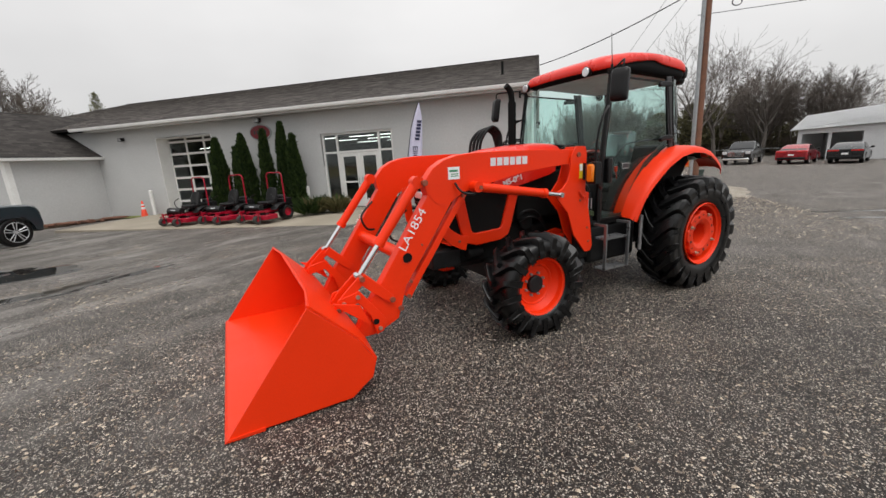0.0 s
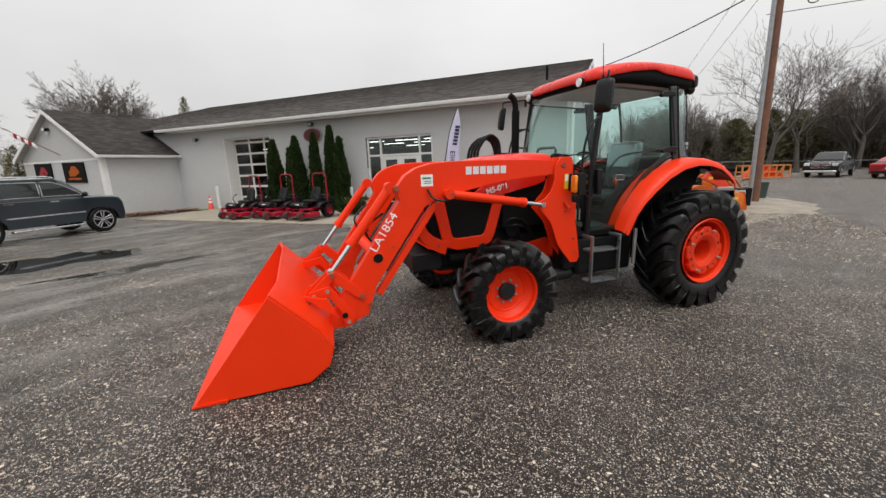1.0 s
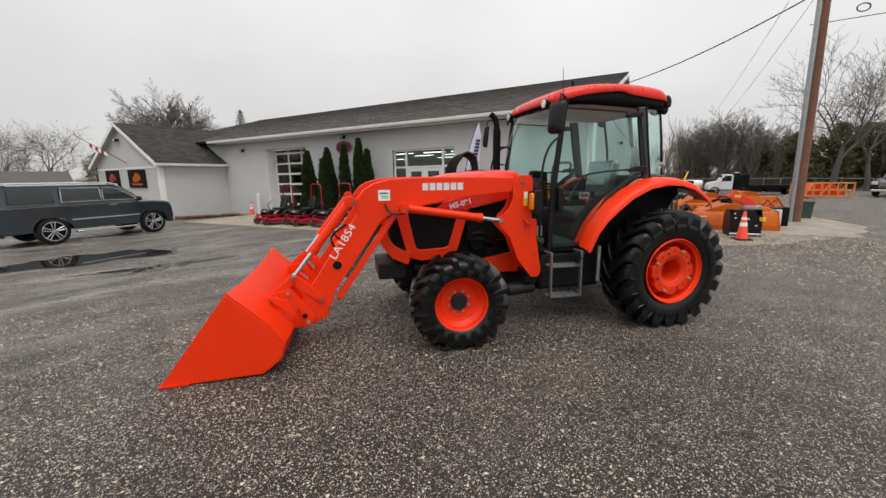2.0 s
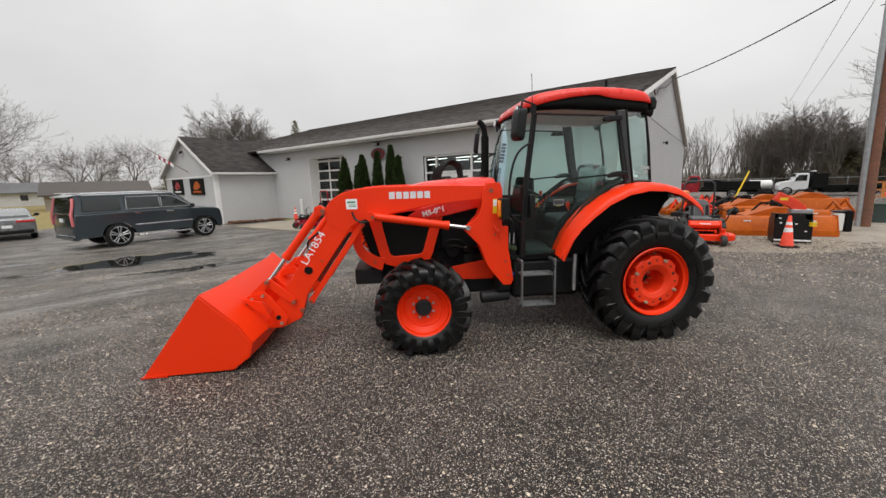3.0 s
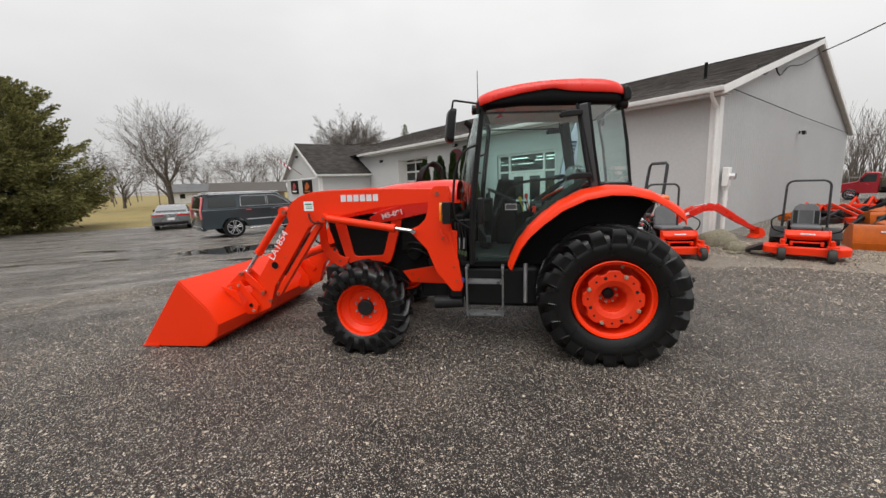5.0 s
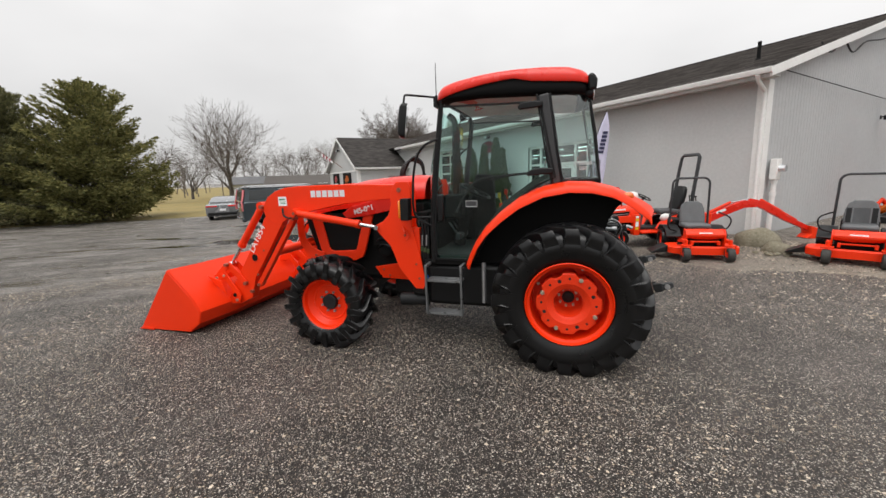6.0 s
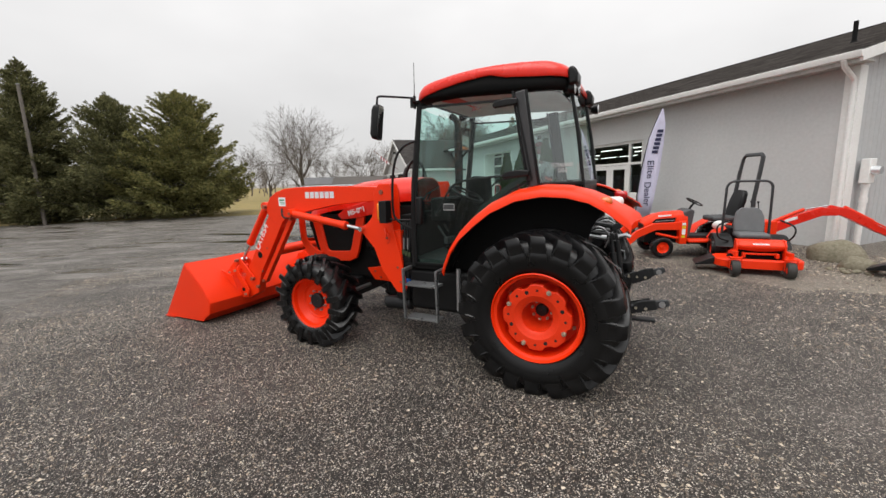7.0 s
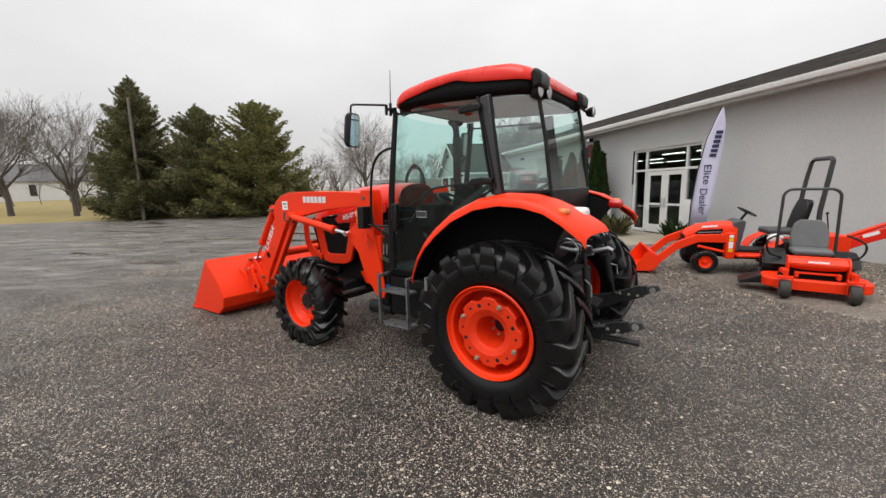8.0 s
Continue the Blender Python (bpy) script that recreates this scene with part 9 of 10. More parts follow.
cone(pose(5.20, 14.62, 0.03, 0, 0, 20), 0.76)
cone(pose(-16.5, 15.9, -0.28, 0, 0, 5), 0.75)


def plow(m, L, h, label):
    """A snow pusher: a low, long box with end plates and a folded back."""
    ob = thing("snow_pusher", m, label, "snow plow", "orange snow plows")
    bm = B()
    R = [[(x, y, z) for y, z in ((-0.02, 0.03), (0.03, 0.20), (0.10, 0.45), (0.16, h), (0.30, h + 0.02))] for x in (-L / 2, L / 2)]
    sheet(bm, R, 0.02)
    mb = part("mouldboard", bm, PLOW, ob, "orange steel mouldboard", bevel=0.004)
    bm = B()
    box(bm, -L / 2, L / 2, -0.06, -0.03, 0.0, 0.16)
    part("cutting_edge", bm, PLOW, mb, "worn cutting edge", bevel=0.004)
    for s in (1, -1):
        bm = B()
        prism(bm, [(-0.05, 0.02), (0.78, 0.02), (0.78, 0.26), (0.34, h + 0.04), (0.12, h + 0.04)], s * L / 2 - 0.01, s * L / 2 + 0.01, "x")
        part("end_plate", bm, PLOW, mb, "orange end plate", bevel=0.004)
    for k in range(4):
        x = -L / 2 + L * (k + 0.5) / 4
        bm = B()
        prism(bm, [(0.10, 0.06), (0.62, 0.06), (0.30, h)], x - 0.012, x + 0.012, "x")
        part("rib", bm, PLOW, mb)
    bm = B()
    prism(bm, [(-0.75, h - 0.12), (0.75, h - 0.12), (0.75, h + 0.02), (0.30, h + 0.24), (-0.05, h + 0.26), (-0.75, h + 0.02)], 0.32, 0.95)
    for x in (-0.6, 0.6):
        box(bm, x - 0.05, x + 0.05, 0.40, 0.95, 0.0, h - 0.12)
    part("hitch_frame", bm, PLOW, ob, "orange hitch frame", bevel=0.01)
    bm = B()
    tube(bm, [(-0.5, 0.75, h + 0.05), (-0.2, 0.85, h + 0.34), (0.15, 0.85, h + 0.36), (0.3, 0.6, h + 0.2)], 0.03, 6)
    cyl(bm, (0.28, 0.9, h + 0.28), (0.28, 1.15, h + 0.28), 0.12, seg=14)
    part("hose_and_motor", bm, MATTE, ob, "black hose and motor")
    for x in (-L * 0.3, L * 0.28):
        part("decal_bar", box(B(), x - 0.09, x + 0.09, 0.070, 0.078, 0.40, 0.43), WHITEDECAL, ob)
    return ob


plow(pose(5.26, 16.68, 0.03, 0, 0, 19), 2.66, 0.53, "orange steel snow pusher lying on the gravel")
plow(pose(5.7, 19.3, 0.04, 0, 0, 14), 2.4, 0.50, "orange snow plow blade behind another")
plow(pose(4.9, 21.0, 0.04, 0, 0, 30), 2.2, 0.50, "orange steel plow in the row behind")
plow(pose(7.0, 24.4, 0.04, 0, 0, 20), 2.4, 0.62, "weathered orange snow plow in the yard")
plow(pose(5.6, 25.5, 0.02, 0, 0, 10), 2.2, 0.5, "weathered orange snow plow in the yard")
rack = thing("steel_rack", pose(13.6, 38.9, 0.0, 0, 0, 17), "long pale orange steel lattice rack lying by the fence", "rack")
for z in (0.08, 0.50, 0.98):
    for y in (-0.35, 0.35):
        part("rail", box(B(), -1.85, 1.62, y - 0.04, y + 0.04, z - 0.04, z + 0.04), PLOWPALE, rack)
for k in range(8):
    x = -1.82 + 3.40 * k / 7
    bm = B()
    box(bm, x - 0.03, x + 0.03, -0.39, -0.31, 0.04, 1.02)
    box(bm, x - 0.03, x + 0.03, 0.31, 0.39, 0.04, 1.02)
    box(bm, x - 0.03, x + 0.03, -0.31, 0.31, 0.95, 1.01)
    part("upright", bm, PLOWPALE, rack)
    if k < 7 and k % 2:
        part("brace", tube(B(), [(x, -0.36, 0.1), (x + 0.48, -0.36, 0.95)], 0.03, 5), PLOWPALE, rack)
bm = B()
prism(bm, [(-1.3, 0.04), (1.5, 0.04), (1.1, 0.55), (0.4, 0.95), (-0.5, 0.90), (-0.9, 0.5)], 0.42, 1.1)
tagged(part("orange_blade", bm, ORANGE2, label="red-orange blade stored behind the rack", m=pose(13.8, 38.9, 0.0, 0, 0, 17), bevel=0.03), category="implement")

blower = thing("snow_blower", pose(5.32, 15.62, 0.03, 0, 0, 6), "black snow blower attachment with a red chute", "snow blower")
bm = B()
R = [[(x, y, z) for y, z in ((-0.25, 0.03), (0.15, 0.03), (0.28, 0.20), (0.28, 0.55), (0.10, 0.72), (-0.22, 0.74))] for x in (-0.36, 0.36)]
sheet(bm, R, 0.015)
for s in (1, -1):
    prism(bm, [(-0.36, 0.0), (0.2, 0.0), (0.30, 0.2), (0.30, 0.56), (0.10, 0.74), (-0.25, 0.75), (-0.36, 0.4)], s * 0.36, s * 0.375, "x")
part("housing", bm, BLACK, blower, "black auger housing", bevel=0.004)
bm = B()
cyl(bm, (-0.35, -0.05, 0.32), (0.35, -0.05, 0.32), 0.04, seg=12)
for k in range(40):
    a = k * 0.6
    x = -0.34 + 0.68 * k / 39
    box(bm, x - 0.01, x + 0.012, -0.05, 0.0, 0.0, 0.21, m=pose(0, -0.05, 0.32) @ pose(0, 0, 0, math.degrees(a), 0, 0) @ pose(0, 0.025, 0))
part("auger", bm, CAST, blower, "dark auger")
bm = B()
prism(bm, [(-0.36, 0.05), (0.36, 0.05), (0.36, 0.58), (0.22, 0.62), (0.20, 0.72), (-0.30, 0.74), (-0.36, 0.60)], -0.372, -0.355)
part("front_guard", bm, BLACK, blower, "black front plate", bevel=0.004)
bm = B()
strip(bm, [(0.18, 0.70), (0.14, 0.86), (-0.02, 1.00), (-0.34, 1.18)], [0.24, 0.25, 0.23, 0.24], -0.13, 0.13)
chute = part("chute", bm, mat("chute_red", (0.74, 0.052, 0.018), 0.45, scale=3), blower, "orange-red discharge chute", bevel=0.01)
bm = B()
box(bm, -0.28, -0.12, -0.133, -0.131, 1.07, 1.14)
part("warning_decal", bm, YELLOWDECAL, chute)
bm = B()
box(bm, -0.04, 0.4, -0.15, 0.2, 0.74, 0.84)
part("top_plate", bm, STEEL, blower, "bare steel top plate", bevel=0.008)
bm = B()
lathe(bm, [(0.02, -0.05), (0.07, -0.05), (0.075, 0.05), (0.02, 0.05)], 18)
part("pulley", bm, YELLOWDECAL, blower, m=pose(0.36, -0.38, 0.50, 90))
bm = B()
box(bm, -0.36, 0.36, -0.378, -0.373, 0.06, 0.10)
part("decal_bar", bm, WHITEDECAL, blower)
for x, z in ((-0.30, 0.62), (-0.28, 0.50), (0.02, 0.48), (0.22, 0.30)):
    part("decal_bar", box(B(), x, x + 0.05, -0.378, -0.373, z, z + 0.03), WHITEDECAL, blower)

bin_ = thing("rubbish_bin", pose(8.22, 21.7, 0.02), "dark green square rubbish bin beside the pole", "bin")
bm = B()
loft(bm, [[(x * k, y * k, z) for x, y in rrect(-0.32, 0.32, -0.32, 0.32, 0.06, 3)] for k, z in ((0.64, 0.0), (0.74, 0.58), (0.80, 0.60), (0.80, 0.66))], closed=True, caps=True)
part("body", bm, mat("dark_green_plastic", (0.035, 0.055, 0.048), 0.6), bin_, bevel=0.01)
hopper = thing("salt_hopper", pose(6.75, 18.5, 0.03, 0, 0, 12), "white and black salt hopper beside the pole", "hopper")
part("tub", box(B(), -0.17, 0.06, -0.16, 0.16, 0.0, 0.56), WHITEPAINT, hopper, "white plastic tub", bevel=0.05)
part("motor_side", box(B(), 0.065, 0.24, -0.18, 0.18, 0.0, 0.62), MATTE, hopper, "black motor housing", bevel=0.03)
part("lid", box(B(), -0.19, 0.07, -0.18, 0.18, 0.565, 0.61), BLACK, hopper, "black lid", bevel=0.015)

# loose yard iron and a yellow pole
yy_ = random.Random(31)
for k in range(26):
    x, y = yy_.uniform(2.2, 7.4), yy_.uniform(20.5, 38)
    bm = B()
    L = yy_.uniform(0.8, 2.2)
    h = yy_.uniform(0.15, 0.5)
    box(bm, -L / 2, L / 2, -0.35, 0.35, 0.05, 0.22)
    prism(bm, ribbon([(-L / 2, 0.1), (0, h + 0.25), (L / 2, 0.2)], 0.09), -0.3, -0.22)
    prism(bm, ribbon([(-L / 2, 0.1), (0.1, h + 0.2), (L / 2, 0.2)], 0.09), 0.22, 0.3)
    cyl(bm, (0, -0.4, 0.35), (0, 0.4, 0.35), 0.10, seg=12)
    tagged(part("farm_implement", bm, (PLOW, CAST, MATTE, PLOW, ORANGE2, TYREDUST, CAST)[k % 7], label="used farm implement standing in the yard", m=pose(x, y, ground_z(x, y) + 0.02, 0, 0, yy_.uniform(0, 360)), bevel=0.01), category="implement", group="implements in the yard")
bm = B()
cyl(bm, (4.36, 36.0, -0.55), (5.24, 37.0, 1.87), 0.05, seg=10)
tagged(part("yellow_auger_pole", bm, YELLOWDECAL, label="slanting yellow pole of an implement in the yard"), category="pole")
tank = thing("tank", pose(7.5, 63.6, -0.9, 0, 0, 10), "white plastic tank on a frame in the yard", "tank")
bm = B()
loft(bm, [[(x, 0.6 * math.cos(a), 1.15 + 0.55 * math.sin(a)) for a in [2 * math.pi * k / 18 for k in range(18)]] for x in (-1.1, 1.1)], closed=True, caps=True)
part("vessel", bm, WHITEPAINT, tank, bevel=0.12)
bm = B()
box(bm, -1.1, 1.1, -0.6, 0.6, 0.0, 0.6)
part("frame", bm, CAST, tank, bevel=0.02)

# ---- pole and wires ----
WOOD = mat("weathered_pole_wood", (0.23, 0.10, 0.058), 0.85, scale=1.2, fine=18, alt=(0.10, 0.052, 0.036), bump=0.4, dist=0.01)
pole = thing("utility_pole", pose(7.60, 20.1, 0), "tall brown wooden utility pole with a grey conduit", "pole")
bm = B()
tube(bm, [(0, 0, -0.3), (-0.05, 0, 4), (-0.11, 0, 8), (-0.15, 0, 11)], [0.17, 0.155, 0.14, 0.125], 16)
part("shaft", bm, WOOD, pole)
bm = B()
tube(bm, [(-0.17, -0.12, 0.0), (-0.22, -0.12, 4), (-0.27, -0.11, 8)], 0.075, 10)
part("conduit", bm, GALV, pole, "grey conduit pipe")
bm = B()
box(bm, -0.5, 0.6, -0.05, 0.05, 9.4, 9.5)
part("crossarm", bm, WOOD, pole)


def wire(a, b, sag, r=0.012, name="overhead_wire"):
    a, b = Vector(a), Vector(b)
    bm = B()
    tube(bm, [a.lerp(b, k / 14) - Vector((0, 0, sag * 4 * (k / 14) * (1 - k / 14))) for k in range(15)], r, 5)
    return tagged(part(name, bm, BLACK, label="black overhead cable sagging from the utility pole"), category="cable", group="overhead wires")


wire((7.25, 20.1, 7.55), (1.3, 27.3, 6.80), 0.22, 0.024)
wire((7.2, 20.1, 7.4), (60, 10, 9.0), 0.9)
wire((7.2, 20.1, 8.0), (60, 14, 9.6), 0.9)
wire((7.2, 20.1, 6.6), (60, 8, 8.6), 1.0)
wire((7.5, 20.1, 9.45), (9.4, 78, 9.2), 0.5, 0.011)
wire((7.9, 20.1, 8.7), (10.6, 78, 8.6), 0.6, 0.011)
bm = B()
tube(bm, [Vector((8.4, 19.9, 6.85)) + Vector((0.16 * math.cos(0.5 * k), 0, 0.12 * math.sin(0.5 * k))) for k in range(14)], 0.02, 6)
tagged(part("cable_coil", bm, BLACK, label="small coil of cable hanging on the overhead wire"), category="cable")

# service cables, lamps and signs on the shop
bm = B()
tube(bm, smooth_pts([(1.20, 27.4, 6.75), (1.22, 24.5, 5.9), (1.22, 22.6, 5.55), (1.22, 21.5, 5.1), (1.22, 20.6, 5.35), (1.22, 19.8, 4.9), (1.22, 19.0, 5.05)], 5), 0.025, 6)
tagged(part("service_cable", bm, BLACK, label="black service cable looped on the gable"), category="cable")
bm = B()
tube(bm, [(1.20, 17.1, 4.15), (1.20, 25.7, 4.05), (1.20, 38.0, 4.0)], 0.015, 5)
tagged(part("service_cable", bm, BLACK, label="thin cable run along the gable wall"), category="cable")


def wall_lamp(m, label):
    ob = thing("wall_lamp", m, label, "lamp", "wall lamps")
    bm = B()
    box(bm, -0.07, 0.07, -0.03, 0.0, -0.07, 0.07)
    tube(bm, [(0, -0.02, 0), (0, -0.12, 0.03)], 0.02, 6)
    part("bracket", bm, BLACK, ob, bevel=0.01)
    bm = B()
    box(bm, -0.12, 0.12, -0.22, -0.10, -0.10, 0.06)
    hd = part("head", bm, BLACK, ob, bevel=0.025)
    bm = B()
    box(bm, -0.10, 0.10, -0.225, -0.221, -0.08, 0.04)
    part("lens", bm, CLEARLENS, hd)
    return ob


wall_lamp(pose(-17.45, 16.45, 3.27), "black floodlight on the stucco wall")
wall_lamp(pose(1.14, 25.75, 3.42, 0, 0, 90), "black floodlight on the gable wall")
wall_lamp(pose(-10.05, 16.45, 3.62), "small black lamp above the oval sign")
wall_lamp(pose(-22.9, 12.9, 3.85), "small black floodlight in the gable of the wing")
oval = thing("wall_sign", pose(-10.05, 16.44, 3.14), "dark red oval sign with a pale rim on the wall", "sign")
bm = B()
prism(bm, [(0.52 * math.cos(a), 0.33 * math.sin(a)) for a in [2 * math.pi * k / 36 for k in range(36)]], -0.05, 0.0)
part("rim", bm, GALV, oval)
bm = B()
prism(bm, [(0.47 * math.cos(a), 0.285 * math.sin(a)) for a in [2 * math.pi * k / 36 for k in range(36)]], -0.058, -0.051)
part("panel", bm, mat("sign_dark_red", (0.16, 0.012, 0.02), 0.5), oval)
for k in range(5):
    bm = B()
    box(bm, -0.30 + 0.13 * k, -0.22 + 0.13 * k, -0.062, -0.0585, -0.07, 0.07)
    part("lettering_bar", bm, DARKSTEEL, oval)


def banner_sign(m, w, h, label, a, b):
    ob = thing("wall_sign", m, label, "sign", "signs on the wing")
    part("board", box(B(), 0, w, -0.05, 0, 0, h), MATTE, ob, "dark sign board", bevel=0.01)
    bm = B()
    prism(bm, blob(w * 0.5, h * 0.55, w * 0.22, h * 0.26, 0.2, 18, 0.2, 3), -0.056, -0.051)
    part("picture", bm, a, ob, "plain coloured shape")
    bm = B()
    box(bm, w * 0.2, w * 0.8, -0.056, -0.051, h * 0.14, h * 0.24)
    part("lettering_bar", bm, b, ob)
    return ob


banner_sign(pose(-22.35, 12.90, 1.30), 1.75, 0.95, "dark sign with an orange picture on the wing gable", PLOW, PLOW)
banner_sign(pose(-24.85, 12.90, 1.30), 1.5, 0.95, "dark sign with a red and white picture on the wing gable", REDPAINT, WHITEDECAL)
flag = thing("flag", pose(-23.2, 12.8, 2.62, 0, 0, 0), "small striped flag on a slanting staff", "flag")
bm = B()
cyl(bm, (0.9, 0.05, 0.0), (-1.3, -1.2, 1.5), 0.02, seg=8)
part("staff", bm, WOOD, flag)
for k in range(7):
    f0, f1 = 0.36 + 0.055 * k, 0.36 + 0.055 * (k + 1)
    p0, p1 = [Vector((0.9, 0.05, 0.0)).lerp(Vector((-1.3, -1.2, 1.5)), f) - Vector((0, 0, 0.10)) for f in (f0, f1)]
    bm = B()
    loft(bm, [[(p.x, p.y + 0.04 * math.cos(a), p.z + 0.12 * math.sin(a)) for a in [2 * math.pi * j / 8 for j in range(8)]] for p in (p0, p1)], closed=True, caps=True)
    part("stripe", bm, REDPAINT if k % 2 else WHITEDECAL, flag)

# feather banner by the entry
feather = thing("feather_banner", pose(-3.14, 15.45, -0.05, 0, 3, 28), "tall pale lavender feather banner with dark lettering", "banner")
BANNER = mat("lavender_cloth", (0.58, 0.57, 0.72), 0.8, var=0.06, scale=2, fine=30)
NAVY = mat("navy_print", (0.02, 0.022, 0.07), 0.6)
edge = [(-0.26, 0.55), (-0.28, 1.2), (-0.24, 2.0), (-0.12, 2.9), (0.02, 3.4), (0.15, 3.76)]
bm = B()
tube(bm, [(-0.25, 0, 0.0)] + [(x - 0.012, 0, z) for x, z in edge], 0.014, 7)
part("pole", bm, BLACK, feather, "black bent pole")
bm = B()
rows = []
for x, z in edge:
    w = {0.55: 0.40, 1.2: 0.48, 2.0: 0.50, 2.9: 0.40, 3.4: 0.24, 3.76: 0.03}[z]
    rows.append([(x + w * k / 4, 0.025 * math.sin(3.0 * k / 4 + z * 1.3), z - 0.10 * (k / 4) * (1 if z > 0.6 else 0)) for k in range(5)])
sheet(bm, rows, 0.004)
cloth = part("cloth", bm, BANNER, feather, "pale lavender cloth", angle=2)
for text, zc, wd in (("Elite", 1.99, 0.52), ("Dealer", 1.25, 0.72)):
    words("banner_lettering", text, 0.26, NAVY, cloth, pose(0.018 * (zc - 1.62), -0.034, zc, 90, 0, 0) @ pose(0, 0, 0, 0, 0, -86), width=wd)
for k in range(6):
    bm = B()
    box(bm, 0.0 + 0.016 * k, 0.16 + 0.016 * k, -0.036, -0.033, 2.46 + 0.12 * k, 2.545 + 0.12 * k)
    part("brand_mark", bm, NAVY, cloth, "plain navy brand mark")
bm = B()
box(bm, -0.35, 0.30, -0.3, 0.3, 0.0, 0.05)
part("base", bm, MATTE, feather, bevel=0.01)

# things on the walk
tagged(part("door_mat", box(B(), -6.25, -4.35, 12.9, 15.4, 0.0, 0.014, m=pose(0, 0, -0.065, 0, -0.73, 0)), MATTE, label="black rubber entrance mat on the concrete walk", bevel=0.004), category="mat")
for x, y, h in ((-7.85, 15.9, 0.95), (-16.05, 16.05, 1.1)):
    bm = B()
    cyl(bm, (0, 0, 0), (0, 0, h), 0.085, seg=18)
    ball(bm, (0, 0, h), 0.085, 1, 1, 0.5)
    tagged(part("bollard", bm, WHITEPAINT, label="white painted steel bollard on the walk", m=pose(x, y, 0.0127 * x - 0.01)), category="bollard", group="bollards")
bm = B()
box(bm, -4.16, -3.7, 15.9, 16.0, 0.0, 1.25, m=pose(0, 0, -0.05))
tagged(part("white_sign_panel", bm, WHITEPAINT, label="white panel sign leaning beside the entry", bevel=0.006), category="sign")
bedm = mat("bark_mulch", (0.13, 0.075, 0.045), 0.9, scale=4, fine=30, alt=(0.07, 0.055, 0.03), bump=0.8, dist=0.03)
MOSS = mat("bright_moss", (0.20, 0.24, 0.045), 0.9, scale=2, fine=30, alt=(0.10, 0.13, 0.03), bump=0.4)
patch("moss_strip", ragged([(-17.6, 16.2), (-17.5, 15.5), (-16.4, 15.75), (-15.2, 15.9), (-15.2, 16.2)], 0.15, 0.12, 9), 0.05, MOSS, "strip of bright green moss at the foot of the wall", "moss", rise=0.03)
patch("planting_bed", [(-19.1, 16.4), (-19.1, 13.0), (-18.5, 13.1), (-18.2, 15.0), (-17.2, 15.7), (-16.3, 15.9), (-16.3, 16.4)], 0.03, bedm, "brown mulch bed along the wall", "bed", rise=0.04)
for k in range(9):
    lr = random.Random(100 + k)
    bm = B()
    a = lr.uniform(0, 180)
    cyl(bm, (-0.3, 0, 0.07), (0.3, 0.05, 0.07), 0.07, 0.055, seg=9)
    tagged(part("log", bm, WOOD, label="short weathered log on the mulch bed", m=pose(-18.6 + 0.12 * k + lr.uniform(-0.2, 0.2), 13.3 + 0.28 * k, ground_z(-18.5, 14) + 0.03, 0, 0, a)), category="log", group="logs on the bed")

# fence at the back of the yard
fence = thing("fence", pose(0, 0, 0), "grey chain-link fence posts and rail behind the yard", "fence")
bm = B()
tube(bm, [(-2, 72, 0.85), (12, 68, 0.9), (18, 66, 0.95), (27, 56, 0.98), (40, 46, 1.1)], 0.03, 5)
part("rail", bm, GALV, fence)
for k in range(16):
    f = k / 15
    P = [(-2, 72), (12, 68), (18, 66), (27, 56), (40, 46)]
    i = min(3, int(f * 4))
    g = f * 4 - i
    x, y = P[i][0] + (P[i + 1][0] - P[i][0]) * g, P[i][1] + (P[i + 1][1] - P[i][1]) * g
    part("post", cyl(B(), (x, y, ground_z(x, y)), (x, y, 1.08), 0.035, seg=6), GALV, fence)

lamp = thing("wooden_pole", pose(-28.9, -10.4, -0.47), "grey weathered wooden pole among the spruces", "pole")
part("shaft", cyl(B(), (0, 0, -0.2), (0.0, 0.10, 9.1), 0.12, 0.085, seg=10), mat("weathered_grey_wood", (0.16, 0.14, 0.12), 0.85, scale=2, fine=20), lamp)
part("cap", cyl(B(), (0, 0.10, 9.1), (0, 0.10, 9.14), 0.095, seg=10), GALV, lamp)

# ---- shingles of the main roof ----
shingle_tabs(main_roof, (EX + 0.26, -0.54, 4.098), (1, 0, 0), (0, RY + 0.53, RZ - 4.10), EX - WX + 0.45, math.hypot(RY + 0.53, RZ - 4.10), (16, 18))

# ---- loose gravel on the lot ----
def stone_material():
    m = bpy.data.materials.new("loose_stones")
    m.use_nodes = True
    n, l = m.node_tree.nodes, m.node_tree.links
    b = n["Principled BSDF"]
    g = n.new("ShaderNodeNewGeometry")
    r = n.new("ShaderNodeValToRGB")
    e = r.color_ramp.elements
    e[0].position, e[0].color = 0.0, (0.03, 0.024, 0.019, 1)
    e[1].position, e[1].color = 1.0, (0.70, 0.61, 0.49, 1)
    for p, c in ((0.30, (0.08, 0.060, 0.046, 1)), (0.55, (0.26, 0.20, 0.145, 1)), (0.80, (0.50, 0.42, 0.32, 1))):
        q = e.new(p)
        q.color = c
    l.new(g.outputs["Random Per Island"], r.inputs[0])
    l.new(r.outputs[0], b.inputs["Base Color"])
    b.inputs["Roughness"].default_value = 0.45
    return m


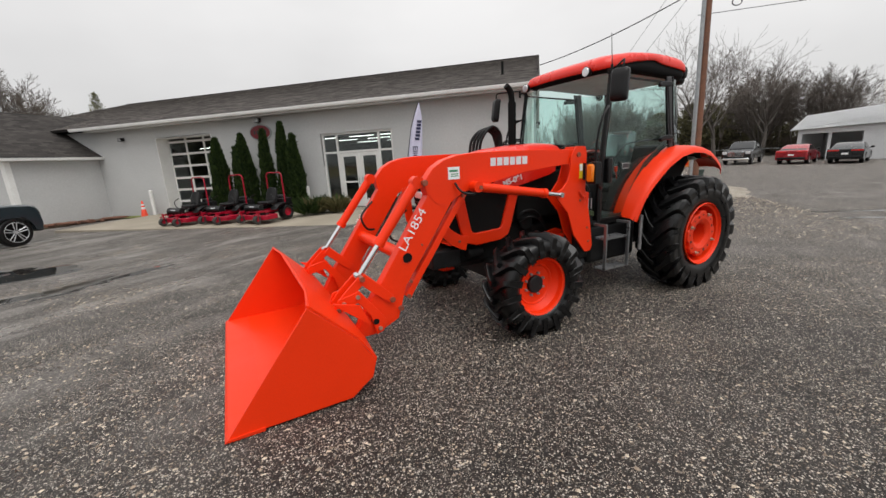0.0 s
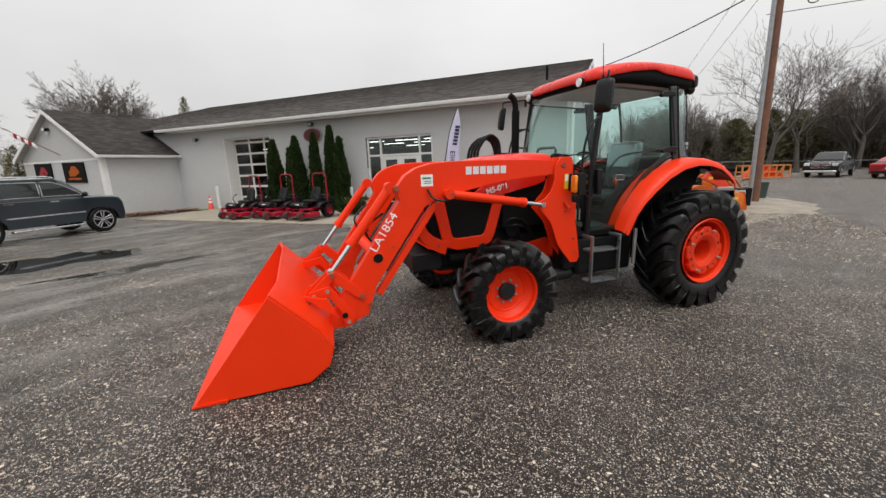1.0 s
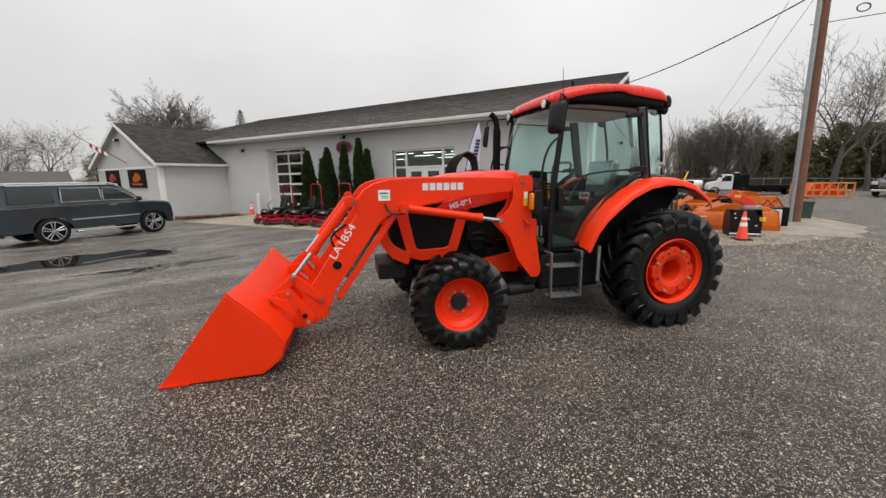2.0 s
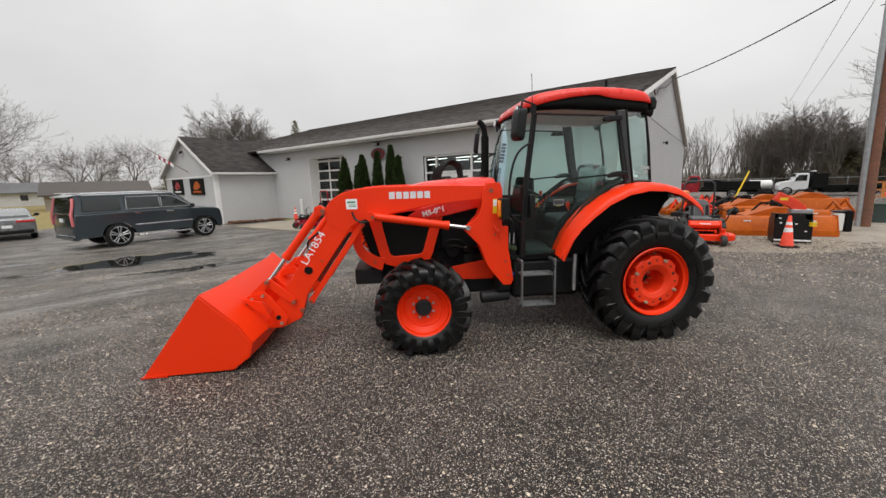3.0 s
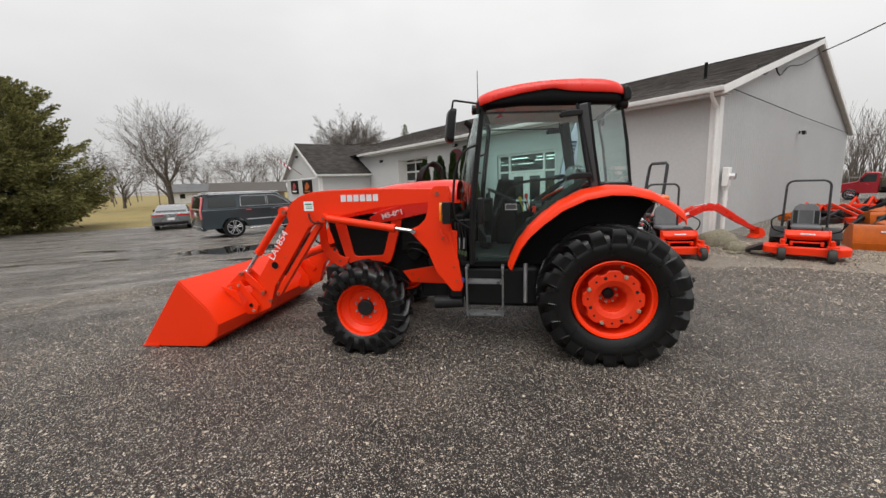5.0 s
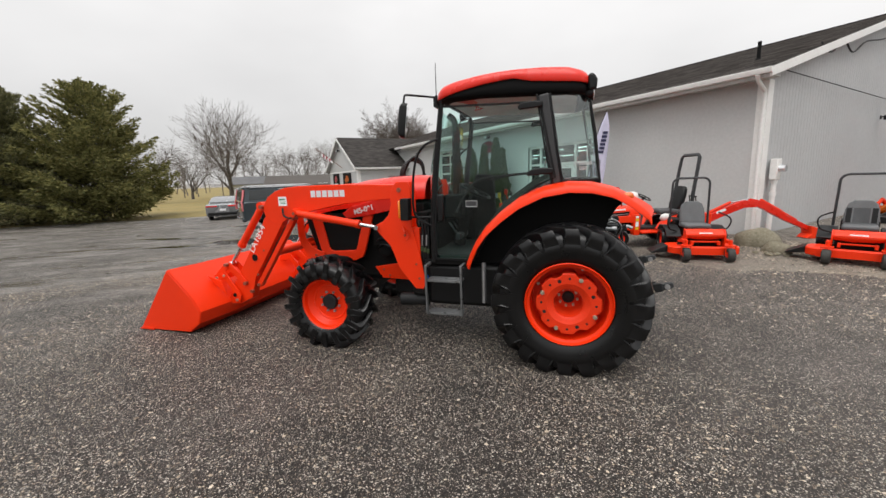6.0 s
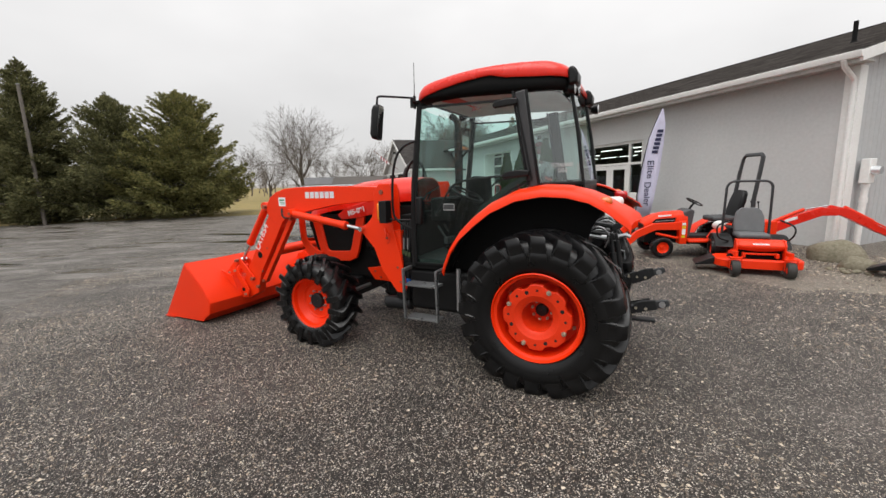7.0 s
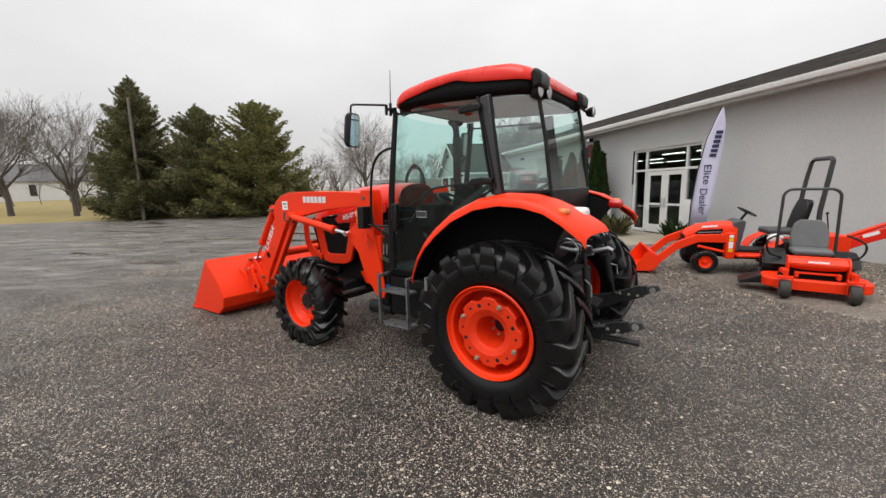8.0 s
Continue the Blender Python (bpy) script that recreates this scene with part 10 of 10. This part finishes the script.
def scatter(name, n, xr, yr, smin, smax, seed, keep, lift=0.0):
    rs = np.random.RandomState(seed)
    X, Y = rs.uniform(*xr, n), rs.uniform(*yr, n)
    ok = np.array([keep(x, y, q) for x, y, q in zip(X, Y, rs.rand(n))])
    X, Y = X[ok], Y[ok]
    n = len(X)
    S = smin + (smax - smin) * rs.rand(n) ** 2.6
    base = np.array([[1, 0, 0], [0.3, 0.95, 0], [-0.8, 0.6, 0], [-0.8, -0.6, 0], [0.3, -0.95, 0], [0.1, 0.05, 0.75], [0.0, 0.0, -0.6]])
    A = rs.rand(n) * 6.283
    ca, sa = np.cos(A), np.sin(A)
    J = 1 + 0.28 * rs.normal(size=(n, 7, 1))
    V = base[None] * J * S[:, None, None] * np.stack([np.ones(n), rs.uniform(0.6, 1, n), rs.uniform(0.5, 0.9, n)], 1)[:, None, :]
    W = V.copy()
    W[:, :, 0], W[:, :, 1] = V[:, :, 0] * ca[:, None] - V[:, :, 1] * sa[:, None], V[:, :, 0] * sa[:, None] + V[:, :, 1] * ca[:, None]
    Z = np.array([ground_z(x, y) for x, y in zip(X, Y)])
    W += np.stack([X, Y, Z + S * 0.12 + lift * np.clip((Y - 12.2) / 2.5, 0, 1)], 1)[:, None, :]
    F = []
    for k in range(5):
        F.append([k, (k + 1) % 5, 5])
        F.append([(k + 1) % 5, k, 6])
    F = (np.arange(n) * 7)[:, None, None] + np.array(F)[None]
    me = bpy.data.meshes.new(name)
    me.from_pydata(W.reshape(-1, 3).tolist(), [], F.reshape(-1, 3).tolist())
    me.materials.append(STONES)
    ob = new(name, me)
    return tagged(ob, "loose pale and dark gravel scattered over the asphalt", "gravel", kind="stuff")


STONES = stone_material()
scatter("loose_gravel", 85000, (-1.2, 7.2), (0.6, 8.5), 0.0035, 0.0105, 1, lambda x, y, q: q < 0.35 + 0.9 * noise.noise(Vector((x * 0.8, y * 0.8, 0))) + 0.25)
scatter("loose_gravel", 60000, (-9.0, -0.8), (0.8, 9.5), 0.006, 0.018, 4, lambda x, y, q: q < 0.42 + 0.05 * x + 0.9 * noise.noise(Vector((x * 0.6, y * 0.6, 6))))
scatter("coarse_gravel", 42000, (-2.2, 8.0), (9.8, 16.2), 0.007, 0.024, 3, lambda x, y, q: q < 0.14 * (y - 9.6) + 0.3 * noise.noise(Vector((x * 0.7, y * 0.7, 4))), 0.045)
scatter("loose_gravel", 62000, (-4, 12), (1.5, 14), 0.005, 0.017, 2, lambda x, y, q: q < (0.5 if x > -1 else 0.5 + 0.16 * x) + 0.9 * noise.noise(Vector((x * 0.5, y * 0.5, 2))))
